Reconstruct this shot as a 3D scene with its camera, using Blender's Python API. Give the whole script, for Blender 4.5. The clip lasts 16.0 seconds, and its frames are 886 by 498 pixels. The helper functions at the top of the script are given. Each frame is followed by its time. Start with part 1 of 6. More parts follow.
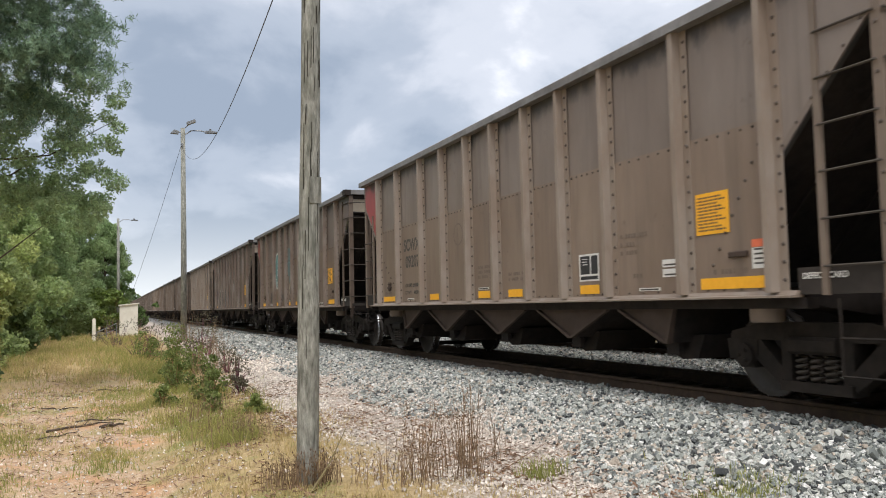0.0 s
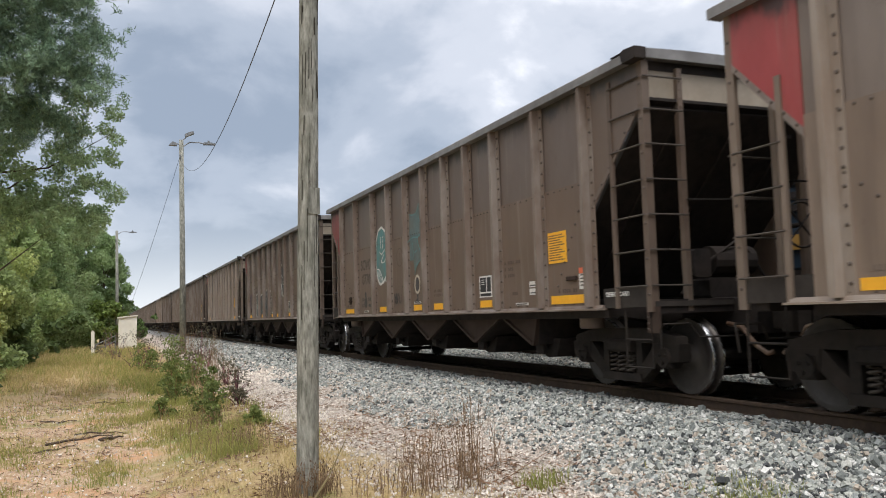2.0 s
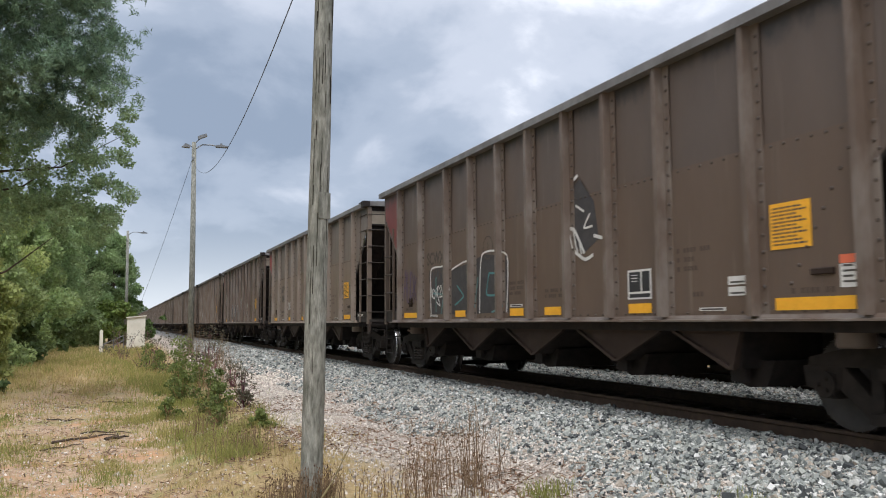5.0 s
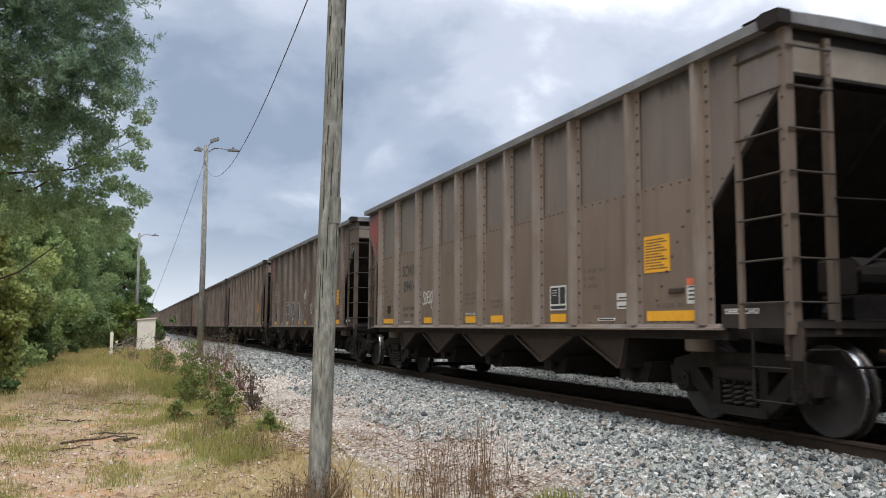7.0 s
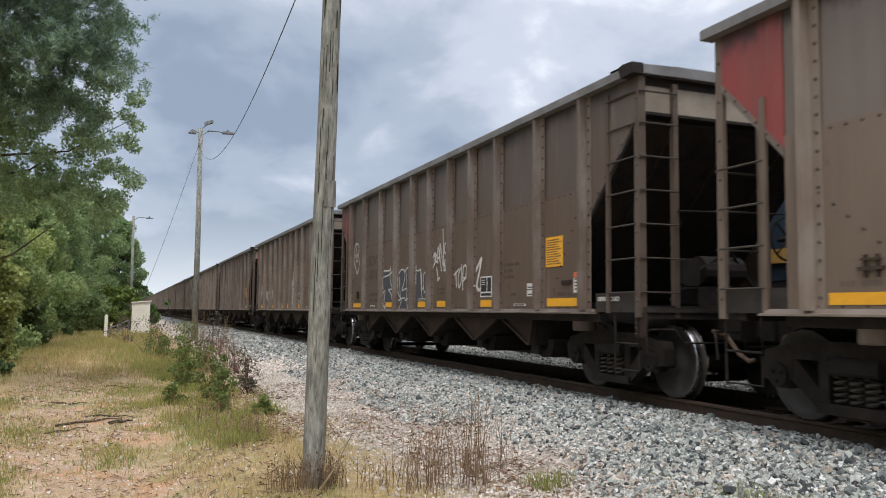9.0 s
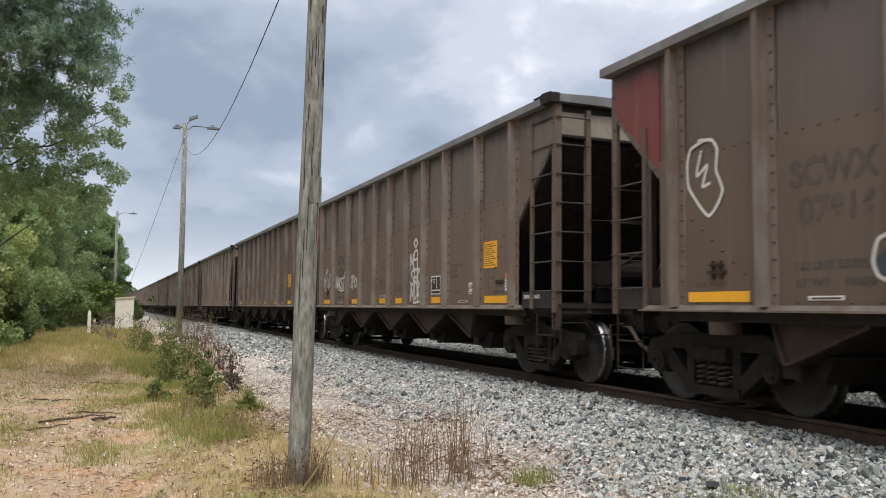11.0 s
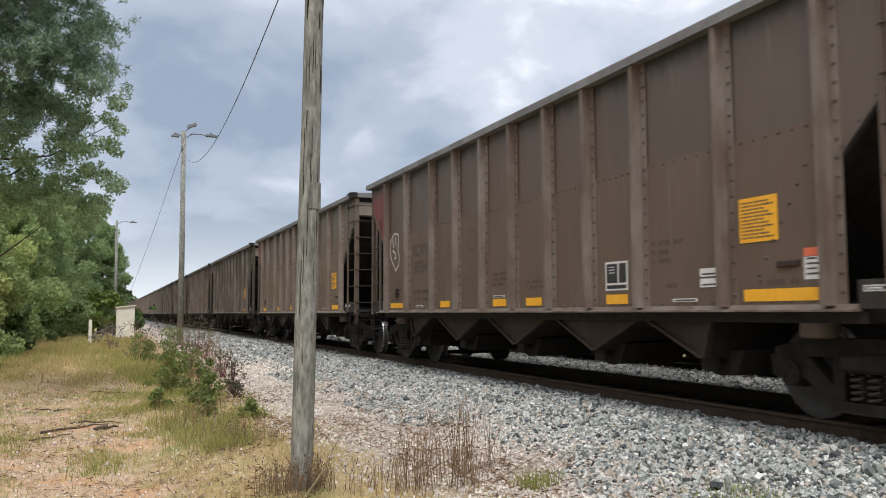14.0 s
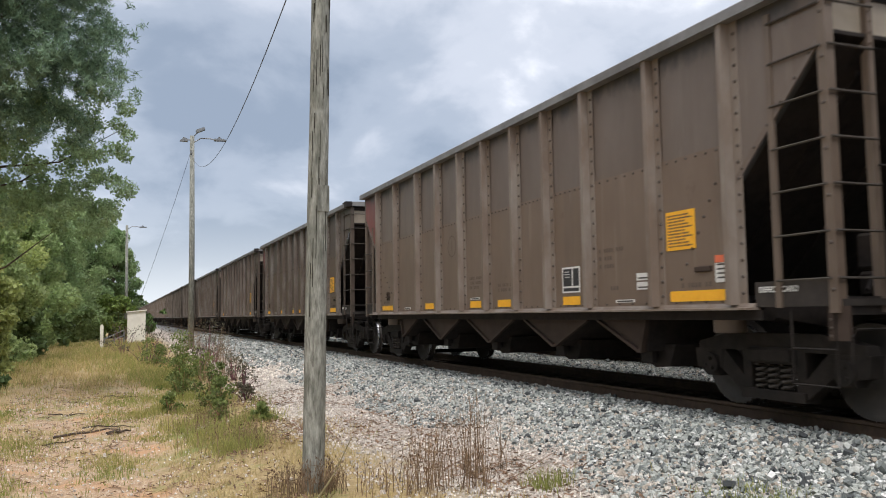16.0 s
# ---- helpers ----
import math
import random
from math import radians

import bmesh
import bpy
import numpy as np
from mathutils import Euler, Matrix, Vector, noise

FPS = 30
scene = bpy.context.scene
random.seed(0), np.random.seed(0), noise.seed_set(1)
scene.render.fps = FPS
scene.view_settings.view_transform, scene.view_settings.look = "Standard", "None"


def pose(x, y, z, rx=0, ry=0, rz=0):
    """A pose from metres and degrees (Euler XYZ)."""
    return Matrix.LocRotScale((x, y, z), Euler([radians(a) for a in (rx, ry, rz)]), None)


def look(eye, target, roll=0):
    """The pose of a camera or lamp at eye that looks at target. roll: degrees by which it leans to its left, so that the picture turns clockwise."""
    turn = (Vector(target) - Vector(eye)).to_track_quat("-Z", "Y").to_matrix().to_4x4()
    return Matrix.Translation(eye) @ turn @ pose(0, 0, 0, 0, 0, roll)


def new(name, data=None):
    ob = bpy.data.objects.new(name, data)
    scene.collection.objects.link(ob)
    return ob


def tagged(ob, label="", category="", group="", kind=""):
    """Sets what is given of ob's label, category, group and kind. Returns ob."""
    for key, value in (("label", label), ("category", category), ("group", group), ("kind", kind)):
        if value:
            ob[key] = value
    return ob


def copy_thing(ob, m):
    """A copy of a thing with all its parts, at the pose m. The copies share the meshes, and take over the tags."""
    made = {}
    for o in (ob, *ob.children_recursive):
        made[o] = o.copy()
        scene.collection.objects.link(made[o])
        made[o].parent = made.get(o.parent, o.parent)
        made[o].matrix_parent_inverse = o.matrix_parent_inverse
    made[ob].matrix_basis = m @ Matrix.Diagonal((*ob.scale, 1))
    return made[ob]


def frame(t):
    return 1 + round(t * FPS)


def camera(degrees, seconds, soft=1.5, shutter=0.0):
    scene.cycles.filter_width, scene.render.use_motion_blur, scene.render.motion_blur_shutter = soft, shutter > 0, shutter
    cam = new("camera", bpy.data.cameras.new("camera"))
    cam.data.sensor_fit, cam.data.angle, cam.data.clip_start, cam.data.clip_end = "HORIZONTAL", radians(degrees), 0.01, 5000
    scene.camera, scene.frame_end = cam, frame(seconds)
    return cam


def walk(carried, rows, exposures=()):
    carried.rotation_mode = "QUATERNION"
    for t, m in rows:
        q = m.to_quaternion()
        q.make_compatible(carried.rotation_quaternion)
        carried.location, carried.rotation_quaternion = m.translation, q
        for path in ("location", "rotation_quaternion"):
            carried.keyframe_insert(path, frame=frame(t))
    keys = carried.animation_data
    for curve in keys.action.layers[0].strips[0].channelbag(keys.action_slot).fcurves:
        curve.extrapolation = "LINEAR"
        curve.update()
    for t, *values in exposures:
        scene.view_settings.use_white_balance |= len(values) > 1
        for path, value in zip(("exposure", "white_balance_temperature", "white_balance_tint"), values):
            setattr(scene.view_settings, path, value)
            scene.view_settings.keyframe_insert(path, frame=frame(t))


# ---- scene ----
cam = camera(57.0, 16.0, soft=1.0, shutter=0.2)
EYE = (0.0, 0.0, 1.04)
# seconds, yaw, pitch, roll: a hand-held phone, turned a little, standing on one spot
TURNS = [(0, -22.05, 3.90, 1.25), (0.5, -22.02, 4.09, 1.44), (1, -22.11, 4.20, 1.42), (1.5, -22.09, 4.40, 1.43),
         (2, -22.10, 4.59, 1.66), (2.5, -22.14, 4.42, 1.37), (3, -22.25, 4.51, 0.43), (3.5, -22.21, 4.81, 0.52),
         (4, -21.87, 4.91, 0.77), (6.5, -21.15, 5.49, -0.51), (7, -20.93, 5.52, -0.38), (7.5, -20.90, 5.53, -0.69),
         (8, -20.96, 5.12, -0.74), (8.5, -21.19, 4.66, -0.67), (9, -21.30, 4.41, -0.60), (9.5, -21.15, 4.23, -0.72),
         (10, -21.55, 4.13, -0.84), (12.5, -22.93, 4.52, -0.09), (13, -22.84, 4.74, 0.12), (13.5, -22.49, 4.64, 0.17),
         (14, -22.24, 4.45, 0.20), (14.5, -22.13, 4.40, 0.24), (15, -22.00, 4.38, 0.37), (15.5, -21.75, 4.39, 0.52),
         (16, -21.56, 4.54, 0.81)]

walk(cam, [(t, pose(*EYE, 90 + p, r, y)) for t, y, p, r in TURNS],
     [(0, 0.42, 6350, 10), (2, 0.36, 6300, 10), (4, 0.27, 6150, 10), (6.5, 0.25, 6020, 10), (7.5, 0.25, 6020, 10), (9, 0.23, 6120, 10), (10, 0.25, 6220, 10),
      (13, 0.31, 6220, 10), (16, 0.33, 6210, 10)])

# ---- sky and sun: bright overcast ----
world = bpy.data.worlds.new("overcast_sky")
scene.world = world
world.use_nodes = True
wt = world.node_tree
wt.nodes.clear()


def wnode(kind, **values):
    n = wt.nodes.new(kind)
    for k, v in values.items():
        n.inputs[k].default_value = v
    return n


def wmath(op, a, b=None):
    n = wt.nodes.new("ShaderNodeMath")
    n.operation = op
    for i, v in enumerate((a, b)):
        if v is None:
            continue
        if isinstance(v, (int, float)):
            n.inputs[i].default_value = v
        else:
            wt.links.new(v, n.inputs[i])
    return n.outputs[0]


coord = wt.nodes.new("ShaderNodeTexCoord").outputs["Generated"]
sep = wt.nodes.new("ShaderNodeSeparateXYZ")
wt.links.new(coord, sep.inputs[0])
up = wmath("MAXIMUM", sep.outputs["Z"], 0.0)
comb = wt.nodes.new("ShaderNodeCombineXYZ")
flat = wmath("ADD", up, 0.42)     # a cloud layer seen from below, drawn together towards the horizon
wt.links.new(wmath("DIVIDE", sep.outputs["X"], flat), comb.inputs[0])
wt.links.new(wmath("DIVIDE", sep.outputs["Y"], flat), comb.inputs[1])
comb.inputs[2].default_value = 7.6
big = wnode("ShaderNodeTexNoise", Scale=1.35, Detail=2.0, Roughness=0.45)
fine = wnode("ShaderNodeTexNoise", Scale=3.3, Detail=8.0, Roughness=0.53, Distortion=0.25)
wt.links.new(comb.outputs[0], big.inputs["Vector"])
wt.links.new(comb.outputs[0], fine.inputs["Vector"])
cover = wmath("ADD", wmath("MULTIPLY", big.outputs[0], 0.5), wmath("MULTIPLY", fine.outputs[0], 0.5))
cover = wmath("ADD", cover, wmath("MULTIPLY", wmath("SUBTRACT", wmath("MINIMUM", up, 0.5), 0.25), 0.72))     # thinner cloud towards the zenith
ramp = wt.nodes.new("ShaderNodeValToRGB")
ramp.color_ramp.interpolation = "EASE"
e = ramp.color_ramp.elements
e[0].position, e[0].color = 0.39, (0.29, 0.34, 0.42, 1)
e[1].position, e[1].color = 0.655, (1.08, 1.06, 1.07, 1)
m1 = e.new(0.475)
m1.color = (0.41, 0.455, 0.53, 1)
m2 = e.new(0.56)
m2.color = (0.60, 0.625, 0.685, 1)
wt.links.new(cover, ramp.inputs[0])
low = wt.nodes.new("ShaderNodeMix")
low.data_type = "RGBA"
low.inputs["B"].default_value = (0.84, 0.86, 0.87, 1)
wt.links.new(ramp.outputs[0], low.inputs["A"])
wt.links.new(wmath("POWER", wmath("SUBTRACT", 1.0, wmath("MINIMUM", wmath("MULTIPLY", up, 6.0), 1.0)), 2.0), low.inputs["Factor"])
nishita = wt.nodes.new("ShaderNodeTexSky")
nishita.sky_type, nishita.sun_disc = "NISHITA", False
nishita.sun_elevation, nishita.sun_rotation = radians(60), radians(200)
scaled = wt.nodes.new("ShaderNodeVectorMath")
scaled.operation = "SCALE"
scaled.inputs["Scale"].default_value = 0.1
wt.links.new(nishita.outputs[0], scaled.inputs[0])
veil = wt.nodes.new("ShaderNodeMix")
veil.data_type = "RGBA"
veil.inputs["Factor"].default_value = 0.93
wt.links.new(scaled.outputs[0], veil.inputs["A"])
wt.links.new(low.outputs["Result"], veil.inputs["B"])
back = wnode("ShaderNodeBackground", Strength=1.0)
wt.links.new(veil.outputs["Result"], back.inputs["Color"])
wt.links.new(back.outputs[0], wt.nodes.new("ShaderNodeOutputWorld").inputs[0])

sun = new("sun", bpy.data.lights.new("sun", "SUN"))
sun.data.energy, sun.data.angle, sun.data.color = 2.0, radians(30), (1.0, 0.96, 0.9)
sun.matrix_world = look((0, 0, 0), (Vector((0.34, 0.94, 0)) * math.cos(radians(60)) - Vector((0, 0, 1)) * math.sin(radians(60))))


# ---- materials ----
def surface(name, c1, c2, scale=6.0, rough=0.7, bump=0.15, metal=0.0, grime=(0, 0, 0), grime_amount=0.0, stretch=(1, 1, 1), tint=False,
            bump_scale=None, island=0.0, rand=0.0, big=0.35, thin=0.0):
    """Two-scale procedural surface: fine mottling between c1 and c2, broad stains of grime, fine relief."""
    m = bpy.data.materials.new(name)
    m.use_nodes = True
    nt = m.node_tree
    bsdf = nt.nodes["Principled BSDF"]
    tc = nt.nodes.new("ShaderNodeTexCoord")
    info = nt.nodes.new("ShaderNodeObjectInfo")
    mp = nt.nodes.new("ShaderNodeMapping")
    mp.inputs["Scale"].default_value = stretch
    nt.links.new(tc.outputs["Object"], mp.inputs[0])
    off = nt.nodes.new("ShaderNodeMath")
    off.operation = "MULTIPLY"
    off.inputs[1].default_value = 37.0
    nt.links.new(info.outputs["Random"], off.inputs[0])

    def nz(sc, detail, rough_):
        n = nt.nodes.new("ShaderNodeTexNoise")
        n.noise_dimensions = "4D"
        n.inputs["Scale"].default_value, n.inputs["Detail"].default_value, n.inputs["Roughness"].default_value = sc, detail, rough_
        nt.links.new(mp.outputs[0], n.inputs["Vector"])
        nt.links.new(off.outputs[0], n.inputs["W"])
        return n.outputs[0]

    def mix(fac, a, b, mode="MIX"):
        n = nt.nodes.new("ShaderNodeMix")
        n.data_type, n.blend_type = "RGBA", mode
        for sock, v in (("Factor", fac), ("A", a), ("B", b)):
            if isinstance(v, tuple):
                n.inputs[sock].default_value = (*v[:3], 1)
            elif isinstance(v, (int, float)):
                n.inputs[sock].default_value = v
            else:
                nt.links.new(v, n.inputs[sock])
        return n.outputs["Result"]

    def band(v, lo, hi):
        n = nt.nodes.new("ShaderNodeMapRange")
        n.inputs["From Min"].default_value, n.inputs["From Max"].default_value = lo, hi
        nt.links.new(v, n.inputs["Value"])
        return n.outputs[0]

    col = mix(band(nz(scale, 6, 0.65), 0.32, 0.68), c1, c2)
    if island:
        geo = nt.nodes.new("ShaderNodeNewGeometry")
        mul = nt.nodes.new("ShaderNodeMapRange")
        mul.inputs["To Min"].default_value, mul.inputs["To Max"].default_value = 1 - island, 1 + island
        nt.links.new(geo.outputs["Random Per Island"], mul.inputs["Value"])
        col = mix(1.0, col, mul.outputs[0], "MULTIPLY")
    if rand:
        mul = nt.nodes.new("ShaderNodeMapRange")
        mul.inputs["To Min"].default_value, mul.inputs["To Max"].default_value = 1 - rand, 1 + rand
        nt.links.new(info.outputs["Random"], mul.inputs["Value"])
        col = mix(1.0, col, mul.outputs[0], "MULTIPLY")
    if tint:
        col = mix(1.0, col, info.outputs["Color"], "MULTIPLY")
    if grime_amount:
        f = nt.nodes.new("ShaderNodeMath")
        f.operation = "MULTIPLY"
        f.inputs[1].default_value = grime_amount
        nt.links.new(band(nz(scale * big, 4, 0.6), 0.42, 0.66), f.inputs[0])
        col = mix(f.outputs[0], col, grime)
    nt.links.new(col, bsdf.inputs["Base Color"])
    rr = nt.nodes.new("ShaderNodeMapRange")
    rr.inputs["To Min"].default_value, rr.inputs["To Max"].default_value = max(rough - 0.12, 0.05), min(rough + 0.12, 1)
    nt.links.new(nz(scale * 1.7, 3, 0.5), rr.inputs["Value"])
    nt.links.new(rr.outputs[0], bsdf.inputs["Roughness"])
    bsdf.inputs["Metallic"].default_value = metal
    if rough >= 0.75:
        bsdf.inputs["Specular IOR Level"].default_value = 0.15     # rough and dusty surfaces: little sheen, keeps the shaded underside dark
    if bump:
        b = nt.nodes.new("ShaderNodeBump")
        b.inputs["Strength"].default_value, b.inputs["Distance"].default_value = bump, 0.02
        nt.links.new(nz(bump_scale or scale * 4, 5, 0.7), b.inputs["Height"])
        nt.links.new(b.outputs[0], bsdf.inputs["Normal"])
    if thin:
        lit = nt.nodes.new("ShaderNodeBsdfTranslucent")
        nt.links.new(col, lit.inputs["Color"])
        both = nt.nodes.new("ShaderNodeMixShader")
        both.inputs[0].default_value = thin
        nt.links.new(bsdf.outputs[0], both.inputs[1])
        nt.links.new(lit.outputs[0], both.inputs[2])
        nt.links.new(both.outputs[0], nt.nodes["Material Output"].inputs[0])
    return m


def plain(name, c, rough=0.6, metal=0.0):
    return surface(name, tuple(v * 0.88 for v in c), tuple(min(v * 1.1, 1) for v in c), 18, rough, 0.05, metal)


def car_paint(name, c1, c2, spill):
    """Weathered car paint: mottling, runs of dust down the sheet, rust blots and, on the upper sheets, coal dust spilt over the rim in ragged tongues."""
    m = surface(name, c1, c2, 1.6, 0.5, 0.06, 0.0, (0.12, 0.08, 0.055), 0.5, (1, 1, 0.45), tint=True, bump_scale=1.2)
    nt = m.node_tree
    bsdf = nt.nodes["Principled BSDF"]
    col = bsdf.inputs["Base Color"].links[0].from_socket
    tc, info = nt.nodes.new("ShaderNodeTexCoord"), nt.nodes.new("ShaderNodeObjectInfo")
    w = nt.nodes.new("ShaderNodeMath")
    w.operation = "MULTIPLY"
    w.inputs[1].default_value = 53.0
    nt.links.new(info.outputs["Random"], w.inputs[0])

    def nz(stretch, detail, rough):
        mp, n = nt.nodes.new("ShaderNodeMapping"), nt.nodes.new("ShaderNodeTexNoise")
        mp.inputs["Scale"].default_value = stretch
        n.noise_dimensions = "4D"
        n.inputs["Scale"].default_value, n.inputs["Detail"].default_value, n.inputs["Roughness"].default_value = 1.0, detail, rough
        nt.links.new(tc.outputs["Object"], mp.inputs[0])
        nt.links.new(mp.outputs[0], n.inputs["Vector"])
        nt.links.new(w.outputs[0], n.inputs["W"])
        return n.outputs[0]

    def lay(below, mask, lo, hi, amount, c):
        r, n = nt.nodes.new("ShaderNodeMapRange"), nt.nodes.new("ShaderNodeMix")
        r.inputs["From Min"].default_value, r.inputs["From Max"].default_value, r.inputs["To Max"].default_value = lo, hi, amount
        nt.links.new(mask, r.inputs["Value"])
        n.data_type = "RGBA"
        nt.links.new(r.outputs[0], n.inputs["Factor"])
        nt.links.new(below, n.inputs["A"])
        n.inputs["B"].default_value = (*c, 1)
        return n.outputs["Result"]

    col = lay(col, nz((5, 5, 0.35), 4, 0.6), 0.52, 0.75, 0.5, (0.10, 0.075, 0.06))
    col = lay(col, nz((9, 9, 0.5), 3, 0.6), 0.60, 0.74, 0.35, (0.27, 0.225, 0.185))
    col = lay(col, nz((3.2, 3.2, 2.4), 6, 0.75), 0.62, 0.72, 0.6, (0.085, 0.05, 0.034))
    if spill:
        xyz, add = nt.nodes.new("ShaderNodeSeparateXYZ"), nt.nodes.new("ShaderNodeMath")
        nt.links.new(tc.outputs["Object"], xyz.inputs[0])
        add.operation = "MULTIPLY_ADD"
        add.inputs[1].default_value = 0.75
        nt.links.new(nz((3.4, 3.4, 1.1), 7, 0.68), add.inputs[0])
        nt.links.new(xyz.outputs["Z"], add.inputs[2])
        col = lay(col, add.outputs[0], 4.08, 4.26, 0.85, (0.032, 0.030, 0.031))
    nt.links.new(col, bsdf.inputs["Base Color"])
    return m


CAR = car_paint("weathered_car_paint", (0.178, 0.137, 0.106), (0.228, 0.180, 0.142), False)
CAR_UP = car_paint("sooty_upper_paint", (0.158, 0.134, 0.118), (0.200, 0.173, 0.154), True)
POST = surface("scuffed_post_paint", (0.182, 0.144, 0.114), (0.235, 0.190, 0.153), 3.4, 0.5, 0.1, 0.0, (0.36, 0.335, 0.305), 0.38, (1, 1, 0.4), tint=True, big=0.9)
LIP = surface("bare_aluminium_chord", (0.165, 0.158, 0.155), (0.25, 0.243, 0.238), 4.0, 0.5, 0.1, 0.25, (0.09, 0.078, 0.07), 0.6)
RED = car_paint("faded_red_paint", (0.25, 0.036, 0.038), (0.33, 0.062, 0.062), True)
CREAM = surface("dirty_cream_panel", (0.27, 0.225, 0.175), (0.37, 0.315, 0.25), 4.0, 0.6, 0.05, 0.0, (0.2, 0.17, 0.13), 0.5)
# near-black: deep shade under and between the cars is put into this colour
DARKSTEEL = surface("sooty_shaded_steel", (0.016, 0.014, 0.014), (0.032, 0.027, 0.025), 8.0, 0.75, 0.2, 0.0, (0.045, 0.034, 0.028), 0.4)
# truck steel: dusty, and darkened to hold the shade below the car body
TRUCK = surface("dusty_shaded_cast_steel", (0.014, 0.012, 0.011), (0.028, 0.024, 0.021), 9.0, 0.8, 0.3, 0.0, (0.045, 0.035, 0.029), 0.5)
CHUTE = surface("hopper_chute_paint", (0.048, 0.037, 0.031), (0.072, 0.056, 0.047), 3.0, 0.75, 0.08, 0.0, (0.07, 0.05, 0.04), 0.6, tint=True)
SHINY = surface("polished_tread", (0.34, 0.34, 0.35), (0.46, 0.46, 0.47), 12, 0.26, 0.03, 1.0)
TREAD = surface("dull_brown_tread", (0.06, 0.052, 0.047), (0.10, 0.088, 0.08), 14, 0.36, 0.05, 0.7)
# slope sheets: grey raised so the colour holds lens flare over the blacks
SLOPE = surface("coal_dusted_slope_sheet", (0.070, 0.069, 0.072), (0.115, 0.112, 0.114), 3.0, 0.75, 0.1, 0.0, (0.045, 0.043, 0.044), 0.5)
SPRING = surface("dusty_spring_lit_rung_steel", (0.050, 0.043, 0.038), (0.085, 0.072, 0.062), 9.0, 0.75, 0.1)
HOSE = surface("rusty_brake_pipe", (0.10, 0.055, 0.035), (0.20, 0.12, 0.075), 12, 0.6, 0.1, 0.0, (0.30, 0.25, 0.18), 0.4)
WHEEL = surface("wheel_steel", (0.028, 0.024, 0.022), (0.048, 0.041, 0.037), 7, 0.6, 0.1, 0.0)
RAILM = surface("rusty_rail", (0.060, 0.042, 0.032), (0.10, 0.068, 0.048), 12, 0.8, 0.3, 0.0, (0.045, 0.035, 0.03), 0.4)
TIE = surface("creosoted_wood", (0.045, 0.037, 0.03), (0.09, 0.075, 0.06), 5, 0.9, 0.4, 0.0, stretch=(1, 8, 8))
YELLOW = surface("reflective_yellow", (0.86, 0.41, 0.018), (0.93, 0.48, 0.03), 20, 0.45, 0.02, 0.0, (0.55, 0.28, 0.03), 0.2)
WHITE = surface("white_decal", (0.66, 0.65, 0.62), (0.76, 0.75, 0.72), 30, 0.5, 0.0, 0.0, (0.45, 0.42, 0.38), 0.3)
BLACK = plain("black_decal", (0.025, 0.025, 0.027), 0.6)
STENCIL = surface("faded_stencil", (0.045, 0.047, 0.042), (0.10, 0.083, 0.07), 14, 0.7, 0.0)
ORANGE = plain("orange_red_decal", (0.75, 0.17, 0.08), 0.5)
SPRAYW = surface("white_spray_paint", (0.60, 0.59, 0.56), (0.74, 0.73, 0.70), 9, 0.6, 0.0, 0.0, (0.42, 0.38, 0.34), 0.35)
SPRAYT = surface("teal_spray_paint", (0.055, 0.18, 0.185), (0.095, 0.25, 0.25), 7, 0.6, 0.0, 0.0, (0.13, 0.16, 0.14), 0.7)
SPRAYP = surface("purple_spray_paint", (0.075, 0.05, 0.09), (0.11, 0.075, 0.12), 7, 0.6, 0.0)
SPRAYB = surface("black_spray_paint", (0.035, 0.032, 0.035), (0.06, 0.055, 0.055), 7, 0.6, 0.0)
SPRAYC = surface("cream_spray_paint", (0.42, 0.36, 0.28), (0.55, 0.49, 0.40), 7, 0.6, 0.0)
PALE = surface("pale_clay_gravel", (0.45, 0.405, 0.355), (0.66, 0.605, 0.545), 20, 0.9, 0.3, 0.0, (0.46, 0.34, 0.25), 0.3, island=0.35, rand=0.25)
POLE = surface("weathered_grey_pole", (0.13, 0.128, 0.108), (0.46, 0.455, 0.405), 6, 0.9, 0.9, 0.0, (0.10, 0.105, 0.085), 0.6, (6, 6, 1.3), bump_scale=9, big=0.4)
CONC = surface("pale_hut_paint", (0.72, 0.68, 0.58), (0.82, 0.78, 0.69), 3, 0.7, 0.05, 0.0, (0.45, 0.40, 0.32), 0.3)
GALV = surface("galvanised_steel", (0.17, 0.175, 0.18), (0.25, 0.255, 0.26), 12, 0.5, 0.05, 0.6)
WIRE = plain("black_cable", (0.055, 0.055, 0.06), 0.6)
BARK = surface("pine_bark", (0.055, 0.042, 0.032), (0.12, 0.092, 0.07), 10, 0.95, 0.6, stretch=(1, 1, 0.3))
LEAF = surface("broad_leaves", (0.112, 0.158, 0.072), (0.19, 0.235, 0.118), 0.9, 0.6, 0.0, 0.0, (0.20, 0.23, 0.07), 0.4, island=0.35, tint=True, thin=0.5)
NEEDLE = surface("pine_needles", (0.085, 0.132, 0.085), (0.135, 0.185, 0.115), 0.9, 0.6, 0.0, 0.0, (0.11, 0.15, 0.05), 0.35, island=0.4, tint=True, thin=0.35)
WEED = surface("weed_leaves", (0.085, 0.125, 0.04), (0.17, 0.20, 0.075), 3, 0.65, 0.0, island=0.4, tint=True, thin=0.35)
DRY = surface("dry_stems", (0.15, 0.095, 0.065), (0.26, 0.17, 0.115), 8, 0.85, 0.0, island=0.4, tint=True)
GRASS = surface("mixed_grass", (0.25, 0.27, 0.075), (0.42, 0.37, 0.14), 0.8, 0.8, 0.0, 0.0, (0.16, 0.25, 0.055), 0.5, island=0.3, thin=0.35)
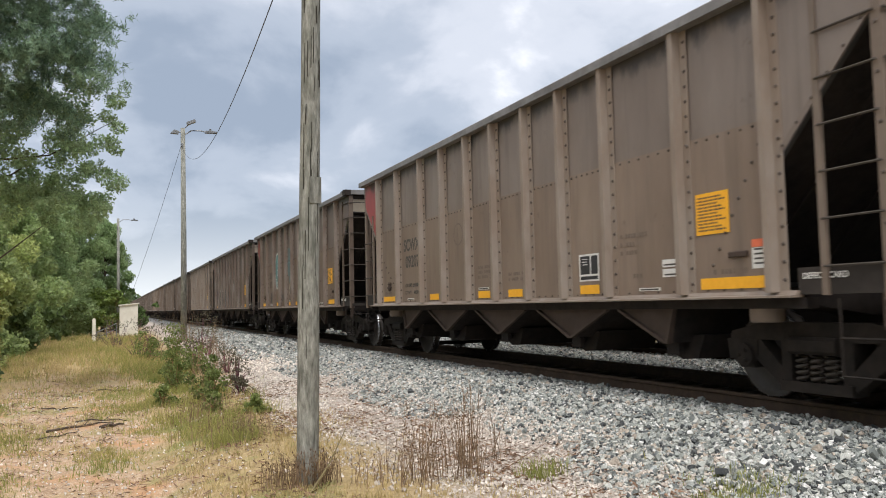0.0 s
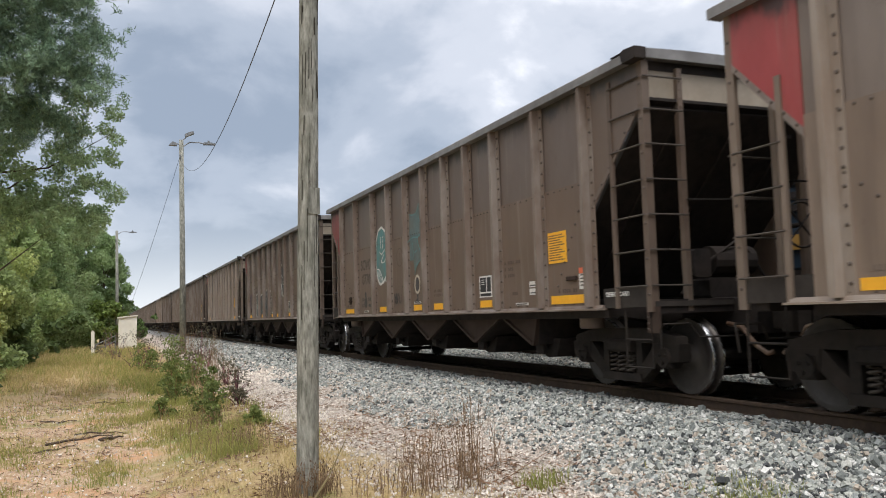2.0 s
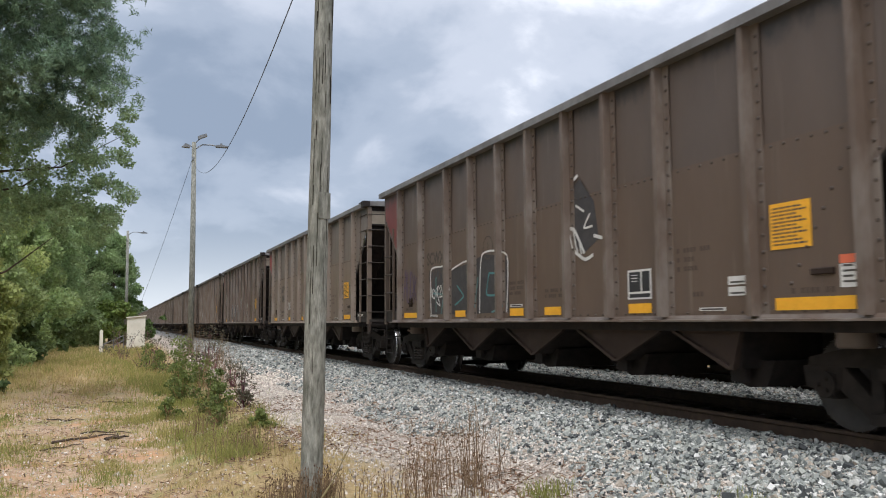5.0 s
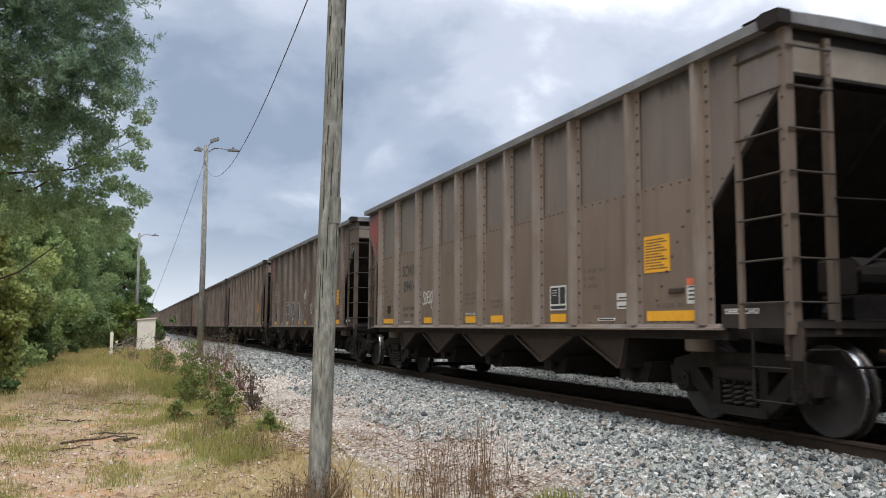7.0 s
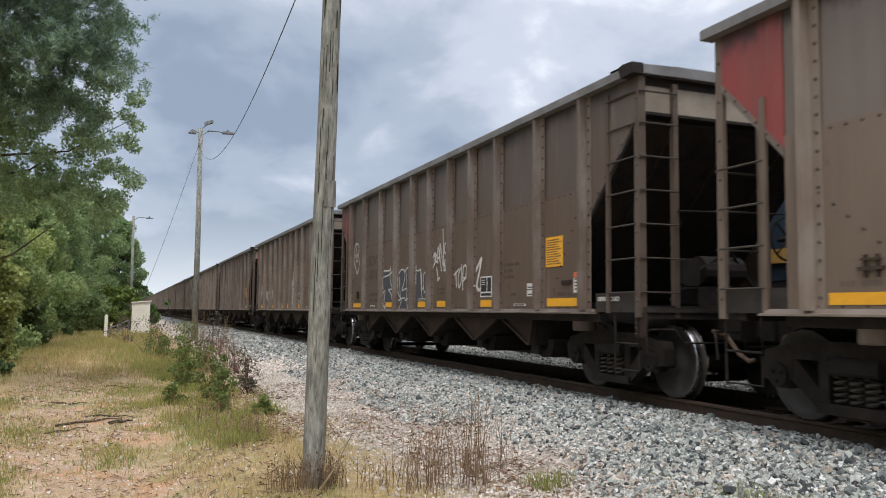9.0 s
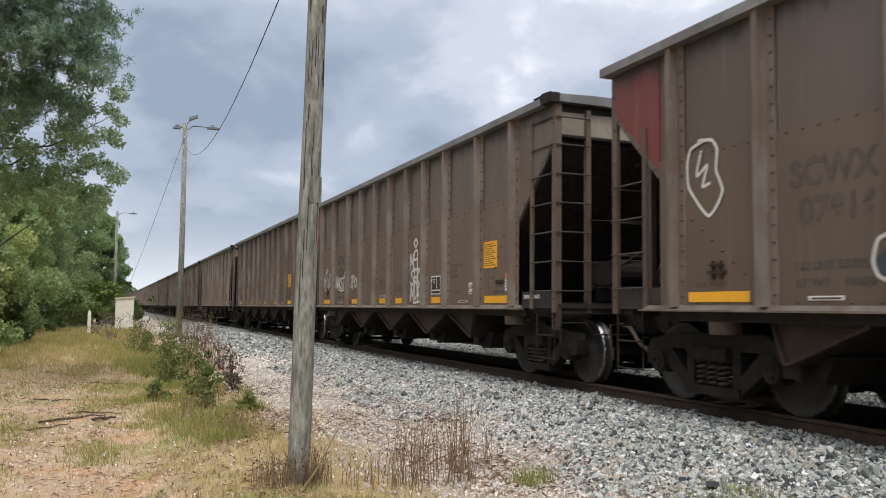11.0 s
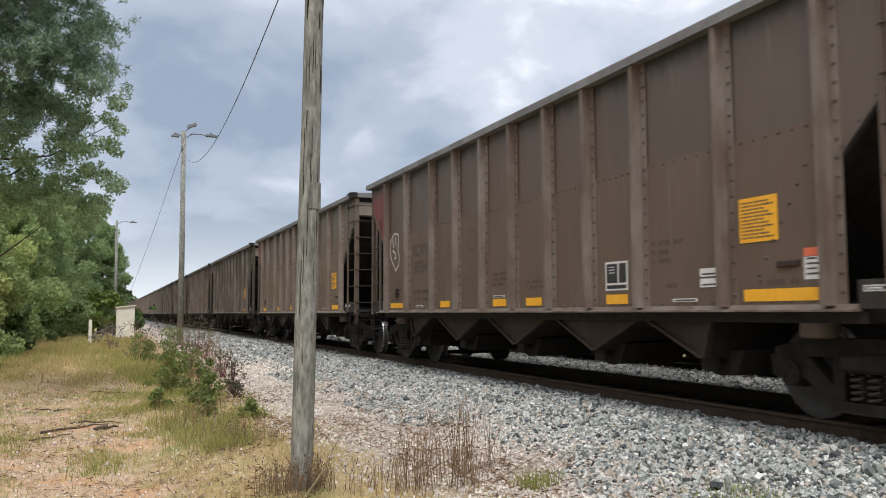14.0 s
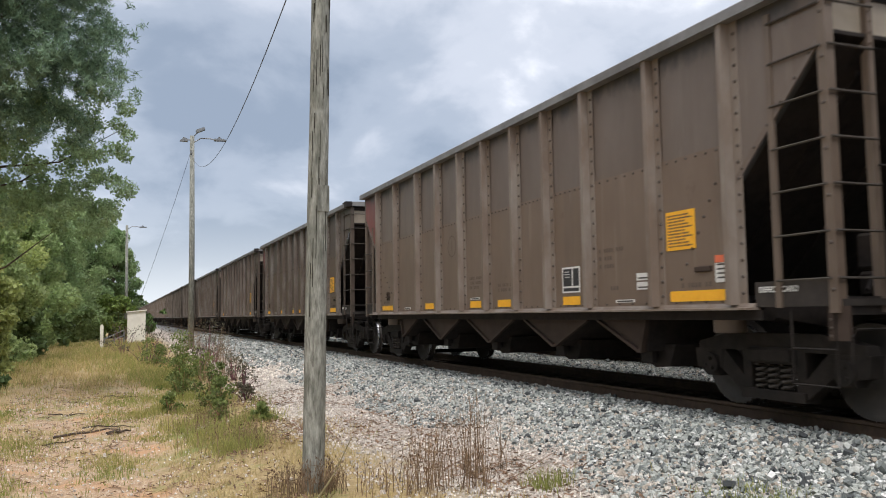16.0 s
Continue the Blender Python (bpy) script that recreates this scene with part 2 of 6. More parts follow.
STRAW = surface("straw_grass", (0.42, 0.325, 0.155), (0.58, 0.46, 0.24), 0.8, 0.85, 0.0, 0.0, (0.36, 0.30, 0.11), 0.4, island=0.3, thin=0.3)
LOCOB = surface("dark_blue_loco_paint", (0.010, 0.026, 0.045), (0.016, 0.036, 0.062), 3, 0.45, 0.03, 0.0, (0.03, 0.03, 0.035), 0.4)


def stone_material():
    m = bpy.data.materials.new("broken_granite")
    m.use_nodes = True
    nt = m.node_tree
    bsdf = nt.nodes["Principled BSDF"]
    bsdf.inputs["Roughness"].default_value = 0.85
    geo, info = nt.nodes.new("ShaderNodeNewGeometry"), nt.nodes.new("ShaderNodeObjectInfo")
    both = nt.nodes.new("ShaderNodeMath")
    both.operation = "ADD"
    nt.links.new(geo.outputs["Random Per Island"], both.inputs[0])
    nt.links.new(info.outputs["Random"], both.inputs[1])
    wrap = nt.nodes.new("ShaderNodeMath")
    wrap.operation = "FRACT"
    nt.links.new(both.outputs[0], wrap.inputs[0])
    ramp = nt.nodes.new("ShaderNodeValToRGB")
    ramp.color_ramp.interpolation = "CONSTANT"
    el = ramp.color_ramp.elements
    el[0].position, el[0].color = 0.0, (0.075, 0.08, 0.082, 1)
    el[1].position, el[1].color = 0.91, (0.70, 0.69, 0.66, 1)
    for p, c in ((0.14, (0.19, 0.205, 0.195, 1)), (0.32, (0.32, 0.335, 0.31, 1)), (0.50, (0.43, 0.44, 0.40, 1)), (0.66, (0.52, 0.52, 0.48, 1)), (0.78, (0.45, 0.385, 0.315, 1)), (0.86, (0.34, 0.36, 0.345, 1))):
        el.new(p).color = c
    nt.links.new(wrap.outputs[0], ramp.inputs[0])
    tc = nt.nodes.new("ShaderNodeTexCoord")
    n = nt.nodes.new("ShaderNodeTexNoise")
    n.inputs["Scale"].default_value, n.inputs["Detail"].default_value = 55, 4
    nt.links.new(tc.outputs["Object"], n.inputs["Vector"])
    mr = nt.nodes.new("ShaderNodeMapRange")
    mr.inputs["From Min"].default_value, mr.inputs["From Max"].default_value = 0.3, 0.7
    mr.inputs["To Min"].default_value, mr.inputs["To Max"].default_value = 0.58, 1.20
    nt.links.new(n.outputs[0], mr.inputs["Value"])
    mix = nt.nodes.new("ShaderNodeMix")
    mix.data_type, mix.blend_type = "RGBA", "MULTIPLY"
    mix.inputs["Factor"].default_value = 1
    nt.links.new(ramp.outputs[0], mix.inputs["A"])
    nt.links.new(mr.outputs[0], mix.inputs["B"])
    nt.links.new(mix.outputs["Result"], bsdf.inputs["Base Color"])
    return m


STONE = stone_material()
RIVET = surface("dark_rivet_heads", (0.055, 0.042, 0.035), (0.10, 0.075, 0.06), 12, 0.7, 0.0)
ENDPOST = surface("sooty_end_post_paint", (0.115, 0.088, 0.068), (0.165, 0.130, 0.102), 3.0, 0.6, 0.1, 0.0, (0.24, 0.20, 0.165), 0.25, (1, 1, 0.5), tint=True)


# ---- mesh helpers ----
class Shape:
    """Collects boxes, prisms, tubes and ribbons into one mesh."""

    def __init__(self):
        self.v, self.f, self.mi = [], [], []
        self.m = 0
        self.rm = 1
        self.lift = 0

    def add(self, verts, faces):
        n = len(self.v)
        self.v += [tuple(p) for p in verts]
        self.f += [tuple(i + n for i in f) for f in faces]
        self.mi += [self.m] * len(faces)

    def box(self, a, b, c=0.0):
        """A box from a to b, its vertical and lengthwise edges chamfered by c."""
        x0, y0, z0 = (min(p, q) for p, q in zip(a, b))
        x1, y1, z1 = (max(p, q) for p, q in zip(a, b))
        if not c:
            self.add([(x0, y0, z0), (x1, y0, z0), (x1, y1, z0), (x0, y1, z0), (x0, y0, z1), (x1, y0, z1), (x1, y1, z1), (x0, y1, z1)],
                     [(0, 3, 2, 1), (4, 5, 6, 7), (0, 1, 5, 4), (1, 2, 6, 5), (2, 3, 7, 6), (3, 0, 4, 7)])
        else:
            self.prism([(x0 + c, z0), (x1 - c, z0), (x1, z0 + c), (x1, z1 - c), (x1 - c, z1), (x0 + c, z1), (x0, z1 - c), (x0, z0 + c)], "y", y0, y1)

    def prism(self, poly, axis, lo, hi):
        """poly: points of the two other axes in the order x, y, z without the axis."""
        def place(p, h):
            return {"x": (h, p[0], p[1]), "y": (p[0], h, p[1]), "z": (p[0], p[1], h)}[axis]
        n = len(poly)
        faces = [(i, (i + 1) % n, n + (i + 1) % n, n + i) for i in range(n)]
        faces += [tuple(reversed(range(n))), tuple(range(n, 2 * n))]
        area = sum(poly[i][0] * poly[(i + 1) % n][1] - poly[(i + 1) % n][0] * poly[i][1] for i in range(n))
        if (area < 0) != (axis == "y"):
            faces = [tuple(reversed(f)) for f in faces]
        self.add([place(p, lo) for p in poly] + [place(p, hi) for p in poly], faces)

    def tube(self, pts, r, n=8, r1=None, caps=True):
        """A round bar along the points; r1: the radius at its end."""
        pts = [Vector(p) for p in pts]
        rings = []
        for i, p in enumerate(pts):
            d = (pts[min(i + 1, len(pts) - 1)] - pts[max(i - 1, 0)]).normalized()
            a = d.orthogonal().normalized() if abs(d.z) > 0.9 else d.cross(Vector((0, 0, 1))).normalized()
            b = d.cross(a)
            q = r if r1 is None else r + (r1 - r) * i / max(len(pts) - 1, 1)
            rings.append([p + q * (math.cos(6.2832 * k / n) * a + math.sin(6.2832 * k / n) * b) for k in range(n)])
        verts = [p for ring in rings for p in ring]
        faces = [(i * n + k, i * n + (k + 1) % n, (i + 1) * n + (k + 1) % n, (i + 1) * n + k) for i in range(len(pts) - 1) for k in range(n)]
        if caps:
            faces += [tuple(reversed(range(n))), tuple(range((len(pts) - 1) * n, len(pts) * n))]
        self.add(verts, faces)

    def lathe(self, profile, axis="x", n=28, centre=(0, 0, 0)):
        """profile: (along the axis, radius)."""
        verts, faces = [], []
        for h, r in profile:
            for k in range(n):
                a, b = r * math.cos(6.2832 * k / n), r * math.sin(6.2832 * k / n)
                p = {"x": (h, a, b), "y": (a, h, b), "z": (a, b, h)}[axis]
                verts.append(tuple(p[i] + centre[i] for i in range(3)))
        for i in range(len(profile) - 1):
            faces += [(i * n + k, i * n + (k + 1) % n, (i + 1) * n + (k + 1) % n, (i + 1) * n + k) for k in range(n)]
        self.add(verts, faces)

    def rivet(self, p, r=0.016, h=0.012, side=-1):
        """A round rivet head on a face that looks along x."""
        old, self.m = self.m, self.rm
        verts = [(p[0], p[1] + r * math.cos(k * 1.0472), p[2] + r * math.sin(k * 1.0472)) for k in range(6)]
        verts += [(p[0] + side * h, p[1] + r * 0.6 * math.cos(k * 1.0472), p[2] + r * 0.6 * math.sin(k * 1.0472)) for k in range(6)]
        self.add(verts, [(k, (k + 1) % 6, 6 + (k + 1) % 6, 6 + k) for k in range(6)] + [tuple(range(6, 12))])
        self.m = old

    def ribbon(self, pts, w, x_, side=-1):
        """A painted stroke on a car's side: pts are (y, z)."""
        for (y0, z0), (y1, z1) in zip(pts, pts[1:]):
            self.lift = (self.lift + 1) % 60
            x = x_ - 0.00012 * self.lift
            d = math.hypot(y1 - y0, z1 - z0) or 1
            ny, nz_ = -(z1 - z0) / d * w / 2, (y1 - y0) / d * w / 2
            ey, ez = (y1 - y0) / d * w * 0.3, (z1 - z0) / d * w * 0.3
            self.add([(x, y0 - ey + ny, z0 - ez + nz_), (x, y0 - ey - ny, z0 - ez - nz_), (x, y1 + ey - ny, z1 + ez - nz_), (x, y1 + ey + ny, z1 + ez + nz_)], [(0, 1, 2, 3)])

    def mesh(self, name, materials, smooth=False):
        me = bpy.data.meshes.new(name)
        me.from_pydata(self.v, [], self.f)
        for m in materials if isinstance(materials, (list, tuple)) else [materials]:
            me.materials.append(m)
        if any(self.mi):
            me.polygons.foreach_set("material_index", self.mi)
        if smooth:
            me.shade_smooth()
        me.update()
        return me


def part(name, shape, material, parent=None, label="", smooth=False):
    ob = new(name, shape if isinstance(shape, bpy.types.Mesh) else shape.mesh(name, material, smooth))
    ob.parent = parent
    if label:
        tagged(ob, label)
    return ob


def lettering(name, text, size, material, parent, y, z, x, label="", width=None):
    """Text on a car's side that faces -x; y is its start, it runs towards -y."""
    cu = bpy.data.curves.new(name, "FONT")
    cu.body, cu.size, cu.extrude, cu.offset = text, size, 0.001, size * 0.024
    tmp = bpy.data.objects.new(name, cu)
    scene.collection.objects.link(tmp)
    me = bpy.data.meshes.new_from_object(tmp.evaluated_get(bpy.context.evaluated_depsgraph_get()))
    bpy.data.objects.remove(tmp)
    me.materials.clear()
    me.materials.append(material)
    xs = [v.co.x for v in me.vertices]
    k = width / (max(xs) - min(xs)) if width else 1
    for v in me.vertices:
        v.co = (x - v.co.z, y - (v.co.x - min(xs)) * k, z + v.co.y)
    me.update()
    ob = new(name, me)
    ob.parent = parent
    tagged(ob, label or "small stencilled print", kind="stuff")
    return ob


# ---- ground ----
TRACK = 7.2     # the main track's centre line runs along y at this x; rail tops are z = 0


def edge(y):
    return 1.3 + min(max(0.085 * (y - 6), 0), 1.4)


def smooth(a, b, x):
    t = min(max((x - a) / (b - a), 0), 1)
    return t * t * (3 - 2 * t)


def ground_z(x, y):
    z = -0.76 + 0.26 * smooth(edge(y) - 1.3, edge(y) + 0.1, x)
    z += 0.345 * smooth(3.4, 5.7, x) - 0.06 * smooth(6.5, 6.7, x)
    z += 0.09 * smooth(7.9, 8.5, x)
    z -= 0.5 * smooth(14.2, 16.5, x)
    z += 0.5 * smooth(-4, -14, x)
    if x < 4.5:
        z += 0.05 * noise.noise((x * 0.9, y * 0.5, 3)) + 0.025 * noise.noise((x * 3.1, y * 2.2, 9))
        z -= 0.06 * math.exp(-((x + 0.9) / 0.35) ** 2) + 0.05 * math.exp(-((x - 0.35) / 0.3) ** 2)
    return z


def grid(name, xs, ys, material, lift=0.0):
    me = bpy.data.meshes.new(name)
    nx, ny = len(xs), len(ys)
    verts = [(x, y, ground_z(x, y) + lift) for y in ys for x in xs]
    faces = [(j * nx + i, j * nx + i + 1, (j + 1) * nx + i + 1, (j + 1) * nx + i) for j in range(ny - 1) for i in range(nx - 1)]
    me.from_pydata(verts, [], faces)
    me.materials.append(material)
    me.shade_smooth()
    return new(name, me)


def steps(*runs):
    out = []
    for a, b, s in runs:
        out += list(np.arange(a, b, s))
    return [float(v) for v in out] + [float(runs[-1][1])]


def ground_material():
    """Sandy wheel tracks, straw, pale gravel bench and grey ballast bed, by where each lies across the line."""
    m = bpy.data.materials.new("trackside_ground")
    m.use_nodes = True
    nt = m.node_tree
    bsdf = nt.nodes["Principled BSDF"]
    bsdf.inputs["Roughness"].default_value = 0.95
    tc = nt.nodes.new("ShaderNodeTexCoord").outputs["Object"]
    xyz = nt.nodes.new("ShaderNodeSeparateXYZ")
    nt.links.new(tc, xyz.inputs[0])

    def nz(scale, detail=5, rough=0.65):
        n = nt.nodes.new("ShaderNodeTexNoise")
        n.inputs["Scale"].default_value, n.inputs["Detail"].default_value, n.inputs["Roughness"].default_value = scale, detail, rough
        nt.links.new(tc, n.inputs["Vector"])
        return n.outputs[0]

    def rng(v, a, b):
        n = nt.nodes.new("ShaderNodeMapRange")
        n.inputs["From Min"].default_value, n.inputs["From Max"].default_value = a, b
        nt.links.new(v, n.inputs["Value"])
        return n.outputs[0]

    def calc(op, a, b):
        n = nt.nodes.new("ShaderNodeMath")
        n.operation = op
        for i, v in enumerate((a, b)):
            if isinstance(v, (int, float)):
                n.inputs[i].default_value = v
            else:
                nt.links.new(v, n.inputs[i])
        return n.outputs[0]

    def mix(f, a, b):
        n = nt.nodes.new("ShaderNodeMix")
        n.data_type = "RGBA"
        nt.links.new(f, n.inputs["Factor"])
        for s, v in (("A", a), ("B", b)):
            if isinstance(v, tuple):
                n.inputs[s].default_value = (*v, 1)
            else:
                nt.links.new(v, n.inputs[s])
        return n.outputs["Result"]

    wob = calc("ADD", xyz.outputs["X"], calc("MULTIPLY", calc("SUBTRACT", nz(0.7), 0.5), 2.2))
    sand = mix(rng(nz(9), 0.35, 0.65), (0.33, 0.205, 0.115), (0.51, 0.35, 0.215))
    sand = mix(rng(nz(45, 3), 0.52, 0.62), sand, (0.60, 0.50, 0.39))
    sand = mix(rng(nz(1.1), 0.52, 0.66), sand, (0.50, 0.28, 0.14))
    sand = mix(rng(nz(3.2, 6, 0.7), 0.54, 0.66), sand, (0.30, 0.20, 0.12))
    straw = mix(rng(nz(14), 0.35, 0.65), (0.29, 0.205, 0.095), (0.46, 0.345, 0.17))
    green = mix(rng(nz(20), 0.35, 0.65), (0.15, 0.18, 0.045), (0.30, 0.29, 0.10))
    turf = mix(rng(nz(0.8), 0.52, 0.64), straw, green)
    bench = mix(rng(nz(30, 4), 0.4, 0.6), (0.31, 0.255, 0.205), (0.52, 0.455, 0.40))
    bench = mix(rng(nz(1.4), 0.57, 0.70), bench, (0.30, 0.215, 0.13))
    bed = mix(rng(nz(34, 4), 0.4, 0.62), (0.045, 0.045, 0.044), (0.24, 0.24, 0.23))
    col = mix(rng(wob, -2.7, -1.9), turf, sand)
    far = calc("MULTIPLY", rng(xyz.outputs["Y"], 17, 30), rng(nz(0.5), 0.25, 0.5))
    col = mix(calc("MAXIMUM", far, calc("MULTIPLY", rng(nz(0.9), 0.5, 0.6), 0.8)), col, turf)
    col = mix(rng(wob, 0.5, 1.0), col, turf)
    col = mix(rng(wob, 2.1, 3.1), col, bench)
    col = mix(rng(calc("ADD", xyz.outputs["X"], calc("MULTIPLY", calc("SUBTRACT", nz(1.5), 0.5), 1.4)), 4.1, 4.8), col, bed)
    col = mix(rng(xyz.outputs["X"], 14.5, 15.5), col, turf)
    nt.links.new(col, bsdf.inputs["Base Color"])
    b = nt.nodes.new("ShaderNodeBump")
    b.inputs["Strength"].default_value, b.inputs["Distance"].default_value = 0.7, 0.04
    nt.links.new(nz(22, 6, 0.7), b.inputs["Height"])
    nt.links.new(b.outputs[0], bsdf.inputs["Normal"])
    return m


ground = grid("ground", steps((-900, -100, 100), (-100, -12, 8), (-12, -4, 0.7), (-4, 6.2, 0.16), (6.2, 10, 0.3), (10, 20, 0.8), (20, 100, 8), (100, 900, 100)),
              steps((-300, -20, 20), (-20, 2, 1.0), (2, 16, 0.2), (16, 45, 0.6), (45, 120, 4), (120, 400, 20), (400, 1500, 100)), ground_material())
tagged(ground, "sandy track, straw grass and pale gravel beside the line", "ground", kind="structure")


# ---- track ----
def rail_profile(x0):
    return [(x0 - 0.075, -0.17), (x0 + 0.075, -0.17), (x0 + 0.075, -0.155), (x0 + 0.012, -0.135), (x0 + 0.012, -0.045), (x0 + 0.037, -0.035), (x0 + 0.037, -0.006),
            (x0 + 0.030, 0), (x0 - 0.030, 0), (x0 - 0.037, -0.006), (x0 - 0.037, -0.035), (x0 - 0.012, -0.045), (x0 - 0.012, -0.135), (x0 - 0.075, -0.155)]


def rail(x0, name_label):
    s = Shape()
    s.prism(rail_profile(x0), "y", -80, 420)
    ob = part("rail", s, RAILM)
    return tagged(ob, name_label, "rail", "rails of the two tracks", "structure")


for x in (TRACK - 0.7535, TRACK + 0.7535):
    rail(x, "rust-brown steel rail under the coal train")
for x in (TRACK + 3.65, TRACK + 5.16):
    rail(x, "rust-brown steel rail of the second track")

tie_mesh = Shape()
tie_mesh.box((-1.3, -0.115, -0.34), (1.3, 0.115, -0.173), 0.01)
tie_mesh = tie_mesh.mesh("railway_tie", TIE)
plate_mesh = Shape()
plate_mesh.box((-0.17, -0.09, -0.173), (0.17, 0.09, -0.158))
plate_mesh = plate_mesh.mesh("tie_plate", RAILM)
for i in range(110):
    tie = tagged(new("railway_tie", tie_mesh), "dark creosoted wooden tie half sunk in ballast", "railway tie", "ties under the main track")
    tie.location = (TRACK, -6 + i * 0.53, 0)
    for x in (-0.7535, 0.7535):
        part("tie_plate", plate_mesh, None, tie).location.x = x

FAINT = surface("rubbed_stencil", (0.105, 0.082, 0.066), (0.165, 0.13, 0.104), 16, 0.6, 0.0, tint=True)
DECK = surface("dark_deck_plate", (0.036, 0.031, 0.028), (0.060, 0.051, 0.045), 5, 0.75, 0.1, 0.0, (0.022, 0.02, 0.018), 0.5)

# ---- coal hopper car ----
POSTS = (6.12, 4.82, 3.38, 2.24, 1.11, 0.05, -1.05, -2.07, -3.15, -4.56, -5.84)
NEAR = 0.16      # the end towards the camera sits this much further in
BAYS = (4.62, 2.36, 0.14, -2.06, -4.14)
TOP, SILL, SIDE = 3.93, 1.04, -1.5


def sheet_shape(upper):
    s = Shape()
    z0, z1 = (2.70, TOP) if upper else (1.10, 2.72)
    x = SIDE + (0.012 if upper else 0.0)
    s.box((x, -5.96, z0), (x + 0.012, 6.35, z1))
    if not upper:
        cols = sorted(POSTS)
        for a, b in zip(cols, cols[1:]):
            n = 7
            for i in range(n):
                s.rivet((x, a + 0.16 + (b - a - 0.3) * i / (n - 1), 2.685), 0.017, 0.012)
            for i in range(5):
                s.rivet((x, a + 0.16 + (b - a - 0.3) * i / 4, 1.125), 0.015, 0.011)
        # slanting rows of bolts where the end slopes meet the side
        for i in range(8):
            s.rivet((x, 6.1 - 0.15 * i, 2.25 - 0.12 * i), 0.021, 0.014)
            s.rivet((x, -5.75 + 0.10 * i, 2.5 - 0.16 * i), 0.021, 0.014)
    return s


def post_shape():
    s = Shape()
    x = SIDE
    s.box((x - 0.008, -0.21, 1.085), (x, 0.03, TOP))
    s.prism([(x - 0.008, -0.10), (x - 0.095, -0.075), (x - 0.095, 0.0), (x - 0.008, 0.025)], "z", 1.085, TOP)
    for i in range(17):
        s.rivet((x - 0.008, -0.165, 1.2 + i * 0.163), 0.021, 0.015)
    return s


def end_gusset(near):
    """The triangular side panel over the end slope."""
    s = Shape()
    x = SIDE
    k = -1 if near else 1
    a = 6.12 if near else 6.35
    s.prism([(k * a, TOP), (k * 7.22, TOP), (k * 7.22, 3.38), (k * a, 2.30 + a - 6.12)], "x", x, x + 0.012)
    return s


def gusset_flange(k):
    """The riveted angle along the gusset's slanting edge."""
    s = Shape()
    a = 6.12 if k < 0 else 6.35
    x = SIDE
    s.prism([(k * 7.2, 3.36), (k * 7.2, 3.43), (k * a, 2.37 + a - 6.12), (k * a, 2.28 + a - 6.12)], "x", x - 0.008, x - 0.002)
    for i in range(6):
        f = (i + 0.5) / 6
        s.rivet((x - 0.008, k * (7.2 + (a - 7.2) * f), 3.41 + (2.34 + a - 6.12 - 3.41) * f), 0.018, 0.012)
    return s


def slope_sheet(k):
    s = Shape()
    s.add([(-1.48, k * 7.2, 3.36), (1.48, k * 7.2, 3.36), (1.48, k * 4.9, 1.06), (-1.48, k * 4.9, 1.06),
           (-1.48, k * 7.2, 3.375), (1.48, k * 7.2, 3.375), (1.48, k * 4.87, 1.06), (-1.48, k * 4.87, 1.06)],
          [(0, 1, 2, 3), (4, 7, 6, 5), (0, 4, 5, 1), (1, 5, 6, 2), (2, 6, 7, 3), (3, 7, 4, 0)])
    return s


def slope_rib(k, x):
    s = Shape()
    s.prism([(k * 7.1, 3.27), (k * 4.95, 1.12), (k * 4.95, 1.06), (k * 7.1, 3.17)], "x", x - 0.04, x + 0.04)
    return s


def chord_shape():
    s = Shape()
    s.prism([(SIDE - 0.12, TOP), (SIDE + 0.05, TOP), (SIDE + 0.05, TOP + 0.12), (SIDE - 0.10, TOP + 0.12), (SIDE - 0.12, TOP + 0.10)], "y", -7.14, 7.38)
    return s


def end_chord(k):
    s = Shape()
    s.prism([(-1.48, TOP + 0.02), (1.48, TOP + 0.02), (1.48, TOP + 0.13), (0.9, TOP + 0.15), (-0.9, TOP + 0.15), (-1.48, TOP + 0.13)], "y", k * 7.15, k * 7.34)
    return s


def corner_cap(k, side):
    s = Shape()
    x = side * 1.63
    s.prism([(k * 7.36, TOP + 0.0), (k * 7.10, TOP - 0.01), (k * 7.06, TOP + 0.125), (k * 7.14, TOP + 0.15), (k * 7.36, TOP + 0.135)], "x", x, x - side * 0.16)
    s.box((x - side * 0.01, k * 6.86, TOP + 0.121), (x - side * 0.12, k * 7.10, TOP + 0.135))
    return s


def end_valance(k):
    """Dark strips painting the shaded gaps round the end panel; the rib under it."""
    s = Shape()
    s.box((-1.45, k * 7.19, 3.84), (1.45, k * 7.225, TOP + 0.019))
    s.prism([(k * 7.14, 3.40), (k * 7.26, 3.47), (k * 7.26, 3.505), (k * 7.14, 3.505)], "x", -1.45, 1.45)
    s.box((-1.45, k * 7.17, 3.34), (1.45, k * 7.185, 3.47))
    return s


def jack_pad(k, side):
    """Round lifting pad under the sill over the truck."""
    s = Shape()
    s.lathe([(0.80, 0.0), (0.80, 0.15), (0.82, 0.165), (0.985, 0.165)], "z", 16, (side * 1.3, k * 5.55, 0))
    return s


def corner_plate(k, side):
    """Bolted plate that hangs under the corner post and carries the steps."""
    s = Shape()
    x = side * 1.47
    s.box((x, k * 7.14, 0.76), (x - side * 0.03, k * 7.36, 1.06))
    for i in range(4):
        s.rivet((x, k * 7.17, 0.80 + 0.07 * i), 0.014, 0.012, side)
    return s


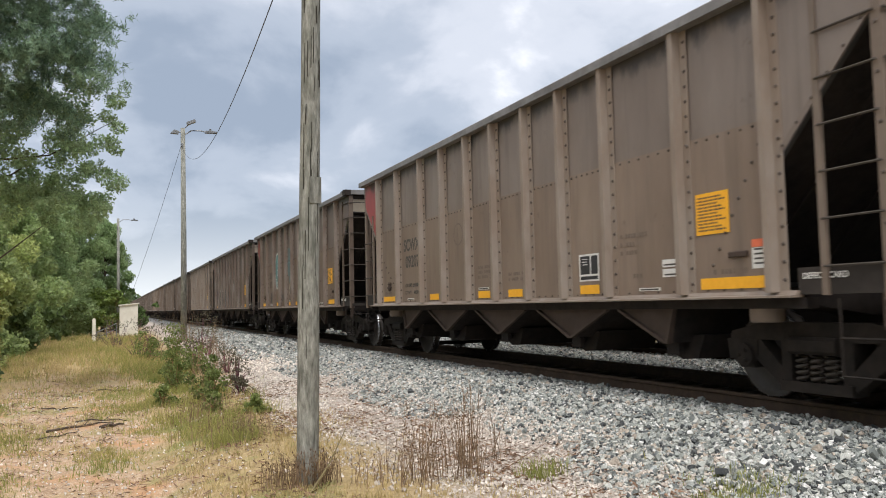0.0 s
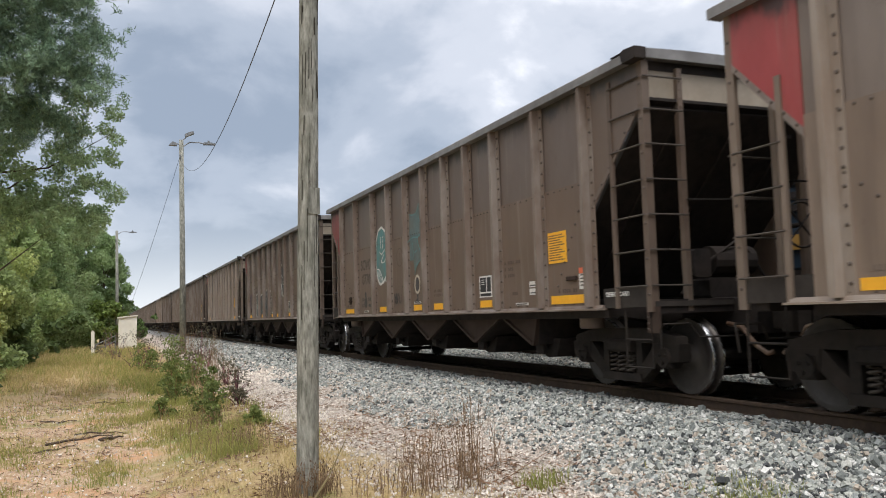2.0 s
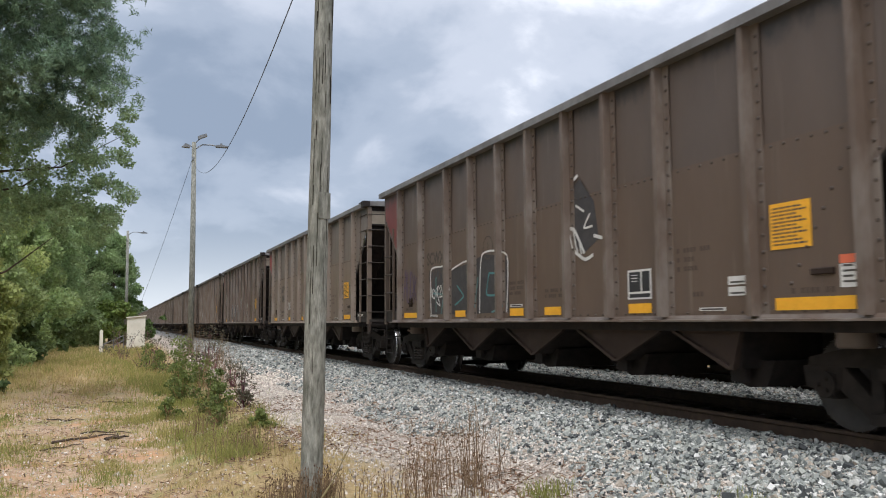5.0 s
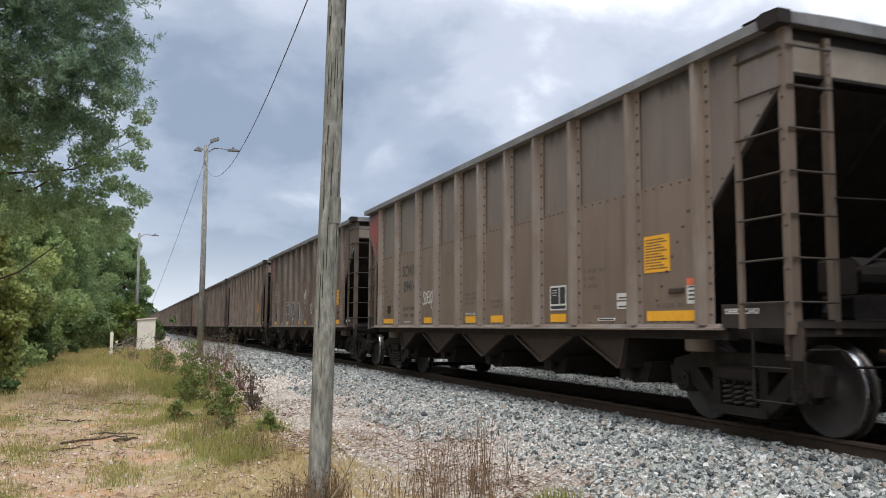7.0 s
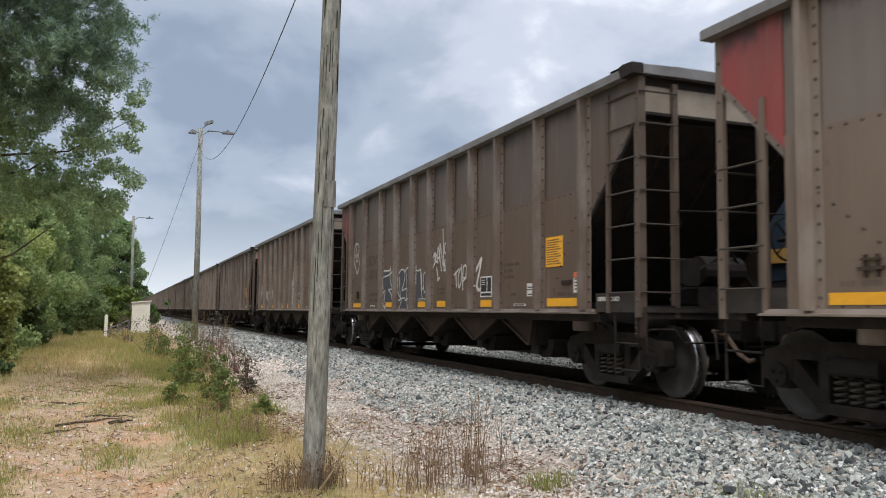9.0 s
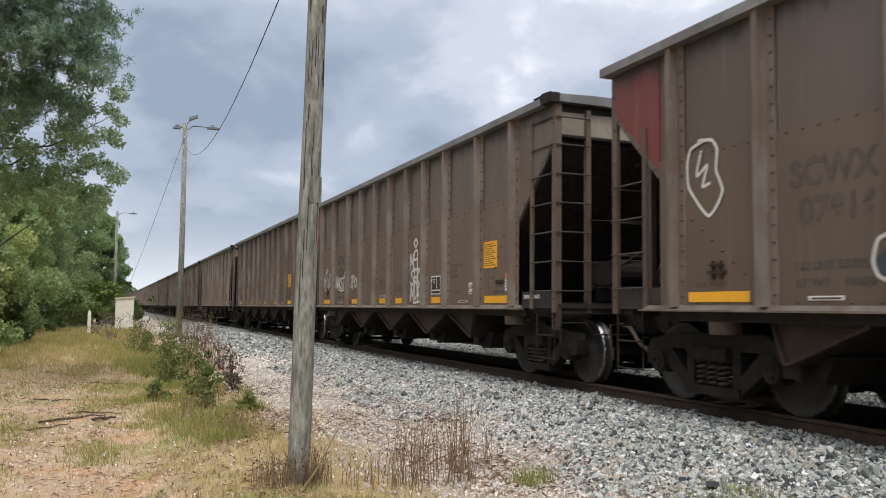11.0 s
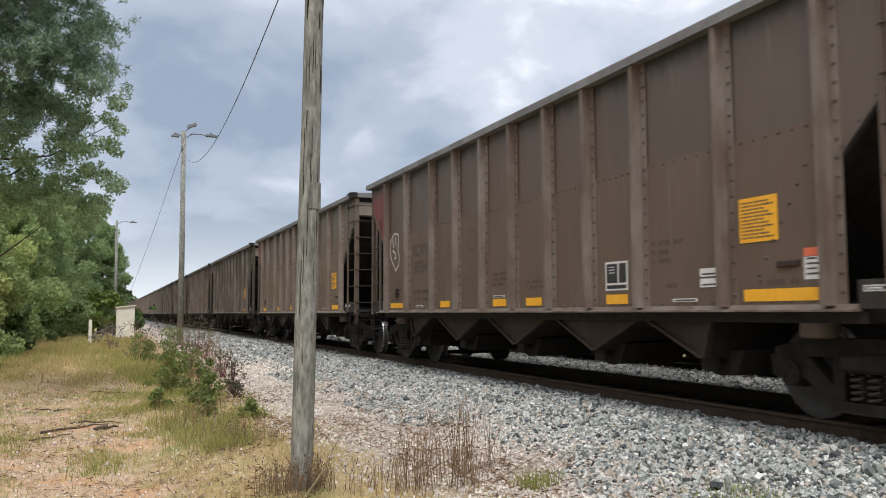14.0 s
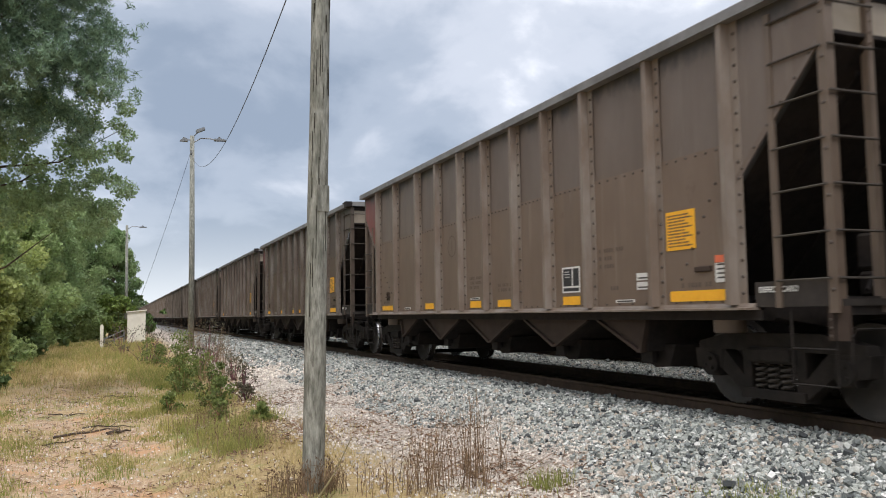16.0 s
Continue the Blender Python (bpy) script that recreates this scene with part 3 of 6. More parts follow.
def cut_lever(k):
    """Uncoupling rod: along the end, bent down to the coupler."""
    s = Shape()
    s.tube([(-1.45, k * 7.42, 0.86), (-1.1, k * 7.42, 0.86), (-1.0, k * 7.46, 0.70), (-0.3, k * 7.5, 0.70), (-0.1, k * 7.6, 0.95)], 0.013, 6)
    s.tube([(-1.45, k * 7.42, 0.86), (-1.47, k * 7.38, 0.80), (-1.46, k * 7.36, 0.58)], 0.013, 6)
    return s


def brake_hose(k):
    s = Shape()
    s.tube([(-0.45, k * 7.3, 0.84), (-0.42, k * 7.5, 0.80), (-0.38, k * 7.68, 0.58), (-0.36, k * 7.82, 0.50), (-0.36, k * 7.9, 0.52)], 0.028, 8)
    return s


def sill_shape():
    s = Shape()
    s.prism([(SIDE - 0.11, 1.035), (SIDE + 0.05, 1.035), (SIDE + 0.05, 1.1), (SIDE - 0.012, 1.1), (SIDE - 0.03, 1.06), (SIDE - 0.11, 1.055)], "y", -6.15, 6.62)
    return s


def centre_sill_shape():
    s = Shape()
    s.box((-0.33, -7.5, 0.72), (0.33, 7.5, 1.15), 0.02)
    return s


def body_bolster_shape(k):
    s = Shape()
    s.prism([(-1.42, 0.98), (-0.5, 0.84), (0.5, 0.84), (1.42, 0.98), (1.42, 1.08), (-1.42, 1.08)], "y", k * 5.95 - 0.22, k * 5.95 + 0.22)
    return s


def end_sill_shape(k):
    s = Shape()
    s.box((-1.45, k * 6.95, 0.98), (1.45, k * 7.12, 1.14), 0.02)
    return s


def side_beam_shape(side):
    s = Shape()
    # set proud of the bays and dark, doubling as shade beneath the sill
    s.box((side * 1.47, -6.2, 0.935), (side * 1.32, 6.4, 1.034))
    return s


def bay_wings(y0):
    """How far a bay's mouth reaches on either side of its lowest point; the outer wall of the end bays is steep."""
    return {BAYS[0]: (0.92, 0.15), BAYS[-1]: (0.15, 0.92)}.get(y0, (0.92, 0.90))


def bay_side(y0):
    s = Shape()
    x = -1.4
    a, b = bay_wings(y0)
    s.prism([(y0 - a, 1.035), (y0 + b, 1.035), (y0 + b, 0.935), (y0 + 0.05, 0.555), (y0 - 0.05, 0.555), (y0 - a, 0.935)], "x", x, x + 0.012)
    for k, w in ((-1, a), (1, b)):
        s.prism([(y0 + k * w, 0.95), (y0 + k * w, 0.915), (y0 + k * 0.03, 0.545), (y0 - k * 0.02, 0.565)], "x", x - 0.05, x)
    return s


def bay_chute(y0):
    s = Shape()
    for k, w in zip((-1, 1), bay_wings(y0)):
        s.prism([(y0 + k * w, 1.03), (y0 + k * (w - 0.03), 1.03), (y0 + k * 0.05, 0.58), (y0 + k * 0.09, 0.56)], "x", -1.385, 1.385)
    return s


def bay_door(y0):
    s = Shape()
    s.prism([(y0 - 0.30, 0.64), (y0 + 0.30, 0.64), (y0 + 0.24, 0.42), (y0 + 0.08, 0.36), (y0 - 0.18, 0.38)], "x", -1.15, -0.2)
    s.prism([(y0 - 0.30, 0.64), (y0 + 0.30, 0.64), (y0 + 0.24, 0.42), (y0 + 0.08, 0.36), (y0 - 0.18, 0.38)], "x", 0.2, 1.15)
    s.tube([(-1.3, y0 + 0.1, 0.5), (1.3, y0 + 0.1, 0.5)], 0.04)
    s.box((-1.3, y0 - 0.05, 0.42), (-1.24, y0 + 0.17, 0.62))
    return s


def corner_post(k, side):
    s = Shape()
    x = side * 1.5
    s.box((x, k * 7.19, 1.0), (x - side * 0.05, k * 7.29, TOP))
    s.box((x - side * 0.05, k * 7.27, 1.0), (x - side * 0.10, k * 7.29, TOP))
    for i in range(7):
        s.rivet((x, k * 7.24, 1.2 + 0.41 * i), 0.02, 0.014, side)
    return s


def ladder_rail(x, y):
    s = Shape()
    s.box((x - 0.018, y - 0.035, 1.05), (x + 0.018, y + 0.035, 3.84 if y < 0 else 3.15))
    return s


def rung(a, b):
    s = Shape()
    s.tube([a, b], 0.012, 6)
    return s


def end_post(x, y):
    s = Shape()
    s.box((x - 0.035, y - 0.04, 1.0), (x + 0.035, y + 0.04, 3.88))
    k = -1 if y < 0 else 1
    for i in range(5):
        s.tube([(x, y + k * 0.04, 3.42 + 0.1 * i), (x, y + k * 0.052, 3.42 + 0.1 * i)], 0.014, 6)
    return s


def wheel_shape():
    """One wheel at x = 0 facing -x, its polished tread and flange a second material."""
    s = Shape()
    s.lathe([(-0.02, 0.0), (-0.02, 0.11), (0.02, 0.13), (0.035, 0.24), (0.02, 0.34), (-0.005, 0.385), (-0.01, 0.40), (-0.01, 0.445)], "x", 36)
    s.m = 1
    s.lathe([(-0.01, 0.445), (0.0, 0.455), (0.035, 0.457)], "x", 36)
    s.m = 2
    s.lathe([(0.035, 0.457), (0.09, 0.46), (0.105, 0.485)], "x", 36)
    s.m = 1
    s.lathe([(0.105, 0.485), (0.125, 0.485), (0.13, 0.45)], "x", 36)
    s.m = 0
    s.lathe([(0.13, 0.45), (0.12, 0.38), (0.07, 0.3), (0.08, 0.14), (0.12, 0.11)], "x", 36)
    return s


def axle_shape():
    s = Shape()
    s.tube([(-1.12, 0, 0), (1.12, 0, 0)], 0.08, 14)
    for k in (-1, 1):
        s.tube([(k * 0.95, 0, 0), (k * 1.18, 0, 0)], 0.12, 14)
        for j in range(3):
            a = j * 2.094
            s.tube([(k * 1.18, 0.06 * math.cos(a), 0.06 * math.sin(a)), (k * 1.205, 0.06 * math.cos(a), 0.06 * math.sin(a))], 0.02, 6)
    return s


def sideframe_shape(side):
    """Cast side frame: bowed bottom member, two columns round the springs, arms up to the bearing boxes."""
    s = Shape()
    x0, x1 = side * 1.13, side * 0.97
    s.prism([(-1.12, 0.60), (-1.10, 0.70), (-0.62, 0.80), (0.62, 0.80), (1.10, 0.70), (1.12, 0.60), (0.70, 0.62), (-0.70, 0.62)], "x", x0, x1)
    for k in (-1, 1):
        s.prism([(k * 1.06, 0.64), (k * 0.74, 0.66), (k * 0.24, 0.20), (k * 0.38, 0.14)], "x", x0, x1)
        s.prism([(k * 0.30, 0.64), (k * 0.42, 0.64), (k * 0.42, 0.2), (k * 0.30, 0.2)], "x", x0, x1)
        s.prism([(k * 1.16, 0.62), (k * 0.72, 0.62), (k * 0.74, 0.44), (k * 0.79, 0.40), (k * 0.8, 0.56), (k * 0.98, 0.56), (k * 0.99, 0.40), (k * 1.13, 0.42)], "x", x0 + side * 0.01, x1)
        s.box((side * 1.16, k * 0.79, 0.33), (side * 0.98, k * 0.99, 0.57), 0.03)
    s.prism([(-0.42, 0.14), (0.42, 0.14), (0.42, 0.24), (-0.42, 0.24)], "x", x0 + side * 0.03, x1)
    s.box((side * 1.19, -0.24, 0.50), (side * 1.0, 0.24, 0.63), 0.02)
    return s


def spring_shape():
    s = Shape()
    turns = 4.5
    pts = [(0.055 * math.cos(a), 0.055 * math.sin(a), 0.245 + 0.25 * i / 63) for i in range(64) for a in (6.2832 * turns * i / 63,)]
    s.tube(pts[::2], 0.016, 5)
    return s


def bolster_shape():
    s = Shape()
    s.box((-1.2, -0.28, 0.5), (1.2, 0.28, 0.66), 0.03)
    s.box((-0.6, -0.26, 0.6), (0.6, 0.26, 0.86))
    s.box((-1.0, -0.1, 0.12), (1.0, 0.1, 0.2))
    for k in (-1, 1):
        s.box((-0.9, k * 0.36, 0.3), (0.9, k * 0.42, 0.45))
        for x in (-0.75, 0.75):
            s.prism([(k * 0.40, 0.2), (k * 0.46, 0.2), (k * 0.44, 0.62), (k * 0.36, 0.62)], "x", x - 0.05, x + 0.05)
    return s


def coupler_shape(k):
    s = Shape()
    s.box((-0.11, k * 7.4, 0.76), (0.11, k * 7.72, 0.98), 0.02)
    s.prism([(-0.16, k * 7.68), (0.14, k * 7.68), (0.20, k * 7.84), (0.10, k * 7.9), (0.04, k * 7.8), (-0.10, k * 7.9), (-0.17, k * 7.86)], "z", 0.74, 1.0)
    return s


def stirrup_shape(k, side):
    s = Shape()
    x = side * 1.47
    y0, y1 = k * 6.72, k * 7.22
    s.tube([(x, y0, 1.02), (x, y0, 0.36), (x, y1, 0.36), (x, y1, 1.02)], 0.016, 6)
    s.tube([(x, y0, 0.68), (x, y1, 0.68)], 0.014, 6)
    return s


def brake_gear_shape():
    s = Shape()
    s.tube([(-0.2, -6.55, 1.62), (0.45, -6.55, 1.62)], 0.19, 14)
    s.box((-0.35, -6.75, 1.15), (0.6, -6.35, 1.4), 0.03)
    s.box((-0.65, -6.85, 1.4), (-0.4, -6.6, 1.75), 0.03)
    s.tube([(-0.9, -6.9, 1.2), (-0.5, -6.7, 1.5), (0.2, -6.7, 1.9), (0.7, -6.7, 1.25)], 0.02, 6)
    return s


def brake_wheel_shape():
    s = Shape()
    c = (0.55, -7.38, 2.0)
    ring = [(c[0] + 0.28 * math.cos(6.2832 * i / 20), c[1], c[2] + 0.28 * math.sin(6.2832 * i / 20)) for i in range(21)]
    s.tube(ring, 0.014, 6)
    for i in range(4):
        a = 0.785 + 1.5708 * i
        s.tube([c, (c[0] + 0.28 * math.cos(a), c[1], c[2] + 0.28 * math.sin(a))], 0.012, 5)
    s.tube([c, (c[0], -7.2, c[2])], 0.03, 8)
    return s


MESHES = {}


def shared(key, maker, material, smooth=False):
    if key not in MESHES:
        MESHES[key] = maker().mesh(key.split("/")[0], material, smooth)
        MESHES[key]["end"] = "/" + key.split("/")[-1]
    return MESHES[key]


def mirrored(me, name):
    if name not in MESHES:
        c = me.copy()
        c.transform(Matrix.Diagonal((-1, 1, 1, 1)))
        c.flip_normals()
        MESHES[name] = c
    return MESHES[name]


def hopper_car(label):
    car = new("coal_hopper_car")
    tagged(car, label, "railway car", "coal hopper cars of the train")
    for side in (-1, 1):
        def put(name, key, maker, material, lab=""):
            me = shared(key, maker, material)
            return part(name, me if side < 0 else mirrored(me, key + "_far"), None, car, lab)
        put("lower_side_sheet", "lower_side_sheet", lambda: sheet_shape(False), [CAR, RIVET])
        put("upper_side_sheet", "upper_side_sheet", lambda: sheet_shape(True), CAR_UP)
        put("top_chord", "top_chord", chord_shape, LIP, "bare dull aluminium top chord")
        put("side_sill", "side_sill", sill_shape, POST)
        for y in POSTS:
            put("side_post", "side_post", post_shape, [POST, RIVET]).location.y = y
        put("end_gusset", "end_gusset/near", lambda: end_gusset(True), CAR_UP).location.y = NEAR
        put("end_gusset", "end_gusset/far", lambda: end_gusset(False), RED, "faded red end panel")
        for y in BAYS:
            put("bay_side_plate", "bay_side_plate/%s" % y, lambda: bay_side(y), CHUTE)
        for k in (-1, 1):
            part("corner_post", shared("corner_post/%d%d" % (k, side), lambda: corner_post(k, side), [ENDPOST, RIVET]), None, car)
            if k < 0:
                part("corner_cap", shared("corner_cap/%d%d" % (k, side), lambda: corner_cap(k, side), DARKSTEEL), None, car)
            part("jack_pad", shared("jack_pad/%d%d" % (k, side), lambda: jack_pad(k, side), ENDPOST, True), None, car)
            if k < 0:
                part("corner_plate", shared("corner_plate/%d%d" % (k, side), lambda: corner_plate(k, side), [CHUTE, RIVET]), None, car)
            part("step_stirrup", shared("step_stirrup/%d%d" % (k, side), lambda: stirrup_shape(k, side), TRUCK), None, car)
    for k in (-1, 1):
        part("slope_sheet", shared("slope_sheet/%d" % k, lambda: slope_sheet(k), SLOPE), None, car)
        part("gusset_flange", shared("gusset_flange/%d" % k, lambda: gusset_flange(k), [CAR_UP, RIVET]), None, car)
        for x in (-0.9, 0, 0.9):
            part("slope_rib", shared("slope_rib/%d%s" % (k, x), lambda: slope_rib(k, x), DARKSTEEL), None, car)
        part("end_chord", shared("end_chord/%d" % k, lambda: end_chord(k), LIP), None, car)
        panel = shared("end_panel/%d" % k, lambda: (lambda s: (s.box((-1.45, k * 7.2, 3.506), (1.45, k * 7.215, 3.839)), s)[1])(Shape()), CREAM)
        part("end_panel", panel, None, car, "dirty cream end panel")
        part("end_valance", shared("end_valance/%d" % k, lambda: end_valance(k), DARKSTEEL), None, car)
        part("uncoupling_lever", shared("uncoupling_lever/%d" % k, lambda: cut_lever(k), TRUCK), None, car)
        part("brake_hose", shared("brake_hose/%d" % k, lambda: brake_hose(k), HOSE, True), None, car, "rusty brake pipe with a worn hose")
        part("coupler", shared("coupler/%d" % k, lambda: coupler_shape(k), TRUCK), None, car)
        for x in (-0.95, 0.95):
            part("end_post", shared("end_post/%d%s" % (k, x), lambda: end_post(x, k * 7.24), ENDPOST), None, car)
        grab = shared("grab_bar/%d" % k, lambda: rung((-0.95, k * 7.3, 2.3), (0.95, k * 7.3, 2.35)), TRUCK)
        part("grab_bar", grab, None, car)
        # ladders on the camera's side at both ends, and on the end face
        part("ladder_rail", shared("ladder_rail/%d" % k, lambda: ladder_rail(-1.5, k * 6.62), ENDPOST), None, car)
        part("ladder_rail", shared("ladder_rail/%dfar" % k, lambda: ladder_rail(1.5, k * 6.62), ENDPOST), None, car)
        for i in range(7):
            z = min(1.3 + 0.41 * i, 3.74)
            if k > 0 and i > 3 or i > 6:
                continue
            # rungs take the paler steel: the light they catch is in its colour
            part("side_rung", shared("side_rung/%d%d" % (k, i), lambda: rung((-1.52, k * 6.62, z), (-1.52, k * 7.24, z)), SPRING), None, car)
            part("end_rung", shared("end_rung/%d%d" % (k, i), lambda: rung((-1.5, k * 7.31, z), (-0.95, k * 7.31, z)), SPRING), None, car)
        deck = shared("end_deck/%d" % k, lambda: (lambda s: (s.box((-1.46, k * 6.45, 1.06), (1.46, k * 7.3, 1.12)), s.box((-1.49, k * 6.3, 1.06), (-1.46, k * 7.25, 1.3)), s)[2])(Shape()), DECK)
        part("end_deck", deck, None, car)
        if k < 0:
            for o in car.children:
                if o.name.split(".")[0] in ("corner_post", "corner_cap", "step_stirrup", "slope_sheet", "slope_rib", "gusset_flange", "end_chord", "end_panel", "end_valance", "corner_plate", "uncoupling_lever", "brake_hose", "end_post", "grab_bar", "ladder_rail", "side_rung",
                                            "end_rung", "end_deck") and "/-1" in o.data.get("end", ""):
                    o.location.y = NEAR
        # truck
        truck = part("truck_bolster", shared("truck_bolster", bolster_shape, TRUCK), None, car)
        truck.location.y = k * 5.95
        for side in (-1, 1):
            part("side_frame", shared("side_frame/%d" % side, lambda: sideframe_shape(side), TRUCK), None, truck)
            for dx in (0, 0.13):
                for dy in (-0.17, 0, 0.17):
                    sp = part("coil_spring", shared("coil_spring", spring_shape, SPRING, True), None, truck)
                    sp.location = (side * (1.115 - dx), dy, 0)
        for dy in (-0.89, 0.89):
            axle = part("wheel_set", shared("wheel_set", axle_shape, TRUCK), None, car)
            axle.location = (0, k * 5.95 + dy, 0.457)
            me = shared("wheel", wheel_shape, [WHEEL, SHINY, TREAD], True)
            part("wheel", me, None, axle).location = (-0.80, 0, 0)
            part("wheel", mirrored(me, "wheel_far"), None, axle).location = (0.80, 0, 0)
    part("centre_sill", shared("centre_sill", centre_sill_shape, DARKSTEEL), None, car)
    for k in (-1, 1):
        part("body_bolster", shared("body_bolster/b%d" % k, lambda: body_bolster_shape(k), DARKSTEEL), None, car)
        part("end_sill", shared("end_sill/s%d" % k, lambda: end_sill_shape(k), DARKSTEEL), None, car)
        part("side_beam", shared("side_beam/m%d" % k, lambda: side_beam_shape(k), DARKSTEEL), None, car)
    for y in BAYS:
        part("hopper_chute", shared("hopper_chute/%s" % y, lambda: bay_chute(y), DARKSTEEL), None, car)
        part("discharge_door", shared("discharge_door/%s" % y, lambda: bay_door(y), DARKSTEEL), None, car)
    coal = Shape()
    coal.add([(-1.46, -7.1, 3.38), (1.46, -7.1, 3.38), (1.46, -4.9, 1.2), (-1.46, -4.9, 1.2), (1.46, 4.9, 1.2), (-1.46, 4.9, 1.2), (1.46, 7.1, 3.38), (-1.46, 7.1, 3.38)],
             [(0, 1, 2, 3), (3, 2, 4, 5), (5, 4, 6, 7)])
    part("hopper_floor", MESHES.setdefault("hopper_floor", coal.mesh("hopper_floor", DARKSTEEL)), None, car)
    part("brake_gear", shared("brake_gear", brake_gear_shape, DARKSTEEL), None, car, "dark brake cylinder and pipes")
    part("brake_wheel", shared("brake_wheel", brake_wheel_shape, TRUCK), None, car)
    # reflective bars and placards that all the cars carry on this side: far end of the bar, height, length, thickness
    for y, z, w, h in ((-4.85, 1.135, 0.9, 0.115), (5.87, 1.135, 0.89, 0.105), (2.99, 1.135, 0.46, 0.115), (0.74, 1.135, 0.46, 0.115), (-0.38, 1.135, 0.47, 0.115), (-2.48, 1.135, 0.45, 0.115)):
        d = shared("reflector/%s" % y, lambda: (lambda s: (s.box((SIDE - 0.006, y, z), (SIDE - 0.003, y - w, z + h)), s)[1])(Shape()), YELLOW)
        part("reflector_bar", d, None, car, "yellow reflective bar")

    placard = part("instruction_placard", shared("instruction_placard", lambda: (lambda s: (s.box((SIDE - 0.008, -4.82, 1.70), (SIDE - 0.003, -5.31, 2.13)), s)[1])(Shape()), YELLOW), None, car, "yellow placard with rows of small dark print")

    def small_print():
        s = Shape()
        for i in range(11):
            x, n = 0.0, 0.41 - 0.06 * ((i * 7) % 3)
            while x < n:
                w = 0.02 + 0.012 * ((i * 5 + int(x * 200)) % 5)
                s.box((SIDE - 0.0095, -4.85 - x, 1.735 + 0.034 * i), (SIDE - 0.008, -4.85 - min(x + w, n), 1.752 + 0.034 * i))
                x += w + 0.012
        return s
    tagged(part("small_print", shared("small_print", small_print, STENCIL), None, placard), "rows of small dark print", kind="stuff")

    def acib():
        s = Shape()
        s.box((SIDE - 0.005, -2.47, 1.30), (SIDE - 0.003, -2.94, 1.65))
        s.m = 1
        s.box((SIDE - 0.0065, -2.50, 1.39), (SIDE - 0.005, -2.73, 1.625))
        s.box((SIDE - 0.0065, -2.76, 1.39), (SIDE - 0.005, -2.91, 1.625))
        s.box((SIDE - 0.0065, -2.50, 1.32), (SIDE - 0.005, -2.91, 1.365))
        s.m = 0
        for i in range(3):
            s.box((SIDE - 0.008, -2.55, 1.58 - 0.035 * i), (SIDE - 0.0065, -2.67, 1.59 - 0.035 * i))
        return s
    part("data_panel", shared("data_panel", acib, [WHITE, BLACK]), None, car, "black data panel framed in white")

    def notice(y, z, w, h, rows):
        s = Shape()
        s.box((SIDE - 0.006, y, z), (SIDE - 0.003, y - w, z + h))
        s.m = 1
        for i in range(rows):
            s.box((SIDE - 0.0072, y - 0.03, z + h * 0.2 + 0.045 * i), (SIDE - 0.006, y - w + 0.03 + 0.03 * (i % 2), z + h * 0.2 + 0.045 * i + 0.018))
        return s
    for i, (y, z, w, h, rows) in enumerate(((-5.60, 1.32, 0.2, 0.2, 4), (-4.22, 1.40, 0.26, 0.085, 1), (-4.22, 1.29, 0.26, 0.09, 1), (-3.77, 1.145, 0.4, 0.035, 1), (4.27, 1.145, 0.38, 0.04, 1), (0.72, 1.275, 0.4, 0.035, 1))):
        part("notice_decal", shared("notice_decal/n%d" % i, lambda: notice(y, z, w, h, rows), [WHITE, STENCIL]), None, car, "white notice sticker with dark print")
    part("warning_decal", shared("warning_decal", lambda: (lambda s: (s.box((SIDE - 0.006, -5.60, 1.525), (SIDE - 0.003, -5.80, 1.60)), s)[1])(Shape()), ORANGE), None, car, "orange-red warning sticker")

    def faded():
        s = Shape()
        for y, z, w in ((-3.42, 1.78, 0.55), (-3.42, 1.68, 0.3), (-3.42, 1.58, 0.4), (-3.6, 1.3, 0.25), (0.75, 1.62, 0.5), (0.72, 1.54, 0.46), (0.75, 1.46, 0.4), (-0.4, 1.46, 0.55), (-0.4, 1.38, 0.5),
                        (5.75, 1.29, 0.5), (-5.05, 1.285, 0.5)):
            n = max(int(w / 0.055), 3)
            for i in range(n):
                if (i * 7 + int(z * 100)) % 5:
                    s.box((SIDE - 0.0035, y - i * w / n, z), (SIDE - 0.002, y - (i + 0.7) * w / n, z + 0.05))
        ring = [(1.55 + 0.19 * math.cos(6.2832 * i / 24), 2.28 + 0.19 * math.sin(6.2832 * i / 24)) for i in range(25)]
        s.ribbon(ring, 0.022, SIDE - 0.003)
        s.ribbon([(1.55, 2.2), (1.55, 2.38)], 0.02, SIDE - 0.003)
        return s
    tagged(part("faded_stencil", shared("faded_stencil", faded, FAINT), None, car, "faded dark stencilled lines and a ring mark"), "faded dark stencilled lines and a ring mark", kind="stuff")

    def bracket():
        s = Shape()
        s.box((SIDE - 0.03, 5.55, 1.42), (SIDE, 5.3, 1.45))
        s.box((SIDE - 0.03, 5.52, 1.5), (SIDE, 5.33, 1.52))
        s.box((SIDE - 0.02, 5.5, 1.36), (SIDE, 5.47, 1.55))
        s.box((SIDE - 0.02, 5.38, 1.36), (SIDE, 5.35, 1.55))
        return s
    part("routing_card_holder", shared("routing_card_holder", bracket, CHUTE), None, car)
    tag_reader = shared("tag_plate", lambda: (lambda s: (s.box((SIDE - 0.03, -5.3, 1.44), (SIDE, -5.55, 1.5), 0.01), s)[1])(Shape()), CHUTE)
    part("tag_plate", tag_reader, None, car)
    lettering("defect_lettering", "DEFECT CARD", 0.075, WHITE, car, -6.2, 1.2, SIDE + 0.005)
    return car


# ---- the train ----
LENGTH = 15.8
FIRST = 11.73     # the first whole car's middle along y at the start
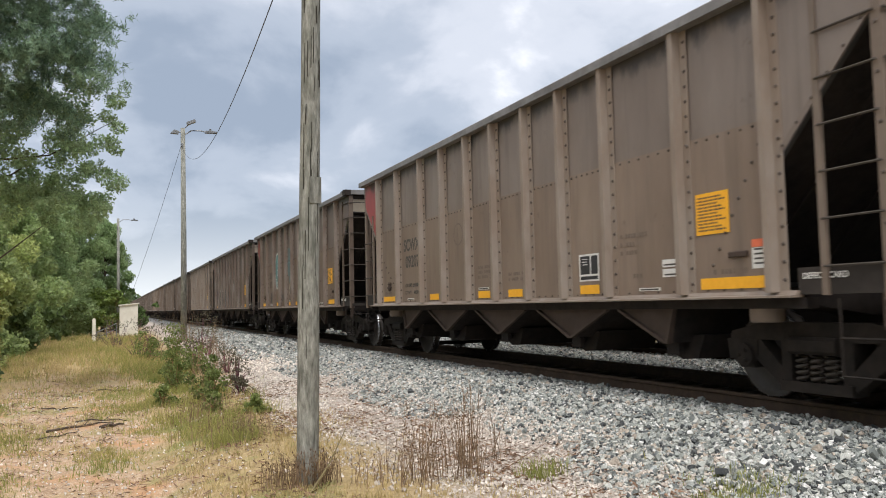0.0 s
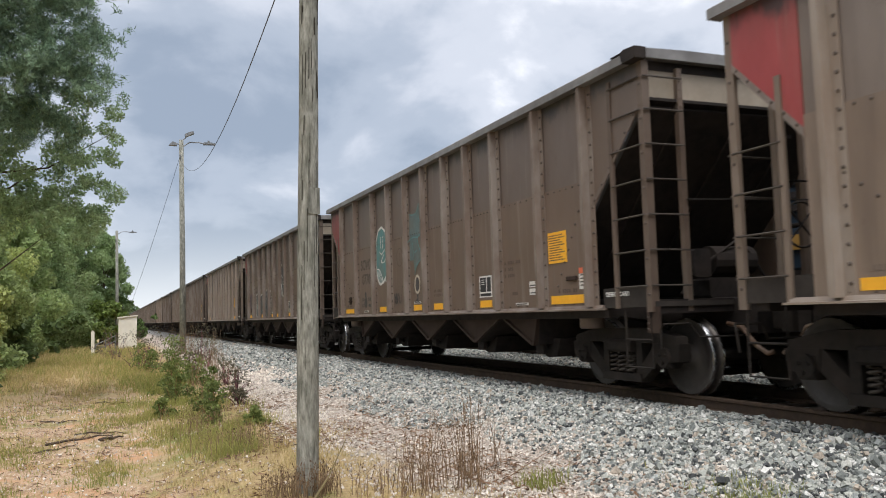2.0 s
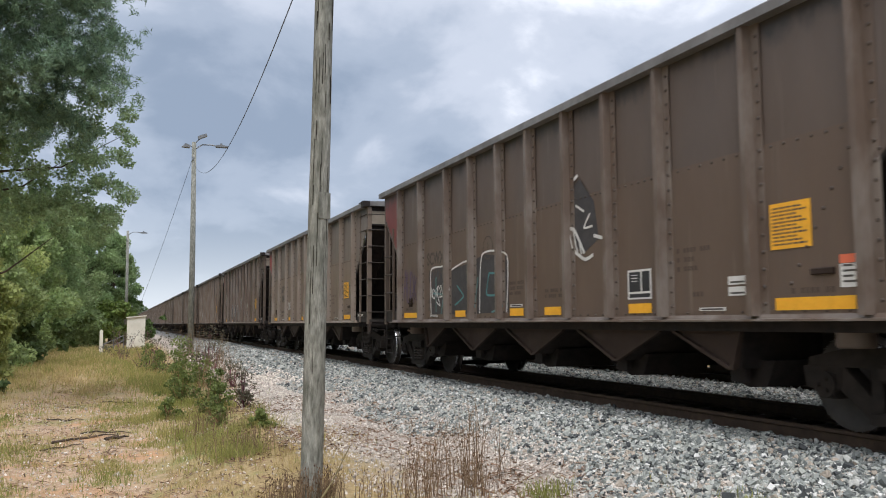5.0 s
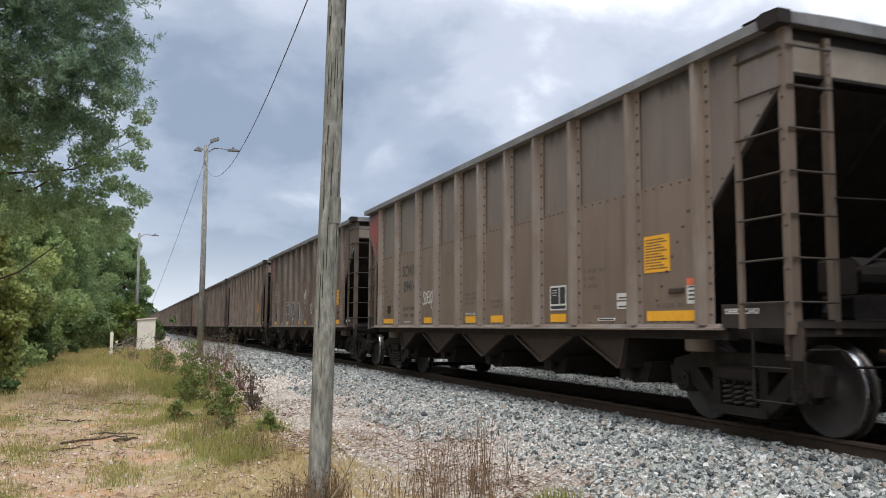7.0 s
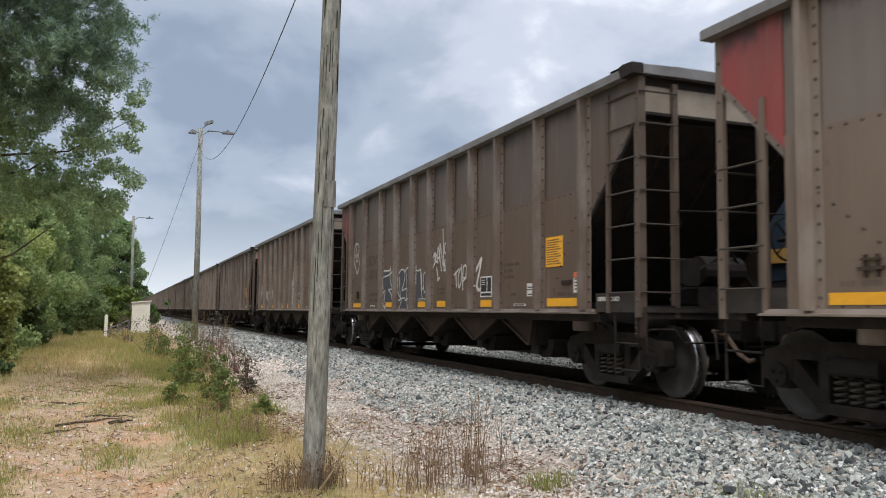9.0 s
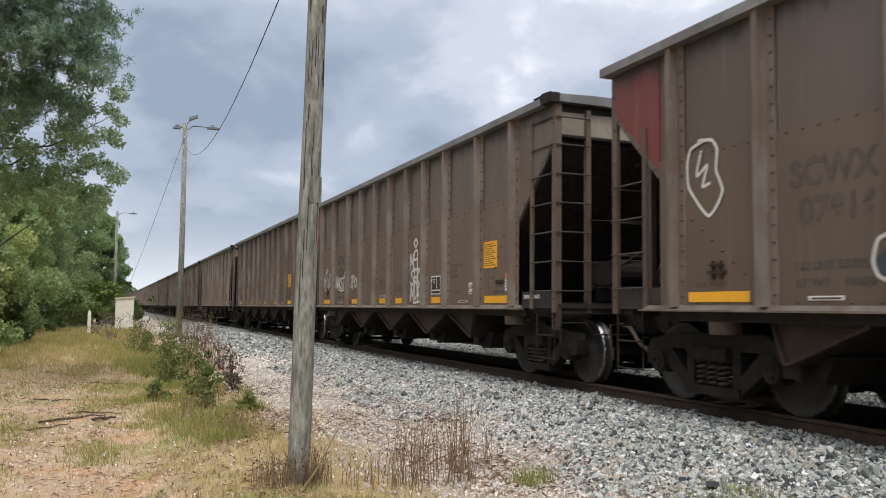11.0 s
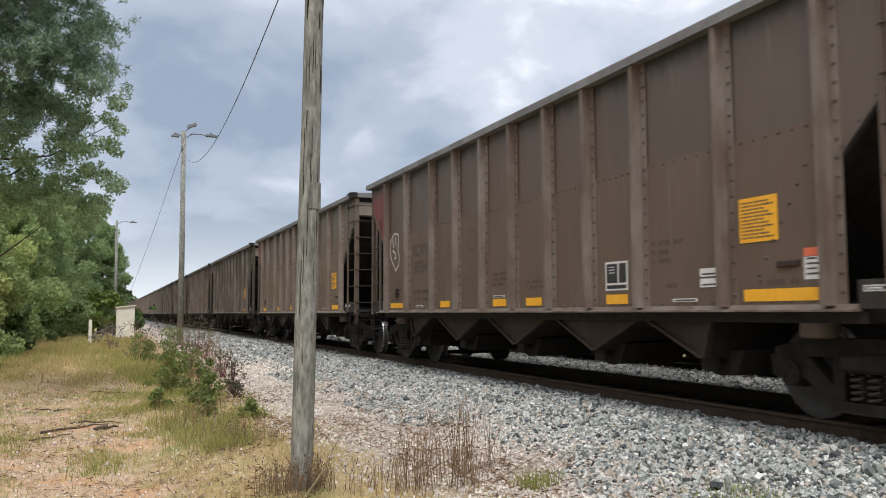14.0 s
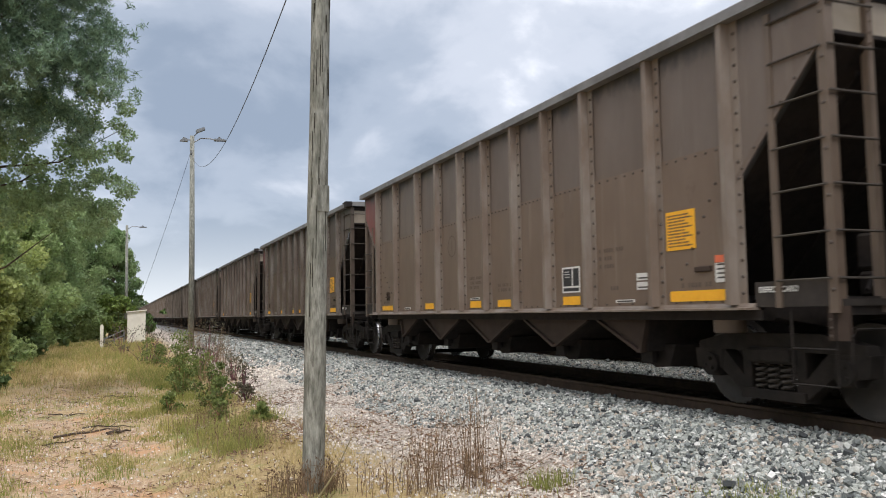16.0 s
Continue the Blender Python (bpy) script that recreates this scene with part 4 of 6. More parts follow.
# seconds and metres run
RUN = [(0, 0), (0.5, 3.08), (1, 6.42), (1.5, 9.65), (2, 12.69), (2.5, 16.17), (3, 19.5), (3.5, 22.8), (4, 25.96), (6.5, 42.48), (7, 46.12), (7.5, 49.5),
       (8, 52.97), (8.5, 56.37), (9, 59.61), (9.5, 63.3), (10, 66.7), (12.5, 84.46), (13, 88.15), (13.5, 91.78), (14, 95.46), (14.5, 99.05),
       (15, 102.75), (15.5, 106.5), (16, 109.96)]


def run_at(t):
    """Metres run at t, by a smooth curve through the table."""
    for i in range(len(RUN) - 1):
        if t <= RUN[i + 1][0] + 1e-9:
            break
    (t0, s0), (t1, s1) = RUN[i], RUN[i + 1]
    m = (s1 - s0) / (t1 - t0)
    a = (s1 - RUN[i - 1][1]) / (t1 - RUN[i - 1][0]) if i else m
    b = (RUN[i + 2][1] - s0) / (RUN[i + 2][0] - t0) if i + 2 < len(RUN) else m
    h, u = t1 - t0, (t - t0) / (t1 - t0)
    return (2 * u**3 - 3 * u**2 + 1) * s0 + (u**3 - 2 * u**2 + u) * h * a + (3 * u**2 - 2 * u**3) * s1 + (u**3 - u**2) * h * b


PAINT = SIDE - 0.004


def scribble(seed, y, z, w, h, letters, width, shape=None):
    """A hand-sprayed tag: rounded, slanting strokes between y and y - w."""
    rng = random.Random(seed)
    s = shape or Shape()
    for k in range(letters):
        y0 = y - w * (k + 0.5) / letters
        lw, n = w / letters * 0.5, rng.choice((4, 5, 6))
        pts = [(y0 + rng.uniform(-lw, lw), z + h * (0.05 + 0.9 * ((i % 2) if rng.random() < 0.8 else rng.random()))) for i in range(n)]
        fine = []
        for i in range(len(pts) - 1):
            p0, p1, p2, p3 = pts[max(i - 1, 0)], pts[i], pts[i + 1], pts[min(i + 2, len(pts) - 1)]
            for j in range(6):
                u = j / 6
                fine.append(tuple(0.5 * (2 * p1[c] + (p2[c] - p0[c]) * u + (2 * p0[c] - 5 * p1[c] + 4 * p2[c] - p3[c]) * u * u + (3 * p1[c] - p0[c] - 3 * p2[c] + p3[c]) * u**3) for c in (0, 1)))
        s.ribbon(fine + [pts[-1]], width, PAINT)
    return s


STROKES = {"M": [[(0, 0), (0.1, 1), (0.5, 0.3), (0.9, 1), (1, 0)]], "E": [[(0.9, 1), (0.1, 0.9), (0.1, 0.1), (0.9, 0)], [(0.1, 0.5), (0.7, 0.55)]], "U": [[(0, 1), (0.1, 0.1), (0.5, 0), (0.9, 0.2), (0.9, 1)]],
           "P": [[(0.1, -0.2), (0.15, 1), (0.7, 1), (0.95, 0.75), (0.7, 0.45), (0.15, 0.45)]], "N": [[(0, 0), (0.1, 1), (0.85, 0.05), (0.95, 1.1)]], "A": [[(0, 0), (0.5, 1.05), (0.95, 0)], [(0.1, 0.4), (0.9, 0.45)]],
           "K": [[(0.1, 0), (0.15, 1)], [(0.9, 1), (0.2, 0.5), (1.0, 0)]], "S": [[(0.95, 0.9), (0.5, 1.05), (0.1, 0.8), (0.85, 0.35), (0.6, 0), (0, 0.1)]], "T": [[(0, 0.95), (1, 1)], [(0.5, 1.1), (0.45, -0.1)]],
           "2": [[(0, 0.8), (0.4, 1.05), (0.8, 0.8), (0, 0), (0.9, 0.1)]], "O": [[(0.5, 1), (0.1, 0.7), (0.15, 0.2), (0.5, 0), (0.9, 0.3), (0.85, 0.8), (0.5, 1)]], "F": [[(0.1, -0.3), (0.1, 1), (0.95, 1)], [(0.1, 0.5), (0.7, 0.5)]],
           "R": [[(0.1, 0), (0.1, 1), (0.75, 0.95), (0.75, 0.55), (0.1, 0.5), (0.95, -0.05)]], "1": [[(0.4, 0.9), (0.55, 1.05), (0.5, 0)]], "D": [[(0.1, 0), (0.15, 1), (0.8, 0.75), (0.9, 0.3), (0.1, 0)]], "B": [[(0.1, 0), (0.12, 1), (0.75, 0.9), (0.2, 0.52), (0.85, 0.3), (0.1, 0)]], "H": [[(0.1, 0), (0.12, 1)], [(0.9, 1), (0.85, 0)], [(0.1, 0.5), (0.9, 0.55)]], "C": [[(0.95, 0.9), (0.4, 1), (0.05, 0.5), (0.4, 0), (0.95, 0.15)]]}


def tag(word, y, z, w, h, width, seed, shape=None, rise=0.0):
    """A sprayed word of rounded strokes, from y towards -y."""
    rng = random.Random(seed)
    s = shape or Shape()
    lw = w / len(word)
    for k, ch in enumerate(word):
        oy, oz, sc = y - k * lw + rng.uniform(-0.03, 0.03) * lw, z + rise * k + rng.uniform(-0.08, 0.08) * h, rng.uniform(0.9, 1.2)
        for line in STROKES[ch]:
            pts = [(oy - lw * 1.02 * (p[0] + 0.12 * p[1]), oz + h * sc * p[1]) for p in line]
            fine = []
            for i in range(len(pts) - 1):
                p0, p1, p2, p3 = pts[max(i - 1, 0)], pts[i], pts[i + 1], pts[min(i + 2, len(pts) - 1)]
                for j in range(5):
                    u = j / 5
                    fine.append(tuple(0.5 * (2 * p1[c] + (p2[c] - p0[c]) * u + (2 * p0[c] - 5 * p1[c] + 4 * p2[c] - p3[c]) * u * u + (3 * p1[c] - p0[c] - 3 * p2[c] + p3[c]) * u**3) for c in (0, 1)))
            s.ribbon(fine + [pts[-1]], width, PAINT)
    return s


def oval(s, y, z, a, b, width, x=PAINT, lean=0.0, n=28):
    s.ribbon([(y + a * math.cos(6.2832 * i / n) + lean * math.sin(6.2832 * i / n), z + b * math.sin(6.2832 * i / n)) for i in range(n + 1)], width, x)
    return s


def patch(s, pts, x=PAINT + 0.001):
    n = len(pts)
    cy, cz = sum(p[0] for p in pts) / n, sum(p[1] for p in pts) / n
    s.add([(x, cy, cz)] + [(x, *p) for p in pts], [(0, i + 1, (i + 1) % n + 1) for i in range(n)])
    return s


def blob(y, z, a, b, wob, seed, n=26):
    rng = random.Random(seed)
    return [(y + a * (1 + wob * rng.uniform(-1, 1)) * math.cos(6.2832 * i / n), z + b * (1 + wob * rng.uniform(-1, 1)) * math.sin(6.2832 * i / n)) for i in range(n)]


def strokes(lines, width, shape=None):
    """Sprayed lines, rounded between their turning points."""
    s = shape or Shape()
    for pts in lines:
        fine = []
        for i in range(len(pts) - 1):
            p0, p1, p2, p3 = pts[max(i - 1, 0)], pts[i], pts[i + 1], pts[min(i + 2, len(pts) - 1)]
            for j in range(5):
                u = j / 5
                fine.append(tuple(0.5 * (2 * p1[c] + (p2[c] - p0[c]) * 0.6 * u + (3 * (p2[c] - p1[c]) * 2 - 2 * 0.6 * (p2[c] - p0[c]) - 0.6 * (p3[c] - p1[c])) * u * u
                                         + (4 * (p1[c] - p2[c]) + 0.6 * (p2[c] - p0[c]) + 0.6 * (p3[c] - p1[c])) * u**3) for c in (0, 1)))
        s.ribbon(fine + [pts[-1]], width, PAINT - 0.001)
    return s


def marks(car, mark, number, material):
    lettering("reporting_mark", mark, 0.34, material, car, 4.45, 2.17, PAINT, "stencilled reporting mark", 0.92)
    lettering("car_number", number, 0.33, material, car, 4.36, 1.83, PAINT, "stencilled car number", 0.82)
    lettering("load_limit", "LD LMT 237000", 0.10, STENCIL, car, 4.40, 1.42, PAINT, "", 0.82)
    lettering("light_weight", "LT WT    49000", 0.10, STENCIL, car, 4.40, 1.27, PAINT, "", 0.82)


FADED = surface("worn_stencil", (0.062, 0.05, 0.042), (0.11, 0.084, 0.066), 9, 0.7, 0.0)
LABELS = ["tan-brown coal hopper car with clear black stencils, rolling", "brown coal hopper car with teal and white graffiti, rolling", "brown coal hopper car with purple and teal graffiti, rolling",
          "tan coal hopper car with one small white tag, rolling", "rusty brown coal hopper car with white outline graffiti, rolling", "brown coal hopper car with a row of white tags, rolling",
          "dark brown coal hopper car with a white doodle, rolling", "dusty brown coal hopper car without graffiti, rolling"]
TONES = [(1.16, 1.12, 1.1), (0.72, 0.64, 0.61), (0.60, 0.53, 0.50), (1.03, 0.99, 0.96), (0.62, 0.55, 0.52), (0.78, 0.70, 0.66), (0.62, 0.54, 0.505), (0.84, 0.77, 0.73)]
first_car = hopper_car(LABELS[0])
cars = []
tone_rng = random.Random(4)
for c in range(-1, 25):
    car = first_car if c == 0 else copy_thing(first_car, Matrix.Identity(4))
    i = c % 8 if c < 8 else 7
    tagged(car, LABELS[i] if 0 <= c < 8 else "weathered brown coal hopper car further along the rolling train")
    g = tone_rng.uniform(0.38, 0.62)
    tone = TONES[c] if 0 <= c < 8 else (g * 1.05, g * 0.93, g * 0.86)
    for o in car.children:
        o.color = (*tone, 1)
    cars.append((c, car))
by = dict(cars)
marks(by[0], "SCWX", "09207", STENCIL)
marks(by[1], "SCWX", "07706", FADED)
marks(by[2], "SCWX", "07676", FADED)
marks(by[3], "SCWX", "09414", STENCIL)
marks(by[4], "SCWX", "07816", FADED)
marks(by[5], "SCWX", "07395", FADED)
marks(by[6], "SCWX", "07541", FADED)

# teal head with white outline, teal cloud and cream key on the second car
HEAD = [(3.0, 3.0), (3.16, 2.78), (3.2, 2.45), (3.17, 2.1), (3.08, 1.88), (2.92, 1.77), (2.7, 1.80), (2.45, 1.95), (2.34, 2.2), (2.36, 2.4), (2.48, 2.5), (2.44, 2.72), (2.5, 2.92), (2.75, 3.05)]
part("teal_graffiti", patch(Shape(), HEAD), SPRAYT, by[1], "teal sprayed fill of a head")
s = strokes([HEAD + HEAD[:1]], 0.05)
strokes([[(3.17, 2.12), (2.98, 2.1), (2.82, 1.98), (2.68, 1.8)], [(3.05, 2.06), (3.02, 1.84)], [(2.96, 2.05), (2.92, 1.8)], [(2.87, 1.98), (2.82, 1.79)], [(2.78, 1.9), (2.75, 1.79)],
         [(2.9, 2.5), (2.76, 2.44), (2.56, 2.52)], [(2.6, 2.42), (2.82, 2.26), (2.62, 2.25), (2.5, 2.32)], [(2.86, 2.58), (2.84, 2.84)], [(2.7, 2.56), (2.68, 2.84)], [(2.55, 1.85), (2.4, 1.74), (2.36, 1.84)]], 0.026, s)
part("white_graffiti", s, SPRAYW, by[1], "white sprayed outline of a head")
CLOUD = [(1.12, 3.16), (0.71, 3.08), (0.48, 3.10), (0.33, 3.26), (0.33, 3.0), (0.14, 2.68), (0.43, 2.58), (0.33, 2.37), (0.13, 2.21), (0.35, 2.11), (0.54, 1.99), (0.62, 1.87), (0.67, 2.15), (0.88, 2.16), (1.02, 2.42), (0.94, 2.5), (1.0, 2.75), (1.10, 2.96)]
MIST = surface("thin_teal_spray_mist", (0.085, 0.125, 0.125), (0.11, 0.165, 0.165), 5, 0.6, 0.0, 0.0, (0.12, 0.105, 0.09), 0.8)
part("teal_graffiti", patch(Shape(), CLOUD), MIST, by[1], "thin misty teal sprayed scarf")
s = strokes([CLOUD[:6], CLOUD[5:12], [(1.0, 2.55), (0.7, 2.62), (0.43, 2.6)], [(0.62, 2.3), (0.5, 2.34)], [(0.88, 2.16), (1.02, 2.42), (0.94, 2.5)], [(0.62, 1.95), (0.66, 2.2), (0.72, 2.5)]], 0.022)
part("teal_outline", s, surface("bright_teal_spray", (0.075, 0.21, 0.21), (0.11, 0.27, 0.27), 7, 0.6, 0.0, 0.0, (0.12, 0.14, 0.13), 0.6), by[1], "brighter teal sprayed outline")
s = oval(Shape(), 0.5, 1.66, 0.14, 0.17, 0.045)
part("cream_graffiti", s, SPRAYC, by[1], "cream sprayed ring")
s = patch(Shape(), blob(0.5, 1.66, 0.10, 0.13, 0.1, 3), PAINT + 0.0005)
s.ribbon([(0.5, 1.55), (0.5, 1.35), (0.62, 1.3), (0.4, 1.29)], 0.08, PAINT + 0.0005)
patch(s, blob(4.1, 1.56, 0.07, 0.08, 0.2, 5))
patch(s, blob(4.1, 1.37, 0.12, 0.11, 0.2, 6))
s.ribbon([(4.1, 1.52), (4.08, 1.42)], 0.03, PAINT)
scribble(8, 2.0, 1.3, 0.45, 0.22, 4, 0.028, s)
s.ribbon([(1.5, 1.3), (1.42, 1.65), (1.28, 1.66), (1.32, 1.28)], 0.02, PAINT)
part("black_graffiti", s, SPRAYB, by[1], "black sprayed tag and blots")
# third car
part("purple_graffiti", tag("AUDK", 5.9, 1.5, 0.85, 0.55, 0.04, 21), SPRAYP, by[2], "dark purple sprayed tag")
part("white_graffiti", strokes([[(4.2, 1.72), (4.18, 1.55)], [(4.12, 1.68), (4.16, 1.55), (4.05, 1.5), (3.98, 1.6), (4.08, 1.68)], [(3.98, 1.66), (3.84, 1.72), (3.96, 1.46), (3.74, 1.36), (3.9, 1.62), (3.8, 1.74)], [(3.78, 1.66), (3.68, 1.74), (3.6, 1.56), (3.76, 1.52), (3.7, 1.66)],
                                [(3.6, 1.76), (3.4, 1.8), (3.55, 1.78), (3.52, 1.55), (3.35, 1.56)], [(3.54, 1.66), (3.38, 1.69)], [(3.34, 1.66), (3.32, 1.55), (3.25, 1.68)]], 0.024), SPRAYW, by[2], "thin white sprayed tag")
part("dark_graffiti", patch(Shape(), [(-1.0, 2.75), (-1.15, 2.1), (-1.5, 1.95), (-1.85, 2.1), (-1.75, 2.6), (-1.4, 2.95)]), SPRAYB, by[2], "dark sprayed fill of a face")
s = strokes([[(-1.35, 3.0), (-0.95, 2.8), (-1.0, 2.35), (-1.15, 2.05), (-1.5, 1.86), (-1.7, 1.9)], [(-1.75, 2.15), (-2.05, 2.1), (-2.15, 2.4), (-2.05, 2.7)], [(-1.02, 2.3), (-1.25, 2.28), (-1.5, 1.95)]], 0.045)
strokes([[(-1.12, 2.26), (-1.2, 2.04)], [(-1.24, 2.26), (-1.32, 1.98)], [(-1.36, 2.16), (-1.42, 1.94)], [(-1.3, 2.6), (-1.5, 2.5)], [(-1.65, 2.45), (-1.5, 2.28), (-1.7, 2.28)]], 0.03, s)
part("white_graffiti", s, SPRAYW, by[2], "white sprayed face")
part("dark_graffiti", patch(Shape(), [(4.2, 2.05), (3.7, 2.1), (3.0, 2.02), (2.3, 2.08), (1.7, 2.18), (0.8, 2.08), (0.78, 1.2), (2.4, 1.18), (4.2, 1.2)]), SPRAYB, by[2], "dark sprayed lettering fill")
LETTERS = [[(4.24, 1.2), (4.24, 2.05), (3.7, 2.1), (3.35, 2.05), (3.4, 1.2)], [(4.1, 1.6), (3.6, 1.55), (3.7, 1.2)], [(3.2, 2.0), (2.3, 2.1), (2.4, 1.15)], [(2.9, 1.7), (2.6, 1.5), (3.0, 1.35)], [(1.9, 1.2), (1.78, 2.18), (0.82, 2.1), (0.85, 1.2)],
           [(1.5, 1.85), (1.1, 1.8), (1.15, 1.5), (1.6, 1.5), (1.5, 1.85)]]
part("white_graffiti", strokes(LETTERS[:1] + LETTERS[2:3] + LETTERS[4:5], 0.032), SPRAYW, by[2], "white outline of blocky sprayed letters")
part("teal_graffiti", strokes(LETTERS[1:2] + LETTERS[3:4] + LETTERS[5:] + [[(3.95, 1.25), (3.95, 1.9)], [(2.1, 1.3), (1.95, 1.8)], [(1.4, 1.2), (1.0, 1.3)]], 0.034), SPRAYT, by[2], "teal strokes inside blocky sprayed letters")
# fourth car
part("white_graffiti", strokes([[(2.62, 1.6), (2.5, 1.42), (2.46, 1.3), (2.42, 1.5), (2.36, 1.34)]], 0.03, tag("SOEKR", 3.08, 1.54, 0.7, 0.24, 0.03, 31)), SPRAYW, by[3], "small white sprayed tag with a tail")
# fifth car: slate-filled outline letters, a mask, then slanting tags
SLATE = surface("slate_spray_paint", (0.05, 0.052, 0.062), (0.072, 0.076, 0.09), 7, 0.6, 0.0, 0.0, (0.045, 0.06, 0.095), 0.5)
for pts in ([(3.31, 1.93), (2.70, 1.96), (2.64, 1.8), (2.47, 1.55), (2.5, 1.12), (2.96, 1.12), (3.54, 1.34), (3.58, 1.48), (3.3, 1.7)], [(2.08, 1.86), (1.85, 1.95), (1.6, 1.9), (1.3, 1.98), (1.0, 1.95), (1.0, 1.12), (2.0, 1.12), (2.1, 1.6)],
            [(0.88, 1.92), (0.6, 1.9), (0.52, 1.7), (0.42, 1.55), (0.4, 1.8), (0.18, 1.76), (0.18, 1.2), (0.88, 1.12)]):
    part("dark_graffiti", patch(Shape(), pts), SLATE, by[4], "slate grey sprayed letter fill")
part("white_graffiti", strokes([[(3.31, 1.95), (3.11, 1.99), (2.73, 1.98), (2.64, 2.05), (2.67, 1.82), (2.58, 1.65), (2.47, 1.55), (2.78, 1.54), (2.56, 1.44), (2.49, 1.27)],
                                [(3.31, 1.95), (3.24, 1.72), (3.18, 1.47), (3.04, 1.53), (3.10, 1.32), (3.10, 1.19), (2.96, 1.08)], [(2.48, 1.95), (2.82, 1.87), (3.25, 1.85)],
                                [(3.30, 1.71), (3.54, 1.64), (3.60, 1.46), (3.54, 1.33), (3.23, 1.21), (2.96, 1.08)]], 0.034), SPRAYW, by[4], "white outline of a sprayed letter")
part("white_graffiti", strokes([[(2.48, 1.87), (2.08, 1.87), (1.87, 1.96), (1.67, 1.95), (1.60, 1.85), (1.63, 1.69), (1.79, 1.50), (1.45, 1.54), (1.45, 1.34), (1.39, 1.10)],
                                [(2.08, 1.87), (2.11, 1.67), (2.06, 1.47), (1.87, 1.33), (1.85, 1.26), (1.99, 1.10)], [(1.98, 1.80), (1.93, 1.50), (1.87, 1.33)], [(2.00, 1.28), (1.79, 1.33), (1.58, 1.33)],
                                [(1.60, 1.90), (1.45, 1.98), (1.30, 1.99)], [(1.47, 1.86), (1.45, 1.54)], [(1.55, 1.28), (1.30, 1.35), (1.23, 1.56), (1.33, 1.51), (1.02, 1.43)], [(1.23, 1.52), (1.24, 1.26), (1.20, 1.11)]], 0.03),
     SPRAYW, by[4], "white outline of two sprayed letters")
part("white_graffiti", strokes([[(1.19, 1.96), (0.88, 1.97), (0.87, 2.0), (0.87, 1.62)], [(0.88, 1.91), (0.71, 1.89), (0.59, 1.91), (0.55, 1.68), (0.52, 1.46), (0.46, 1.33)],
                                [(0.52, 1.83), (0.50, 1.60), (0.50, 1.48), (0.40, 1.53), (0.31, 1.43), (0.18, 1.49)], [(0.40, 1.53), (0.41, 1.74), (0.37, 1.83), (0.27, 1.83), (0.18, 1.75)]], 0.03),
     SPRAYW, by[4], "white outline of a sprayed letter")
part("white_graffiti", strokes([[(5.59, 2.82), (5.81, 2.76), (5.87, 2.60), (5.85, 2.36), (5.68, 2.14), (5.54, 2.02), (5.41, 2.12), (5.33, 2.27), (5.42, 2.48), (5.40, 2.69), (5.48, 2.80), (5.68, 2.83)],
                                [(5.64, 2.71), (5.72, 2.46), (5.56, 2.55), (5.63, 2.34), (5.52, 2.36)]], 0.034), SPRAYW, by[4], "white sprayed mask with a narrow chin")
part("white_graffiti", strokes([[(-0.14, 1.91), (-0.26, 2.03), (-0.26, 2.16), (-0.14, 2.11), (-0.24, 2.20), (-0.33, 2.14), (-0.24, 2.06), (-0.43, 2.0)], [(-0.37, 2.02), (-0.43, 2.31), (-0.62, 1.84)], [(-0.37, 2.07), (-0.53, 2.11)],
                                [(-0.51, 2.04), (-0.54, 2.36), (-0.72, 1.91), (-0.67, 2.63)], [(-0.88, 2.6), (-0.85, 2.38), (-0.78, 2.33), (-0.76, 2.20), (-0.85, 2.15), (-0.94, 2.20)], [(-0.35, 1.86), (-0.37, 1.90), (-0.44, 1.66)],
                                [(-0.41, 1.65), (-0.53, 1.70)], [(-0.80, 2.04), (-0.76, 1.83), (-0.93, 1.92)], [(-0.80, 1.95), (-0.87, 1.73), (-0.93, 1.57)]], 0.04), SPRAYW, by[4], "slanting white sprayed tag")
part("white_graffiti", strokes([[(-1.21, 1.70), (-1.50, 1.83)], [(-1.35, 1.78), (-1.39, 1.49)], [(-1.59, 1.84), (-1.49, 1.74), (-1.47, 1.57), (-1.52, 1.49), (-1.61, 1.59), (-1.64, 1.90)],
                                [(-1.69, 1.44), (-1.69, 1.73), (-1.73, 1.86), (-1.82, 1.88), (-1.87, 1.81), (-1.82, 1.66), (-1.69, 1.60), (-1.69, 1.66), (-1.84, 1.65)], [(-1.87, 1.81), (-1.92, 1.65), (-2.0, 1.53)],
                                [(-1.95, 1.72), (-1.96, 1.62), (-2.06, 1.53), (-2.25, 1.50)]], 0.036), SPRAYW, by[4], "white sprayed tag")
part("white_graffiti", strokes([[(-2.24, 1.73), (-2.38, 1.86), (-2.51, 1.96), (-2.43, 1.75), (-2.32, 1.52), (-2.37, 1.43), (-2.46, 1.43)]], 0.06), SPRAYW, by[4], "broad misty white sprayed numeral")
# sixth car
def tall_tag(word, y, z, w, h, width, seed, lab, extra=()):
    part("white_graffiti", strokes(extra, width, tag(word, y, z, w, h, width, seed)), SPRAYW, by[5], lab)


